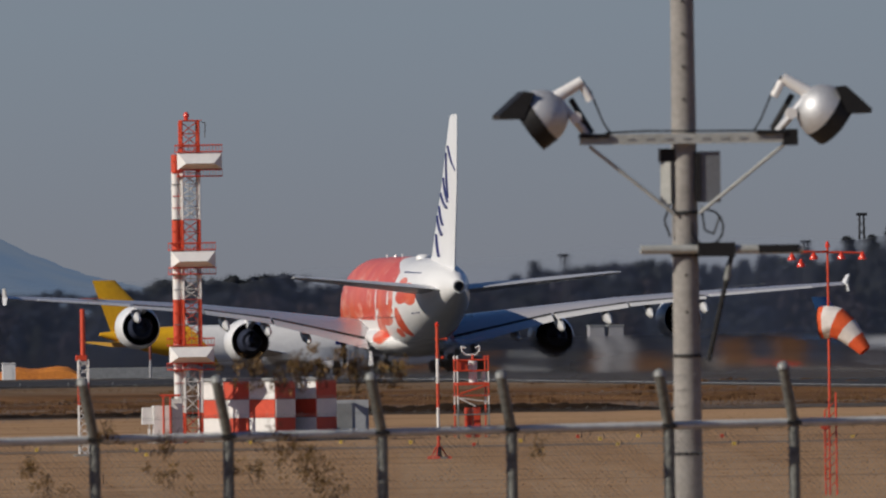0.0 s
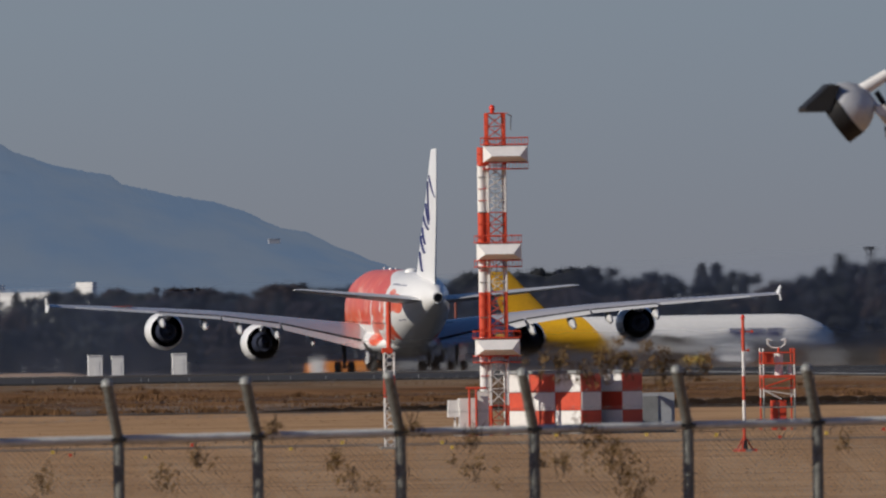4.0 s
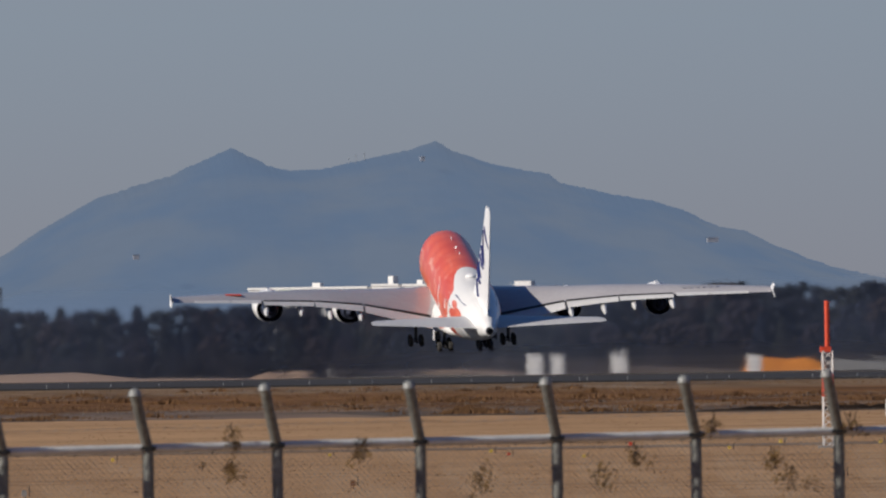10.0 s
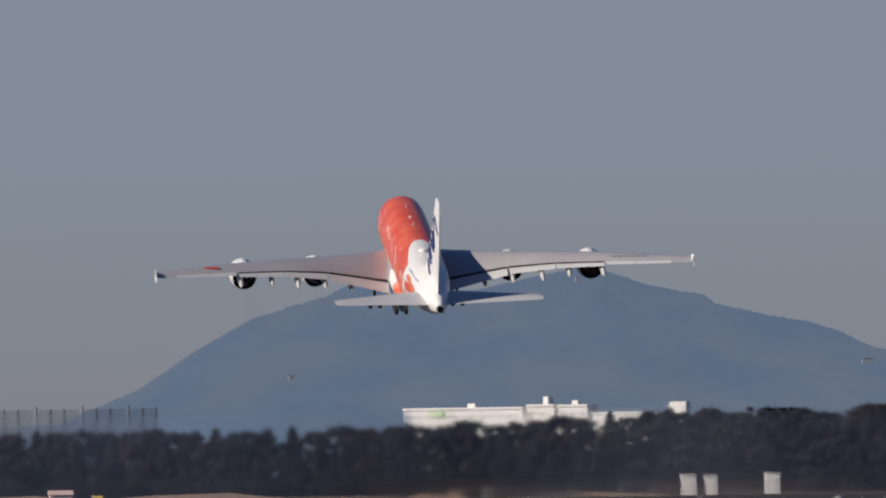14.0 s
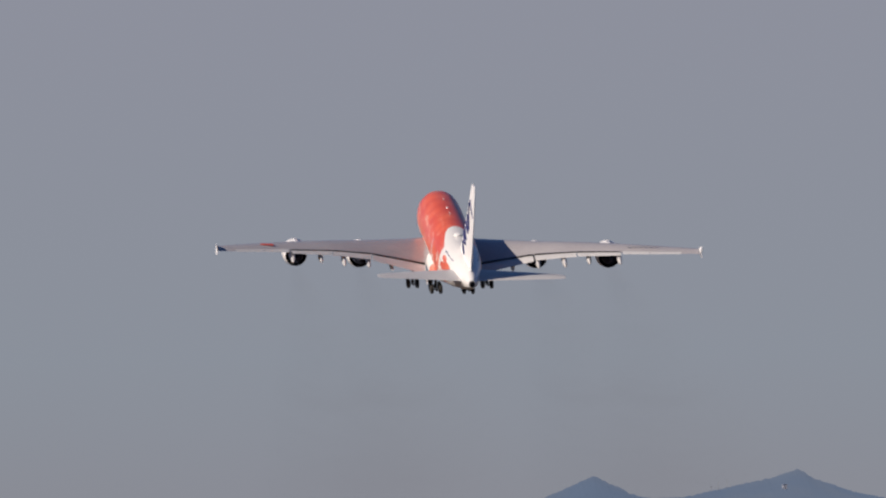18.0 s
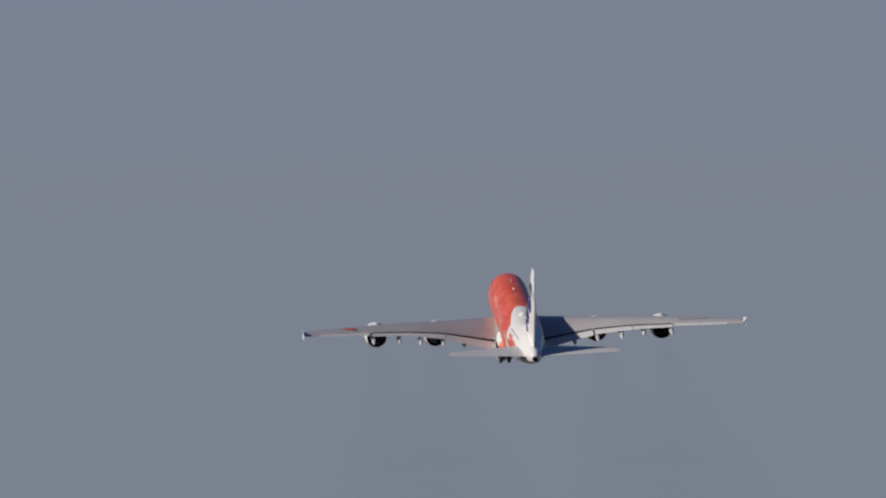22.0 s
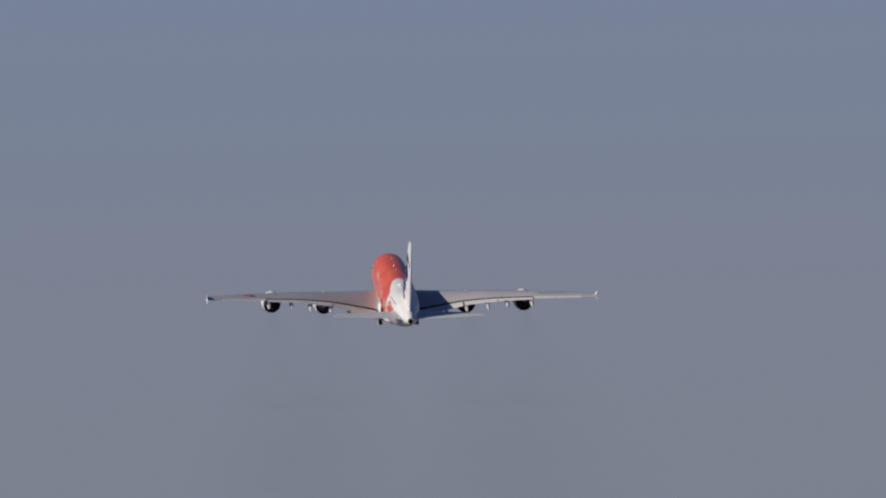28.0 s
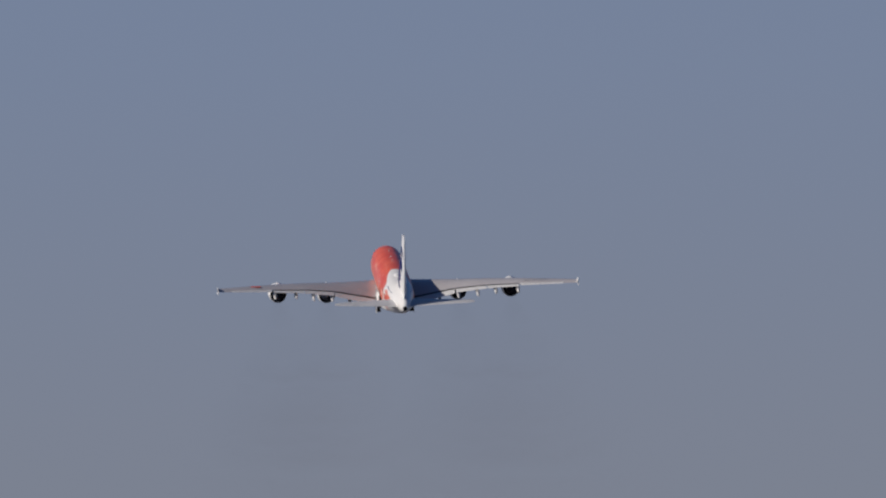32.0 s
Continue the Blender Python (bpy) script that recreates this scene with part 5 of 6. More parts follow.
def banded_mast(name, at, label, rows, r, arms=(), feet=None):
    t = thing(name, at, label, "mast")
    for z0, z1, m in rows:
        part("mast_section", Shape().tube((0, 0, z0), (0, 0, z1), r, None, 10), m, t)
    for z, l in arms:
        part("arm", Shape().tube((-l * 0.3, 0, z), (l, 0, z), 0.022), RED, t)
        part("arm_cup", Shape().turned([(z - 0.05, 0.03), (z, 0.06), (z + 0.06, 0.02)], (l, 0, 0), "Z", 8), RED, t)
    top = rows[-1][1]
    part("lamp", Shape().turned([(top, 0.06), (top + 0.1, 0.09), (top + 0.2, 0.03)], axis="Z", n=10), LAMPRED, t)
    part("foot", Shape().box((0, 0, 0.04), (0.5, 0.5, 0.12)), CONCRETE, t)
    if feet:
        # a hinged base with its stay plates
        part("base_bracket", Shape().box((0, 0, 0.28), (0.24, 0.24, 0.4), 0, 0.6), DARK, t)
        for a in (0.2, 2.4, 4.3):
            c, q = math.cos(a), math.sin(a)
            part("stay", Shape().tube((0.08 * c, 0.08 * q, 0.5), (0.34 * c, 0.34 * q, 0.1), 0.03, None, 6), feet, t)
            part("stay_plate", Shape().box((0.36 * c, 0.36 * q, 0.06), (0.3, 0.24, 0.12), 0, 0.8), feet, t)
    return t


def visibility_sensor():
    t = thing("visibility_sensor", (113.4, 831.0, 0.0), "weather sensor on a red and white frame stand", "weather sensor")
    w, d = 0.70, 0.55
    for x in (-w, w):
        for y in (-d, d):
            for z0, z1, m in ((0, 1.5, RED if y > 0 else STEEL), (1.5, 1.9, WHITE), (1.9, 2.5, RED), (2.5, 3.0, WHITE), (3.0, 3.55, RED)):
                part("post", Shape().tube((x, y, z0), (x, y, z1), 0.036, None, 6), m, t)
            part("post_cap", Shape().turned([(3.55, 0.05), (3.66, 0.06), (3.7, 0.02)], (x, y, 0), "Z", 8), WHITE if x < 0 else RED, t)
    for z, m in ((1.05, STEEL), (1.9, RED), (2.46, RED), (3.02, RED), (3.5, RED)):
        for p, q in (((-w, -d), (w, -d)), ((w, -d), (w, d)), ((w, d), (-w, d)), ((-w, d), (-w, -d))):
            part("rail", Shape().tube((*p, z), (*q, z), 0.036, None, 6), m, t)
    part("deck", Shape().box((0, 0, 2.42), (2 * w + 0.06, 2 * d + 0.06, 0.1)), RED, t)
    part("brace", Shape().tube((-w, -d, 1.95), (w, -d, 2.38), 0.04, None, 6), RED, t)
    part("brace", Shape().tube((-w, -d, 1.82), (0.1, -d, 1.42), 0.03, None, 6), WHITE, t)
    part("brace", Shape().tube((-w, -d, 1.82), (w, -d, 1.6), 0.022, None, 6), WHITE, t)
    for x in (-0.17, 0.2):
        cab = part("red_cabinet", Shape().box((x, -0.1, 0.86), (0.31, 0.42, 1.0)), RED, t)
        part("cabinet_door", Shape().box((x, -0.325, 0.86), (0.25, 0.03, 0.86)), RED, cab)
        part("cabinet_foot", Shape().box((x, -0.1, 0.18), (0.22, 0.3, 0.36)), RED, cab)
    part("side_box", Shape().box((-0.46, -0.3, 3.26), (0.46, 0.3, 0.46)), RED, t)
    part("side_box", Shape().box((0.58, 0.2, 2.78), (0.14, 0.2, 0.44)), WHITE, t)
    part("sensor_column", Shape().tube((0.07, 0, 2.47), (0.07, 0, 3.5), 0.19, None, 14), WHITE, t, smooth=True)
    part("neck", Shape().tube((0.07, 0, 3.5), (0.07, 0, 3.74), 0.06), RED, t)
    part("sensor_head", Shape().path([(-0.44, 0, 4.12), (-0.40, 0, 3.88), (-0.2, 0, 3.73), (0.2, 0, 3.73), (0.36, 0, 3.88), (0.40, 0, 4.12)], 0.034), WHITE, t)
    for x, e in ((-0.44, 1), (0.40, -1)):
        part("sensor_lens", Shape().tube((x, 0, 4.12), (x + e * 0.2, 0, 4.04), 0.045, None, 8), WHITE, t)


def red_mast():
    t = thing("obstacle_mast", (87.07, 755.0, 0.0), "red mast head on a white lattice post", "mast")
    part("red_tube", Shape().tube((0, 0, 3.95), (0, 0, 6.0), 0.105, None, 12), RED, t, smooth=True)
    part("red_collar", Shape().box((-0.08, 0, 4.02), (0.42, 0.3, 0.22)), RED, t)
    for z0, z1, m in ((0, 1.2, WHITE), (1.2, 2.1, WHITE), (2.1, 3.0, RED), (3.0, 3.95, WHITE)):
        s = Shape()
        for x in (-0.2, 0.2):
            for y in (-0.2, 0.2):
                s.tube((x, y, z0), (x, y, z1), 0.025, None, 5)
        k = int((z1 - z0) / 0.3)
        for i in range(k):
            a, b = z0 + (z1 - z0) * i / k, z0 + (z1 - z0) * (i + 1) / k
            s.tube((-0.2, -0.2, a), (0.2, -0.2, b), 0.02, None, 4).tube((0.2, -0.2, a), (-0.2, -0.2, b), 0.02, None, 4)
        part("lattice_section", s, m, t)
    part("footing", Shape().box((0, 0, 0.05), (0.8, 0.8, 0.1)), CONCRETE, t)


def windsock():
    t = thing("windsock", (86.35, 553.3, 0.0), "orange and white windsock on a red lattice mast", "windsock")
    part("upper_mast", Shape().tube((0, 0, 2.9), (0, 0, 7.45), 0.038, None, 10), RED, t)
    s = Shape()
    for x in (-0.17, 0.17):
        s.tube((x, -0.1, 0), (x, -0.1, 3.1 - abs(x - 0.17) * 1.6), 0.03, None, 6)
    s.tube((0, 0.14, 0), (0, 0.14, 2.9), 0.03, None, 6)
    for i in range(9):
        z = 0.15 + i * 0.3
        s.tube((-0.17, -0.1, z), (0.17, -0.1, z + 0.3), 0.018, None, 4)
    part("lower_mast", s, RED, t)
    part("junction_box", Shape().box((-0.2, -0.2, 2.15), (0.2, 0.16, 0.3)), RED, t)
    part("cross_arm", Shape().tube((-1.1, 0, 7.35), (1.1, 0, 7.28), 0.03).tube((-0.9, -0.6, 7.3), (0, 0, 7.35), 0.02), RED, t)
    for x, y, z in ((-1.08, 0, 7.08), (-0.42, 0, 7.1), (0.42, 0, 7.1), (1.06, 0, 7.08), (-0.9, -0.6, 6.88)):
        part("flood_lamp", Shape().turned([(z, 0.13), (z + 0.05, 0.13), (z + 0.18, 0.05), (z + 0.24, 0.03)], (x, y, 0), "Z", 12), LAMPRED, t, smooth=True)
    part("top_lamp", Shape().turned([(7.45, 0.07), (7.55, 0.07), (7.65, 0.02)], axis="Z", n=10), LAMPRED, t)
    rnd = random.Random(3)
    line = ((-0.22, 5.20, 0.46), (0.0, 5.22, 0.49), (0.25, 5.17, 0.47), (0.54, 4.96, 0.39), (0.80, 4.66, 0.29), (1.03, 4.34, 0.19))
    along = (0.0, 0.15, 0.34, 0.56, 0.79, 1.0)

    def rg(t_):
        def at_(q):
            return Vector((float(np.interp(q, along, [p[0] for p in line])), 0.2 - 0.6 * q, float(np.interp(q, along, [p[1] for p in line]))))
        c = at_(t_)
        r = float(np.interp(t_, along, [p[2] for p in line]))
        d = (at_(min(1, t_ + 0.12)) - at_(max(0, t_ - 0.12))).normalized()
        u = d.cross(Vector((0, 1, 0))).normalized()
        w = d.cross(u)
        return [c + (u * math.cos(k * math.pi / 12) + w * math.sin(k * math.pi / 12)) * r * (1 + 0.04 * math.sin(k * 1.7 + t_ * 5)) for k in range(24)]
    cuts = (0.0, 0.09, 0.33, 0.54, 0.77, 1.0)
    for i, m in enumerate((SOCKR, SOCKW, SOCKR, SOCKW, SOCKR)):
        steps = [cuts[i] + (cuts[i + 1] - cuts[i]) * k / 4 for k in range(5)]
        s = Shape().loft([rg(q) for q in steps], caps=False)
        inner = [[sum(ring_, Vector()) / 24 + (p - sum(ring_, Vector()) / 24) * 0.97 for p in ring_] for ring_ in map(rg, steps)]
        s.loft(inner, caps=False)
        part("sock_ring", s, m, t, smooth=True)
    part("mouth_hoop", Shape().path([rg(0)[k % 24] for k in range(25)], 0.02, 5), BLACK, t)


# ---- floodlight pole ----
GALV = mat("pale_galvanised_steel", (0.46, 0.47, 0.45), (0.32, 0.33, 0.31), 5.0, 0.6, 0.15, 0.002, 6)
LAMPBOX = mat("mid_grey_enamel", (0.17, 0.18, 0.20), (0.13, 0.14, 0.155), 2.0, 0.5)
DARKBOX = mat("dark_grey_enamel", (0.075, 0.08, 0.085), (0.05, 0.054, 0.058), 2.0, 0.5)
RUST = mat("weathered_container_paint", (0.20, 0.09, 0.035), (0.13, 0.06, 0.028), 0.2, 0.8)


def flood_pole():
    t = thing("floodlight_pole", (33.44, 225.53, 2.35), "concrete pole carrying two hooded floodlights on a steel arm", "light pole")
    part("shaft", Shape().turned([(0, 0.182), (2, 0.172), (5, 0.155), (9, 0.132), (9.6, 0.128)], axis="Z", n=24), CONCRETE, t, smooth=True)
    for z in (1.55, 2.75, 3.98, 4.5):
        part("strap", Shape().turned([(z, 0.185), (z + 0.035, 0.185)], axis="Z", n=20), BLACK, t)
    for z in (3.3, 3.75, 5.9, 6.3, 6.7, 7.1):
        part("step_hole", Shape().tube((-0.02, -0.14, z), (-0.02, -0.165, z), 0.018), BLACK, t)
    arm = Shape().box((0.02, -0.2, 5.42), (2.66, 0.09, 0.125))
    part("cross_arm", arm, GALV, t, "pale galvanised channel arm")
    for i in range(11):
        part("slot", Shape().box((-1.15 + i * 0.23, -0.25, 5.42), (0.1, 0.012, 0.018)), GREYBOX, t)
    part("end_cap", Shape().box((1.28, -0.2, 5.42), (0.18, 0.14, 0.2)), BLACK, t)
    part("brace", Shape().tube((-1.2, -0.2, 5.34), (-0.15, -0.16, 4.5), 0.022), GALV, t)
    part("brace", Shape().tube((1.22, -0.2, 5.34), (0.15, -0.16, 4.5), 0.022), GALV, t)
    part("white_box", Shape().box((-0.205, 0.0, 4.88), (0.13, 0.2, 0.52), -25), GALV, t)
    part("box_cap", Shape().box((-0.2, 0.02, 5.22), (0.2, 0.22, 0.16)), BLACK, t)
    part("grey_box", Shape().box((0.30, -0.02, 4.95), (0.25, 0.25, 0.62)), LAMPBOX, t, "grey steel box")
    part("cable_box", Shape().box((0.15, -0.12, 4.95), (0.06, 0.1, 0.6)), BLACK, t)
    part("lower_arm", Shape().tube((-0.58, -0.18, 4.07), (1.42, -0.18, 4.05), 0.055, None, 10), GALV, t)
    part("arm_sleeve", Shape().box((0.35, -0.18, 4.06), (0.46, 0.16, 0.17)), BLACK, t)
    part("arm_sleeve", Shape().box((1.12, -0.18, 4.06), (0.5, 0.13, 0.1)), BLACK, t)
    part("hanging_tube", Shape().tube((0.55, -0.15, 4.0), (0.25, -0.1, 2.7), 0.03), BLACK, t)
    part("tube_tip", Shape().tube((0.52, -0.15, 3.9), (0.48, -0.15, 3.68), 0.04), STEEL, t)
    loop = [(0.25 + 0.2 * math.sin(k * 0.5), -0.15, 4.55 - 0.22 * (1 - math.cos(k * 0.5))) for k in range(11)]
    part("cable", Shape().path(loop, 0.014, 5), BLACK, t)
    part("cable", Shape().path([(0.18, -0.15, 4.6), (0.22, -0.15, 4.3), (0.33, -0.15, 4.25), (0.4, -0.15, 4.45)], 0.013, 5), BLACK, t)
    part("cable", Shape().path([(-0.2, -0.1, 4.62), (-0.27, -0.1, 4.42), (-0.2, -0.1, 4.22)], 0.013, 5), BLACK, t)
    part("cable", Shape().path([(-1.0, -0.22, 5.5), (-0.5, -0.22, 5.52), (0.0, -0.22, 5.51), (0.6, -0.22, 5.51), (1.1, -0.22, 5.5)], 0.012, 5), BLACK, t)
    for side in (-1, 1):
        L = new("floodlight")
        L.parent = t
        tagged(L, "hooded spun-aluminium floodlight")
        cx, cz = (-1.78, 5.72) if side < 0 else (1.68, 5.74)
        L.matrix_basis = pose(cx, -0.25, cz)
        # the bowl's axis slopes down and outwards, and a little away
        ax = Vector((side * 0.80, 0.22, -0.57)).normalized()
        turn = Vector((0, 0, 1)).rotation_difference(ax).to_matrix().to_4x4()
        bowl = Shape().turned([(-0.31, 0.03), (-0.30, 0.10), (-0.26, 0.19), (-0.19, 0.265), (-0.09, 0.32), (0.01, 0.34)], axis="Z", n=32)
        part("bowl", bowl.mesh("bowl", ALU, 50, turn), ALU, L, "silver spun bowl")
        rim = Shape().turned([(0.01, 0.33), (0.01, 0.348), (0.22, 0.352), (0.22, 0.335)], axis="Z", n=32, caps=False)
        part("rim", rim.mesh("rim", BLACK, 50, turn), BLACK, L)
        part("lens", Shape().turned([(0.03, 0.335), (0.04, 0.335)], axis="Z", n=28).mesh("lens", GLASS, False, turn), GLASS, L)
        prof = ((0.13, 0.275), (0.25, 0.30), (0.57, 0.01), (0.56, -0.04), (0.27, -0.04))
        vis = Shape().loft([[(side * px, y, pz) for px, pz in prof] for y in (-0.30, 0.34)])
        part("visor", vis, BLACK, L, "black sheet visor")
        part("gear_housing", Shape().tube((-side * 0.17, -0.02, 0.22), (-side * 0.49, 0.0, 0.41), 0.082, 0.066, 12), WHITE, L, "white lamp housing", smooth=True)
        part("yoke", Shape().path([(-side * 0.2, -0.06, 0.18), (-side * 0.4, -0.04, -0.06), (-side * 0.55, 0.03, -0.24)], 0.048, 8), ALU, L)
        part("yoke", Shape().path([(-side * 0.36, 0.06, 0.2), (-side * 0.62, 0.06, -0.22)], 0.036, 8), BLACK, L)
        part("bracket", Shape().turned([(-0.05, 0.07), (0.05, 0.07)], (-side * 0.40, -0.08, -0.03), "Y", 14), WHITE, L)
        part("lamp_cable", Shape().path([(-side * 0.5, 0, 0.42), (-side * 0.6, 0, 0.28), (-side * 0.76, 0.03, -0.1), (-side * 0.85, 0.03, -0.24)], 0.012, 5), BLACK, L)
        part("cable_gland", Shape().tube((-side * 0.5, 0, 0.36), (-side * 0.6, 0, 0.18), 0.05, None, 10), WHITE, L)
        part("foot_bracket", Shape().box((-side * 0.64, 0.03, -0.255), (0.36, 0.14, 0.05)), BLACK, L)


# ---- fence ----
FX0, FSTEP, FN = 13.4, 1.6, 16
FANG = radians(14)


FOFF = {0: 0.05, 1: -0.025, 2: 0.05, 3: -0.06, 4: -0.005, 5: -0.025, 6: -0.015, 7: 0.042, 8: -0.002, 9: 0.19, 10: 0.10, 11: 0.34, 12: 0.205}


def fence_at(i):
    """Foot of post i: the fence runs askew to the view and climbs a little; the posts stand unevenly."""
    x = FX0 + 0.12 + FSTEP * i + FOFF.get(i, 0.0)
    d = (x - 23.0) * math.tan(FANG)
    y = 213.7 + d
    x2 = x * (y / 213.7)
    return Vector((x2, y, 2.4 + 0.008 * (x - 23.0)))


def fence():
    rnd = random.Random(12)
    f = thing("perimeter_fence", (0, 0, 0), "galvanised tube perimeter fence with leaning arms and chain-link mesh", "fence")
    out = Vector((-0.34, -0.94, 0)).normalized()
    tops = []
    R = 0.066
    for i in range(FN):
        p = fence_at(i)
        knee = p + Vector((0, 0, 1.88))
        tilt = Vector((rnd.uniform(-0.012, 0.012), 0, rnd.uniform(-0.03, 0.03)))
        tip = knee + out * 0.36 + Vector((-0.035, 0, 0.615)) + tilt
        tops.append((knee, tip))
        part("post", Shape().tube(p - Vector((0, 0, 0.3)), knee, R, None, 12), POSTM, f, smooth=True)
        part("arm", Shape().tube(knee - Vector((0, 0, 0.03)), tip, R * 0.95, None, 12), POSTM, f, smooth=True)
        part("cap", Shape().turned([(-0.03, R * 1.08), (0.02, R * 1.08), (0.05, R * 0.7), (0.065, 0.01)], axis="Z", n=12).mesh("cap", STEEL, 50), STEEL, f, at=Matrix.Translation(tip))
        part("clamp", Shape().box(tuple(knee + Vector((0, 0, -0.02))), (0.17, 0.17, 0.05)), BLACK, f)
    for i in range(FN - 1):
        a, b = fence_at(i), fence_at(i + 1)
        up = Vector((0, 0, 1.86))
        part("rail", Shape().tube(a + up, b + up, 0.05, None, 10), RAILM, f, smooth=True)
        for k in range(5):
            part("wire_tie", Shape().tube(a + up + (b - a) * (k + 0.5) / 5 - Vector((0, 0, 0.07)), a + up + (b - a) * (k + 0.5) / 5 + Vector((0, 0, 0.03)), 0.012, None, 4), BLACK, f)
    # barbed strands between the arms
    for t in (0.35, 0.66, 0.95):
        s = Shape()
        for i in range(FN - 1):
            a = tops[i][0].lerp(tops[i][1], t)
            b = tops[i + 1][0].lerp(tops[i + 1][1], t)
            mid = (a + b) / 2 - Vector((0, 0, rnd.uniform(0.0, 0.03)))
            s.path([a, mid, b], 0.004, 4)
            for k in range(9):
                q = a.lerp(b, (k + 0.5) / 9)
                s.tube(q - Vector((0.02, 0, 0.02)), q + Vector((0.02, 0, 0.02)), 0.003, None, 3)
        part("barbed_strand", s, STEEL, f)
    # woven mesh
    a, b = fence_at(0), fence_at(FN - 1)
    d = (b - a)
    n = int(d.length / 0.075)
    s = Shape()
    ht = 1.8
    for i in range(-24, n):
        for sg in (1, -1):
            u0, u1 = i * 0.075, i * 0.075 + ht
            z0, z1 = (0.02, 1.82) if sg > 0 else (1.82, 0.02)
            p0 = a + d.normalized() * min(max(u0, 0), d.length) + Vector((0, 0, z0 + (max(0, -u0)) * sg))
            e = min(u1, d.length)
            p1 = a + d.normalized() * max(e, 0) + Vector((0, 0, z1 - (u1 - e) * sg))
            if (p1 - p0).length > 0.05:
                s.tube(p0, p1, 0.0034, None, 3, False)
    ob = part("chain_link_mesh", s, STEEL, f, "woven chain-link wire mesh")
    tagged(ob, kind="stuff")


def leafy(s, rnd, c, spread, count, size):
    for _ in range(count):
        p = c + Vector((rnd.gauss(0, spread[0]), rnd.gauss(0, spread[1]), rnd.gauss(0, spread[2])))
        d = Vector((rnd.gauss(0, 1), rnd.gauss(0, 1), rnd.gauss(0, 1))).normalized()
        u = d.orthogonal().normalized() * rnd.uniform(0.5, 1) * size
        w = d.cross(u.normalized()) * size * rnd.uniform(0.3, 0.6)
        m = d * size * 0.3
        s.add([p - u, p - w + m, p + u, p + w + m], [(0, 1, 2), (0, 2, 3)])


def vines():
    rnd = random.Random(8)
    spots = ((26.6, 5.03, 16, 0.10), (27.0, 5.0, 22, 0.12), (27.4, 5.02, 26, 0.13), (27.8, 4.95, 26, 0.12), (28.2, 5.0, 10, 0.08), (26.9, 4.2, 16, 0.10), (27.2, 4.05, 26, 0.11), (27.3, 3.8, 24, 0.11), (27.45, 3.62, 22, 0.1), (26.6, 3.9, 10, 0.1), (25.6, 4.2, 4, 0.08), (24.2, 3.75, 10, 0.10), (24.0, 3.95, 5, 0.06), (25.6, 3.8, 6, 0.08), (22.0, 3.8, 8, 0.08), (20.6, 3.75, 9, 0.09), (19.2, 4.1, 6, 0.06), (17.7, 3.95, 12, 0.08), (17.75, 4.3, 6, 0.05), (24.9, 4.35, 5, 0.05), (23.3, 4.35, 4, 0.05), (22.4, 4.0, 4, 0.06), (29.9, 4.1, 3, 0.06))
    for x, z, n, sp in spots:
        v = thing("dry_vine", (0, 0, 0), "dry brown vine leaves tangled in the fence", "vine", "vines on the fence")
        y = 213.7 + (x - 23.0) * math.tan(FANG)
        c = Vector((x * y / 213.7, y - 0.12, z + (y - 213.7) / 213.7 * (z - 5.7)))
        s = Shape()
        for _ in range(6 + n // 2):
            # leaves hang in small dense bunches
            q = c + Vector((rnd.gauss(0, sp * 1.3), rnd.gauss(0, 0.04), rnd.gauss(0, sp * 0.95)))
            leafy(s, rnd, q, (0.035, 0.03, 0.04), rnd.randrange(12, 30) if z > 4.9 else rnd.randrange(7, 15), 0.031)
        part("leaves", s, VINE, v)
        for k in range(3):
            st = Shape()
            p = c + Vector((rnd.gauss(0, sp * 0.5), 0, -sp * 1.5))
            pts = [p]
            for _ in range(4):
                pts.append(pts[-1] + Vector((rnd.gauss(0.0, 0.03), 0, rnd.uniform(0.03, 0.09))))
            part("stem", st.path(pts, 0.006, 4), BARK, v)


glide_tower()
shelter()
banded_mast("wind_mast", (96.05, 713.5, 0.0), "slim red and white banded wind mast", ((0.0, 1.08, RED), (1.08, 2.0, WHITE), (2.0, 2.93, RED), (2.93, 3.89, WHITE), (3.89, 5.1, RED)), 0.062, ((4.64, 0.36), (3.92, 0.2)), RED)
visibility_sensor()
red_mast()
windsock()
flood_pole()
fence()
vines()


# ---- small things on the field and beyond the runway ----
def white_cabin(at, w, h, label):
    t = thing("white_cabin", at, label, "cabin", "white cabins beyond the runway")
    part("body", Shape().box((0, 0, h / 2), (w, w * 0.8, h)), WHITE, t)
    part("roof", Shape().box((0, 0, h + 0.06), (w * 1.08, w * 0.9, 0.14)), WHITE, t)
    part("door", Shape().box((w * 0.1, -w * 0.41, h * 0.42), (w * 0.35, 0.04, h * 0.75)), WHITE, t)


for _x, _h in ((270.0, 3.35), (273.3, 3.2), (282.4, 3.45)):
    white_cabin((_x, 2717, level(2717)), 2.05 if _h > 3.25 else 1.7, _h, "small white equipment cabin beside the runway")
white_cabin((296.0, 2660, level(2700)), 1.8, 2.9, "white cabin beside the orange heap")


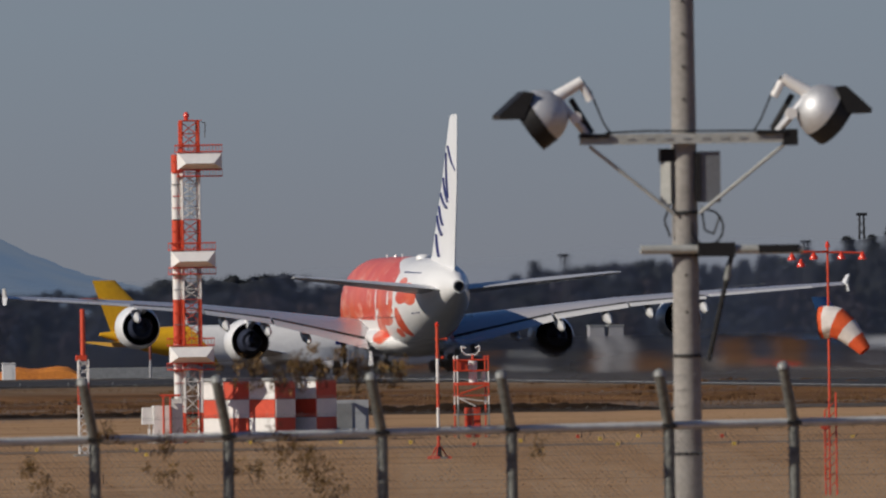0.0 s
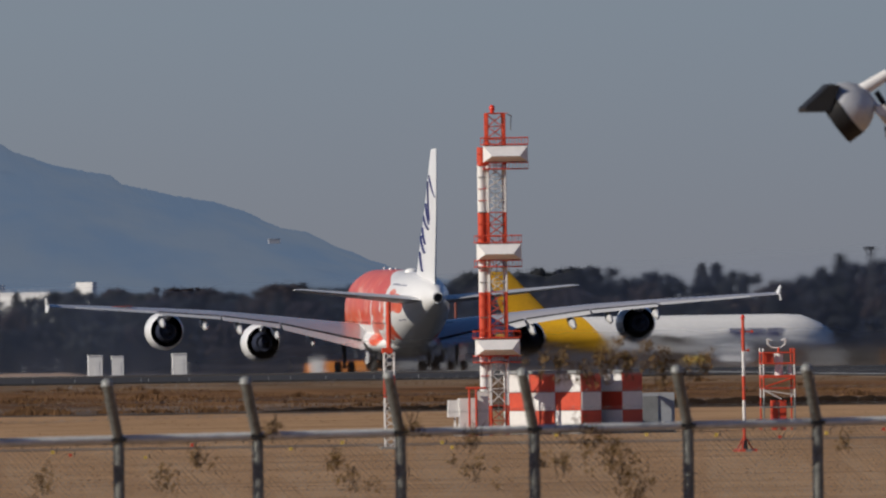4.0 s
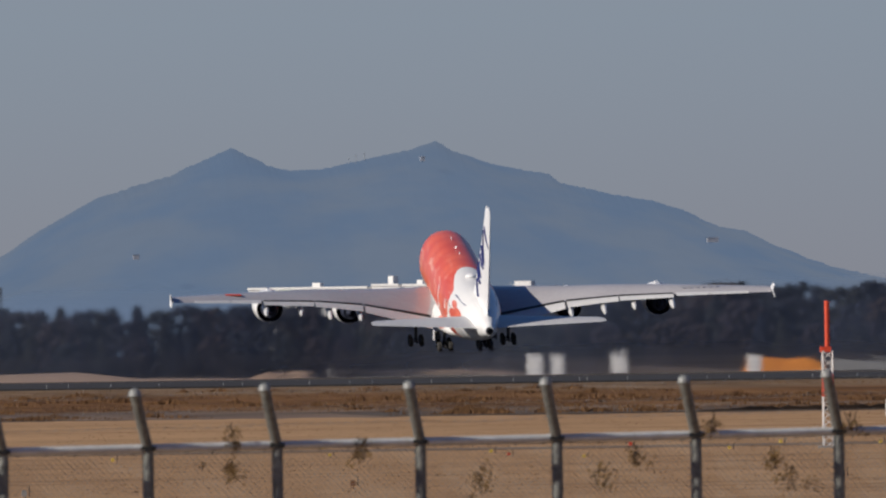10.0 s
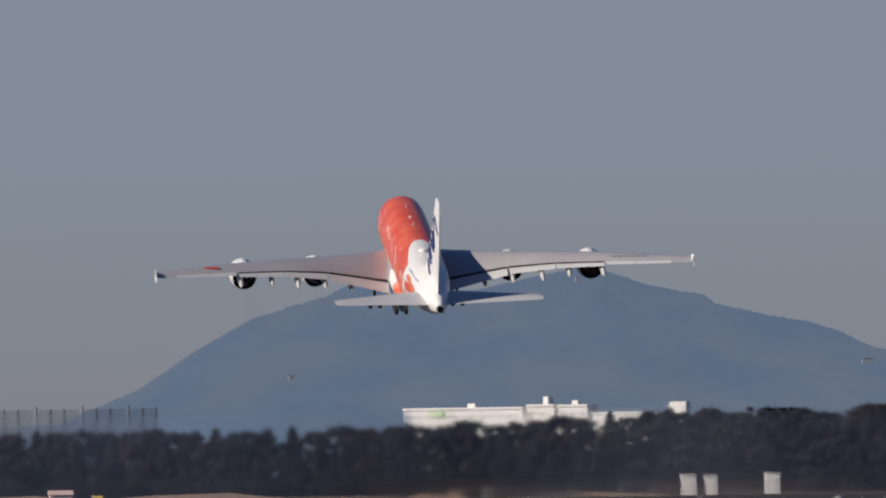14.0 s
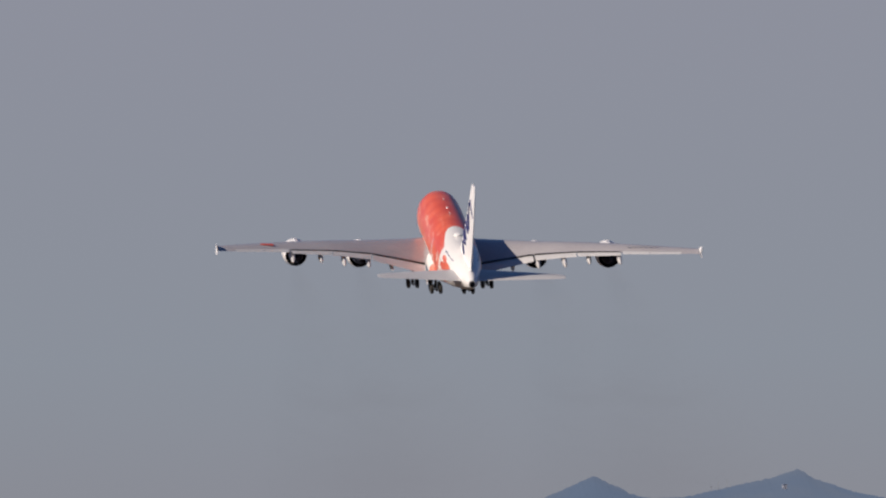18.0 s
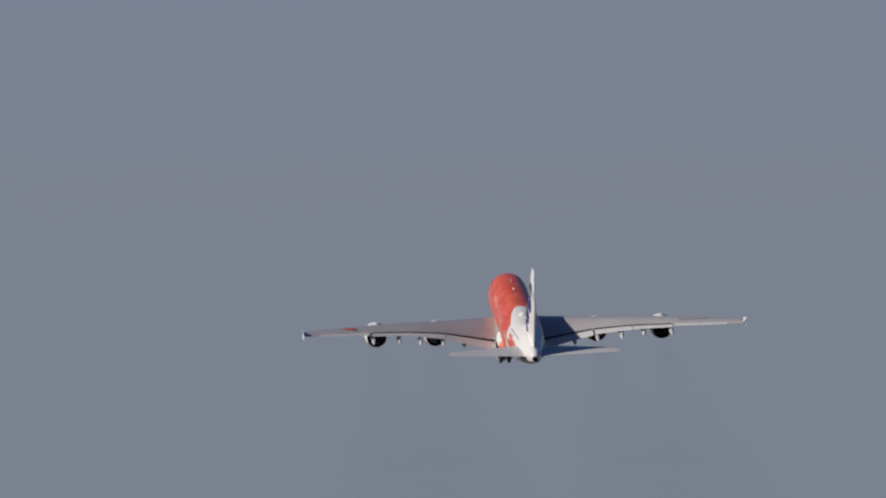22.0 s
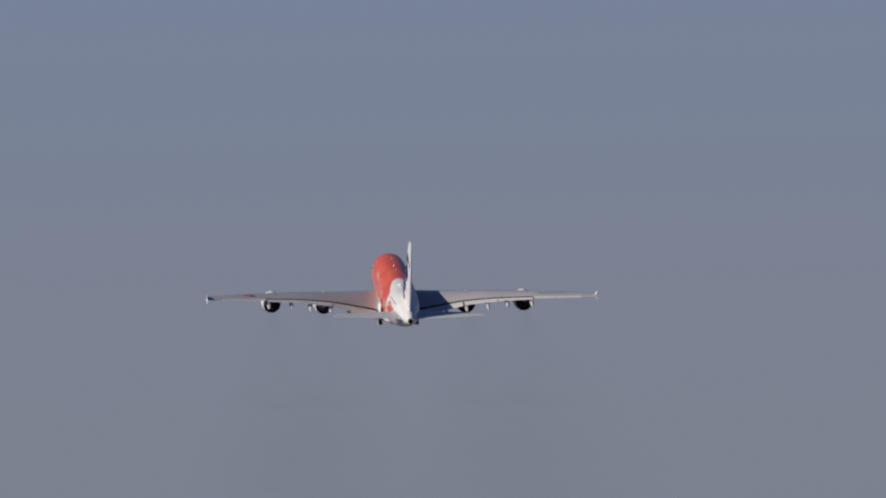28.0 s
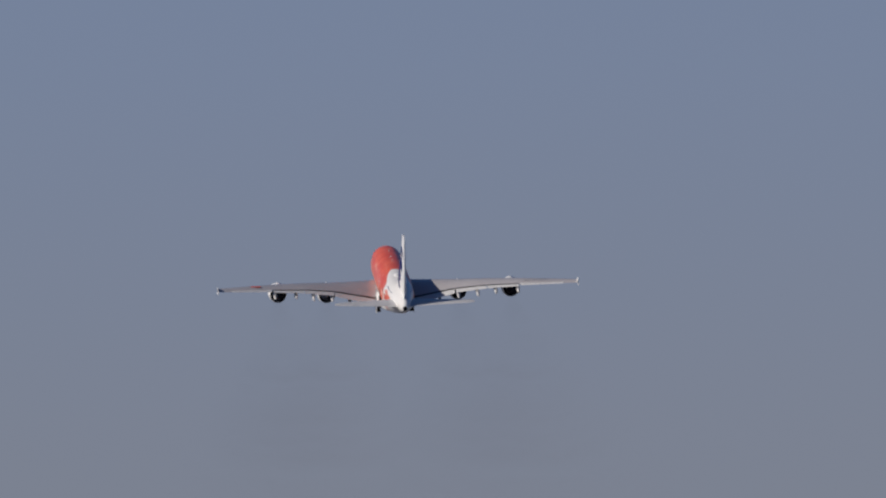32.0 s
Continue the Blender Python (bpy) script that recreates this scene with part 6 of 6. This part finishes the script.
def orange_heap():
    t = thing("covered_heap", (303.5, 2690, level(2690)), "long low heap under an orange tarpaulin", "heap")
    s = Shape()
    for k in range(9):
        x = -5.5 + k * 1.42
        h = 2.35 * (0.92 + 0.08 * math.sin(k * 1.3)) * (0.65 if k in (0, 8) else 1)
        rg = [(x, -3.5, 0), (x, -3.0, h * 0.7), (x, -1.2, h), (x, 1.2, h), (x, 3.0, h * 0.7), (x, 3.5, 0)]
        if k == 0:
            rows = []
        rows.append(rg)
    s.loft(rows)
    part("tarpaulin", s, ORANGE, t, smooth=True)
    part("barrier", Shape().box((14.5, -2, 1.0), (15, 0.4, 2.0)), GREYBOX, t)


orange_heap()


# white and red dulled in the paint to look veiled by haze
HAZEWHITE = mat("haze_dulled_white", (0.34, 0.34, 0.36), (0.28, 0.28, 0.3), 0.4, 0.7)
HAZERED = mat("haze_dulled_red", (0.24, 0.07, 0.05), (0.18, 0.05, 0.04), 0.4, 0.7)


def container(x, y, m, w=6.0, h=2.6):
    t = thing("cargo_container", (x, y, level(y)), "steel cargo container standing on the far apron", "container", "containers on the far apron")
    part("box", Shape().box((0, 0, h / 2), (w, 2.4, h)), m, t)
    for k in range(int(w / 0.6)):
        part("rib", Shape().box((-w / 2 + 0.3 + k * 0.6, -1.23, h / 2), (0.16, 0.06, h * 0.9)), m, t)
    part("top_rail", Shape().box((0, -1.23, h - 0.08), (w, 0.08, 0.16)), m, t)
    return t


for _k, _m in enumerate((RUST, RUST, RUST, GREYBOX, DARKBOX, RUST, RUST, DARKBOX, GREYBOX, RUST)):
    container(384 + _k * 6.6, 2905 + (_k % 3) * 4, _m)
for _x, _m in ((436.2, RUST), (444.8, RUST)):
    for _z in (0, 2.6):
        _c = container(_x, 2898, _m, 4.4)
        _c.location.z += _z
container(441.0, 2896, HAZERED, 3.0, 2.2)
for _x in (415.0, 418.0):
    _s = thing("apron_shed", (_x, 2896, level(2896)), "tall pale equipment shed standing on the far apron", "shed", "sheds on the far apron")
    part("wall", Shape().box((0, 0, 3.8), (2.3, 3.0, 7.6)), HAZEWHITE, _s)
    part("roof", Shape().box((0, 0, 7.7), (2.5, 3.2, 0.25)), GREYBOX, _s)
    part("door", Shape().box((0.2, -1.53, 1.3), (1.1, 0.06, 2.6)), GREYBOX, _s)
container(304.0, 1978, RED, 2.0, 0.9)
banded_mast("far_mast", (319.0, 2681, level(2681)), "distant red and white banded mast beyond the runway", ((0.0, 3.0, HAZEWHITE), (3.0, 5.2, HAZERED), (5.2, 7.4, HAZEWHITE), (7.4, 10.4, HAZERED)), 0.2)
# flat dark strips stand in for the shade line where the mown field ends
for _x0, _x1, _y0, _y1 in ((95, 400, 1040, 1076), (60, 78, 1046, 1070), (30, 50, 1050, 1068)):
    strip("ditch", _x0, _x1, _y0, _y1, DARKBAND, "dark strip painted for the shade along the edge of the mown field", 0.02, category="ditch")


def service_car(at, rz, m, label):
    t = thing("service_car", at, label, "car", rz=rz)
    part("body", Shape().loft([[(x, y, z) for x, z in ((-0.85, 0.35), (0.85, 0.35), (0.85, 0.95), (-0.85, 0.95))] for y in (-2.1, 2.1)]), m, t)
    part("cabin", Shape().box((0, -0.2, 1.25), (1.6, 2.6, 0.65), 0, 0.86), m, t)
    part("window", Shape().box((0, -0.2, 1.28), (1.64, 2.1, 0.36), 0, 0.9), GLASS, t)
    w = Shape().turned([(-0.1, 0.12), (-0.1, 0.33), (0.1, 0.33), (0.1, 0.12)], axis="X", n=14).mesh("wheel", RUBBER)
    for x in (-0.8, 0.8):
        for y in (-1.35, 1.35):
            part("wheel", w, RUBBER, t, at=pose(x, y, 0.33))


service_car((300.5, 2279, level(2279)), 8, SIGNY, "yellow airport service car on the far apron")
_h = thing("airfield_hut", (196.0, 2994, level(2994)), "small pale pink hut at the far edge of the airfield", "hut")
HUT = mat("pale_pink_render", (0.62, 0.46, 0.42), (0.5, 0.36, 0.33), 0.5, 0.8)
part("wall", Shape().box((0, 0, 0.9), (3.6, 3, 1.8)), HUT, _h)
part("roof", Shape().loft([[(x, -1.8, 1.8), (x, 0, 2.5), (x, 1.8, 1.8)] for x in (-2.0, 2.0)]), HUT, _h)
part("door", Shape().box((0.5, -1.52, 0.7), (0.8, 0.06, 1.4)), GREYBOX, _h)
service_car((201.6, 2990, -4.6), 6, SIGNY, "yellow airport service car near the woods")


def marker(x, y, m, h=0.5):
    t = thing("edge_marker", (x, y, level(y)), "small coloured marker box standing in the dry grass", "marker", "markers on the field")
    part("body", Shape().box((0, 0, h / 2), (max(0.12, h * 0.8), 0.2, h), 0, 0.9), m, t)
    part("stake", Shape().tube((0.17, 0, 0), (0.17, 0, h * 1.7), 0.015), DARK, t)


_r = random.Random(2)
for _i in range(14):
    _y = _r.uniform(720, 800)
    _a = radians(_r.uniform(4.2, 9.2))
    marker(_y * math.tan(_a), _y, _r.choice((SIGNY, SIGNY, SIGNY, RED)), _r.uniform(0.10, 0.15))
for _x, _y, _m in ((106.2, 798, SIGNY), (111.0, 798, SIGNY), (116.2, 817, RED), (114.9, 801, SIGNY), (118.6, 815, SIGNY), (114.6, 760, SIGNY), (101.1, 813, SIGNY), (91.8, 777, SIGNY), (88.6, 786, SIGNY), (121.0, 806, RED), (104.2, 806, SIGNY)):
    marker(_x, _y, _m, 0.16)
for _az, _y, _m in ((5.115, 618, RUST), (6.62, 628, BLACK), (4.105, 600, CONCRETE)):
    marker(_y * math.tan(radians(_az)), _y, _m, 0.2)


PALEGRASS = mat("pale_dry_grass", (0.304, 0.196, 0.116), (0.208, 0.132, 0.080), 0.06, 0.95)
BROWNTUFT = mat("brown_tuft", (0.17, 0.085, 0.032), (0.10, 0.05, 0.02), 0.3, 0.95)


def far_bank():
    """A low bank of pale dry grass before the woods."""
    s = Shape()
    rows = []
    for k in range(14):
        x = 120 + k * 10.6
        h = 1.3 + 1.3 * max(0, noise.noise(Vector((k * 0.35, 0, 0))) + 0.25)
        h *= min(1.0, 0.25 * min(k, 13 - k)) * (0.7 + 0.3 * math.sin(k * 2.1))
        rows.append([(x, 3000, -4.7), (x, 3030, -4.6 + h), (x, 3060, -4.6 + h * 0.9), (x, 3080, -4.7)])
    s.loft(rows)
    for x0, x1, top in ((256.5, 267.5, 1.2), (284, 303, 0.75)):
        rows = []
        for k in range(12):
            u = k / 11
            h = top * min(1.0, 5 * u, 5 * (1 - u)) * (0.8 + 0.25 * noise.noise(Vector((k * 0.7, x0, 0)))) + 0.02
            rows.append([(x0 + (x1 - x0) * u, 3040, -4.7), (x0 + (x1 - x0) * u, 3048, -4.6 + h * 0.8), (x0 + (x1 - x0) * u, 3056, -4.6 + h), (x0 + (x1 - x0) * u, 3070, -4.7)])
        s.loft(rows)
    solo("grass_bank", s, PALEGRASS, "low bank of pale dry grass before the woods", "bank", kind="structure", smooth=True)


def grass():
    """Tufts of tall dry grass in the strip before the taxiway, and thin stubble nearer."""
    rnd = random.Random(21)
    for name, label, y0, y1, n, h, az0, az1 in (("tall_grass", "tall brown winter grass along the taxiway", 1050, 1450, 18000, 0.075, 3.6, 9.4), ("stubble_grass", "short pale stubble on the mown field", 540, 1000, 2500, 0.05, 4.2, 9.4)):
        s = Shape()
        for _ in range(n):
            y = y0 + (y1 - y0) * rnd.random() ** 1.3
            x = y * math.tan(radians(rnd.uniform(az0, az1)))
            if y0 > 1000 and noise.noise(Vector((x * 0.03, y * 0.01, 0))) < -0.18:
                continue
            z = level(y)
            for _k in range(3):
                a = rnd.uniform(0, 6.28)
                hh = h * rnd.uniform(0.5, 1.2)
                wd = hh * rnd.uniform(0.25, 0.5)
                ox, oy = rnd.uniform(-0.5, 0.5), rnd.uniform(-0.5, 0.5)
                dx, dy = math.cos(a) * wd, math.sin(a) * wd
                lx, ly = rnd.uniform(-0.3, 0.3) * hh, rnd.uniform(-0.3, 0.3) * hh
                s.add([(x + ox - dx, y + oy - dy, z), (x + ox + dx, y + oy + dy, z), (x + ox + dx * 0.5 + lx, y + oy + dy * 0.5 + ly, z + hh), (x + ox - dx * 0.6 + lx, y + oy - dy * 0.6 + ly, z + hh * 0.8)], [(0, 1, 2, 3)])
        solo(name, s, DRY, label, "grass", kind="stuff")


def tufts():
    """Clumps of tall brown grass, thickest along the near edge of the strip."""
    rnd = random.Random(44)
    s = Shape()
    for i in range(330):
        y = 1046 + 390 * rnd.random() ** 2.2
        x = y * math.tan(radians(rnd.uniform(3.9, 9.3)))
        if noise.noise(Vector((x * 0.05, y * 0.006, 7))) < -0.12:
            continue
        wide, tall = rnd.uniform(0.5, 2.0), rnd.uniform(0.15, 0.42)
        for k in range(70):
            ox, oy = rnd.gauss(0, 0.45) * wide, rnd.gauss(0, 0.5)
            hh = tall * rnd.uniform(0.5, 1.1) * max(0.25, 1 - abs(ox) / (wide * 1.2))
            a, wd = rnd.uniform(0, 6.28), rnd.uniform(0.03, 0.08)
            dx, dy, lx = math.cos(a) * wd, math.sin(a) * wd, rnd.uniform(-0.3, 0.3) * hh
            z = level(y) - 0.05
            s.add([(x + ox - dx, y + oy - dy, z), (x + ox + dx, y + oy + dy, z), (x + ox + dx * 0.3 + lx, y + oy, z + hh + 0.05), (x + ox - dx * 0.3 + lx, y + oy, z + hh + 0.05)], [(0, 1, 2, 3)])
    solo("grass_tufts", s, BROWNTUFT, "clumps of tall reddish-brown winter grass along the strip", "grass", kind="stuff")


# near-black base colour carries the shade on the bank's near face
SHADESOIL = mat("shade_black_soil", (0.012, 0.008, 0.006), (0.03, 0.019, 0.012), 0.4, 0.95, 0, 0.05, spec=0.05)


def field_edge():
    """The low worn bank of bare soil where the mown field ends, its shade put into the colour."""
    rnd = random.Random(17)
    s = Shape()
    rows = []
    for k in range(240):
        u = k / 239
        x = 111.0 + 46.0 * u
        h = (float(np.interp(x, (111, 114, 128, 134, 150, 157), (0.1, 0.26, 0.28, 0.5, 0.5, 0.3))) * (1 + 0.25 * noise.noise(Vector((x * 0.35, 2, 0)))) + 0.13 * noise.noise(Vector((x * 1.6, 5, 0))) + 0.07 * noise.noise(Vector((x * 5.0, 8, 0)))) * min(1, 8 * u, 5 * (1 - u))
        h = max(0.02, h)
        y = 1044 + 2.5 * noise.noise(Vector((x * 0.2, 9, 0)))
        z = level(y) - 0.05
        rows.append([(x, y - 1.4, z), (x, y - 0.5, z + h * 0.55), (x, y, z + h), (x, y + 1.6, z + h * 0.9), (x, y + 6, z)])
    s.loft(rows)
    solo("soil_bank", s, SHADESOIL, "low worn bank of bare soil, coloured dark for its shade, at the edge of the mown field", "bank", kind="structure", smooth=True)


def edge_light(x, y):
    t = thing("edge_light", (x, y, level(y) + 0.14), "small white edge light along the taxiway", "edge light", "lights along the taxiway")
    part("stem", Shape().tube((0, 0, 0), (0, 0, 0.16), 0.03, None, 8), STEEL, t)
    part("lens", Shape().turned([(0.16, 0.05), (0.21, 0.06), (0.26, 0.03)], axis="Z", n=10), GREYBOX, t, "pale lens", smooth=True)


_r = random.Random(31)
for _i in range(30):
    edge_light(98 + _i * 3.5 + _r.uniform(-1.6, 1.6), 1493)
far_bank()
field_edge()
grass()
tufts()


# ---- what moves ----
PLANE_ROWS = (
    (0, 231.85, 1742.15, -0.12, 0, -0.15, -0.6), (0.5, 231.98, 1773.73, -0.23, 0, -0.15, -0.6),
    (1, 232.11, 1805.86, -0.36, 0, -0.15, -0.59), (1.5, 232.23, 1838.49, -0.48, -0.01, -0.15, -0.59),
    (2, 232.36, 1871.59, -0.6, 0, -0.15, -0.59), (2.5, 232.49, 1905.14, -0.74, 0, -0.15, -0.59),
    (3, 232.62, 1939.1, -0.87, 0, -0.15, -0.58), (3.5, 232.74, 1973.45, -0.96, 0.1, -0.15, -0.58),
    (4, 232.87, 2008.15, -1.05, 0.3, -0.15, -0.58), (4.5, 233, 2043.18, -1.13, 0.6, -0.15, -0.57),
    (5, 233.07, 2078.51, -1.11, 1.74, -0.15, -0.57), (5.5, 233.13, 2114.12, -1.14, 2.74, -0.15, -0.57),
    (6, 233.2, 2149.99, -1.15, 3.42, -0.15, -0.56), (6.5, 233.27, 2186.08, -1.18, 4.15, -0.15, -0.56),
    (7, 233.33, 2222.39, -1.21, 4.98, -0.15, -0.56), (7.5, 233.4, 2258.87, -1.23, 5.72, -0.15, -0.56),
    (8, 233.47, 2295.53, -1.25, 6.37, -0.15, -0.55), (8.5, 233.53, 2332.33, -0.75, 7.16, -0.14, -0.55),
    (9, 233.6, 2369.26, -0.3, 8.02, -0.18, -0.46), (9.5, 233.55, 2406.31, 0.62, 8.98, -0.22, -0.37),
    (10, 233.5, 2443.44, 1.96, 9.88, -0.26, -0.29), (10.5, 233.45, 2480.66, 3.33, 10.57, -0.32, -0.2),
    (11, 233.4, 2517.94, 5.14, 11.19, -0.38, -0.11), (11.5, 233.35, 2555.27, 7.47, 11.81, -0.5, -0.02),
    (12, 233.3, 2592.64, 10.3, 12.34, -0.64, 0.06), (12.5, 233.12, 2630.03, 13.49, 12.72, -0.71, 0.15),
    (13, 232.93, 2667.44, 16.97, 13.06, -0.77, 0.24), (13.5, 232.75, 2704.86, 20.99, 13.39, -0.89, 0.28),
    (14, 232.57, 2742.27, 25.37, 13.52, -1.01, 0.31), (14.5, 232.38, 2779.68, 30.04, 13.48, -1.16, 0.35),
    (15, 232.2, 2817.06, 34.65, 13.43, -1.49, 0.38), (15.5, 231.82, 2854.42, 39.66, 13.43, -1.95, 0.42),
    (16, 231.45, 2891.76, 44.66, 13.37, -2.13, 0.46), (16.5, 231.07, 2929.06, 49.74, 13.12, -0.66, 0.49),
    (17, 230.7, 2966.32, 54.81, 12.82, 0.03, 0.53), (17.5, 230.32, 3003.55, 59.83, 12.79, 0.64, 0.56),
    (18, 229.95, 3040.74, 64.86, 12.9, 1.07, 0.6), (18.5, 229.56, 3077.9, 69.59, 12.99, 1.13, 0.6),
    (19, 229.17, 3115.01, 74.69, 13.07, 0.8, 0.6), (19.5, 228.78, 3152.09, 79.79, 13.12, 0.31, 0.6),
    (20, 228.39, 3189.13, 84.89, 13.12, -0.11, 0.6), (20.5, 227.99, 3226.15, 89.99, 13.16, -0.43, 0.6),
    (21, 227.6, 3263.14, 95.09, 13.31, -0.7, 0.6), (21.5, 227.21, 3300.11, 100.19, 13.5, -0.93, 0.6),
    (22, 226.82, 3337.07, 105.29, 13.63, -1.13, 0.61), (22.5, 226.43, 3374.03, 110.39, 13.49, -1.27, 0.61),
    (23, 226.04, 3410.99, 115.49, 12.94, -1.23, 0.61), (23.5, 225.65, 3447.96, 120.59, 12.27, -0.99, 0.61),
    (24, 225.26, 3484.96, 125.69, 11.79, -0.64, 0.61), (24.5, 224.87, 3521.99, 130.79, 11.5, -0.29, 0.61),
    (25, 224.47, 3559.07, 135.89, 11.5, -0.01, 0.61), (25.5, 224.08, 3596.21, 140.99, 11.92, 0.03, 0.61),
    (26, 223.69, 3633.43, 146.09, 12.11, 0.51, 0.61), (26.5, 223.3, 3670.74, 151.19, 12.31, 0.36, 0.61),
    (27, 222.91, 3708.15, 156.29, 12.54, 0.15, 0.61), (27.5, 222.52, 3745.69, 161.39, 12.74, 0.05, 0.61),
    (28, 222.13, 3783.37, 166.49, 12.83, 0.1, 0.61), (28.5, 221.74, 3821.22, 171.59, 12.86, 0.2, 0.61),
    (29, 221.35, 3859.24, 176.69, 12.89, 0.25, 0.62), (29.5, 220.96, 3897.47, 181.79, 12.94, 0.15, 0.62),
    (30, 220.56, 3935.92, 186.89, 12.99, -0.08, 0.62), (30.5, 220.17, 3974.63, 191.99, 13.04, -0.35, 0.62),
    (31, 219.78, 4013.6, 197.09, 13.09, -0.61, 0.62), (31.5, 219.39, 4052.87, 202.19, 13.16, -0.83, 0.62),
    (32, 219, 4092.47, 207.29, 13.24, -0.96, 0.62),
)


def motions():
    # x, y, z of the point under the main gear; pitch, bank and heading in degrees
    walk(AIRLINER, [(t, pose(x, y, z, 0, 0, hd) @ pose(0, 0, 0, pi, 0, 0) @ pose(0, 0, 0, 0, ba, 0)) for t, x, y, z, pi, ba, hd in PLANE_ROWS])
    # the trails lie along the line of flight behind the engines
    rows = []
    for i, (t, x, y, z, pi, ba, hd) in enumerate(PLANE_ROWS):
        p, q = PLANE_ROWS[max(0, i - 1)], PLANE_ROWS[min(len(PLANE_ROWS) - 1, i + 1)]
        drift = float(np.interp(t, (0, 12, 19, 32), (0, 0, -2.6, -3.0)))
        rows.append((t, pose(x, y, z, math.degrees(math.atan2(q[3] - p[3], q[2] - p[2])), 0, hd), drift))
    for ob, ex, ey, ez in TRAILS:
        walk(ob, [(t, m @ pose(ex, ey, ez, 0, 0, dr)) for t, m, dr in rows])
    # the blast stays on the way that the airliner has come
    ys, xs = ([r[k] for r in PLANE_ROWS] for k in (2, 1))
    for ob, d in BLASTS:
        rows = []
        for t, x, y, z, pi, ba, hd in PLANE_ROWS[::2]:
            back = y - d
            rows.append((t, pose(float(np.interp(back, ys, xs)), back, level(back) + 0.12)))
        walk(ob, rows)
    # the wings bend up as they take the load
    for w in [c for c in AIRLINER.children if c.name.startswith("wing") and not c.name.startswith("wing_gear")]:
        sd = 1 if w.location.x > 0 else -1
        base = w.location.copy()
        walk(w, [(t, pose(*base, 0, -sd * up, 0)) for t, up in ((0.0, 0.0), (5.0, 0.1), (7.0, 0.5), (9.5, 1.35), (32.0, 1.35))])
    # landing gear: the legs stretch as the load comes off, later they fold away
    for g in GEARS:
        x, y, z = g.location
        sd = 1 if x > 0 else -1
        if g.name.startswith("wing_gear"):
            rows = ((0, 0, 0, 0), (3.0, 0, 0, -0.1), (8.0, 0, 0, -0.6), (18.8, 0, 0, -0.6), (20.2, 0, 25 * sd, 0), (21.6, 0, 60 * sd, -0.2), (22.6, 0, 82 * sd, -0.4), (32, 0, 82 * sd, -0.4))
        elif g.name.startswith("body_gear"):
            rows = ((0, 0, 0, 0), (3.0, 0, 0, -0.1), (8.0, 0, 0, -0.6), (20.2, 0, 0, -0.6), (21.6, -15, 0, 0.1), (23.0, -40, 0, 0.5), (24.4, -72, 0, 1.0), (25.5, -84, 0, 1.5), (32, -84, 0, 1.5))
        else:
            rows = ((0, 0, 0, 0), (19.0, 0, 0, 0), (20.6, 45, 0, 0.4), (22.0, 86, 0, 1.0), (32, 86, 0, 1.0))
        walk(g, [(t, pose(x, y, z + up, rx, ry)) for t, rx, ry, up in rows])
    walk(FREIGHTER, [(t, pose(359.6 + 3.4 * t, 2862 - 0.42 * t, -4.6, 0, 0, -83)) for t in (0.0, 8.0, 16.0, 24.0, 32.0)])


motions()
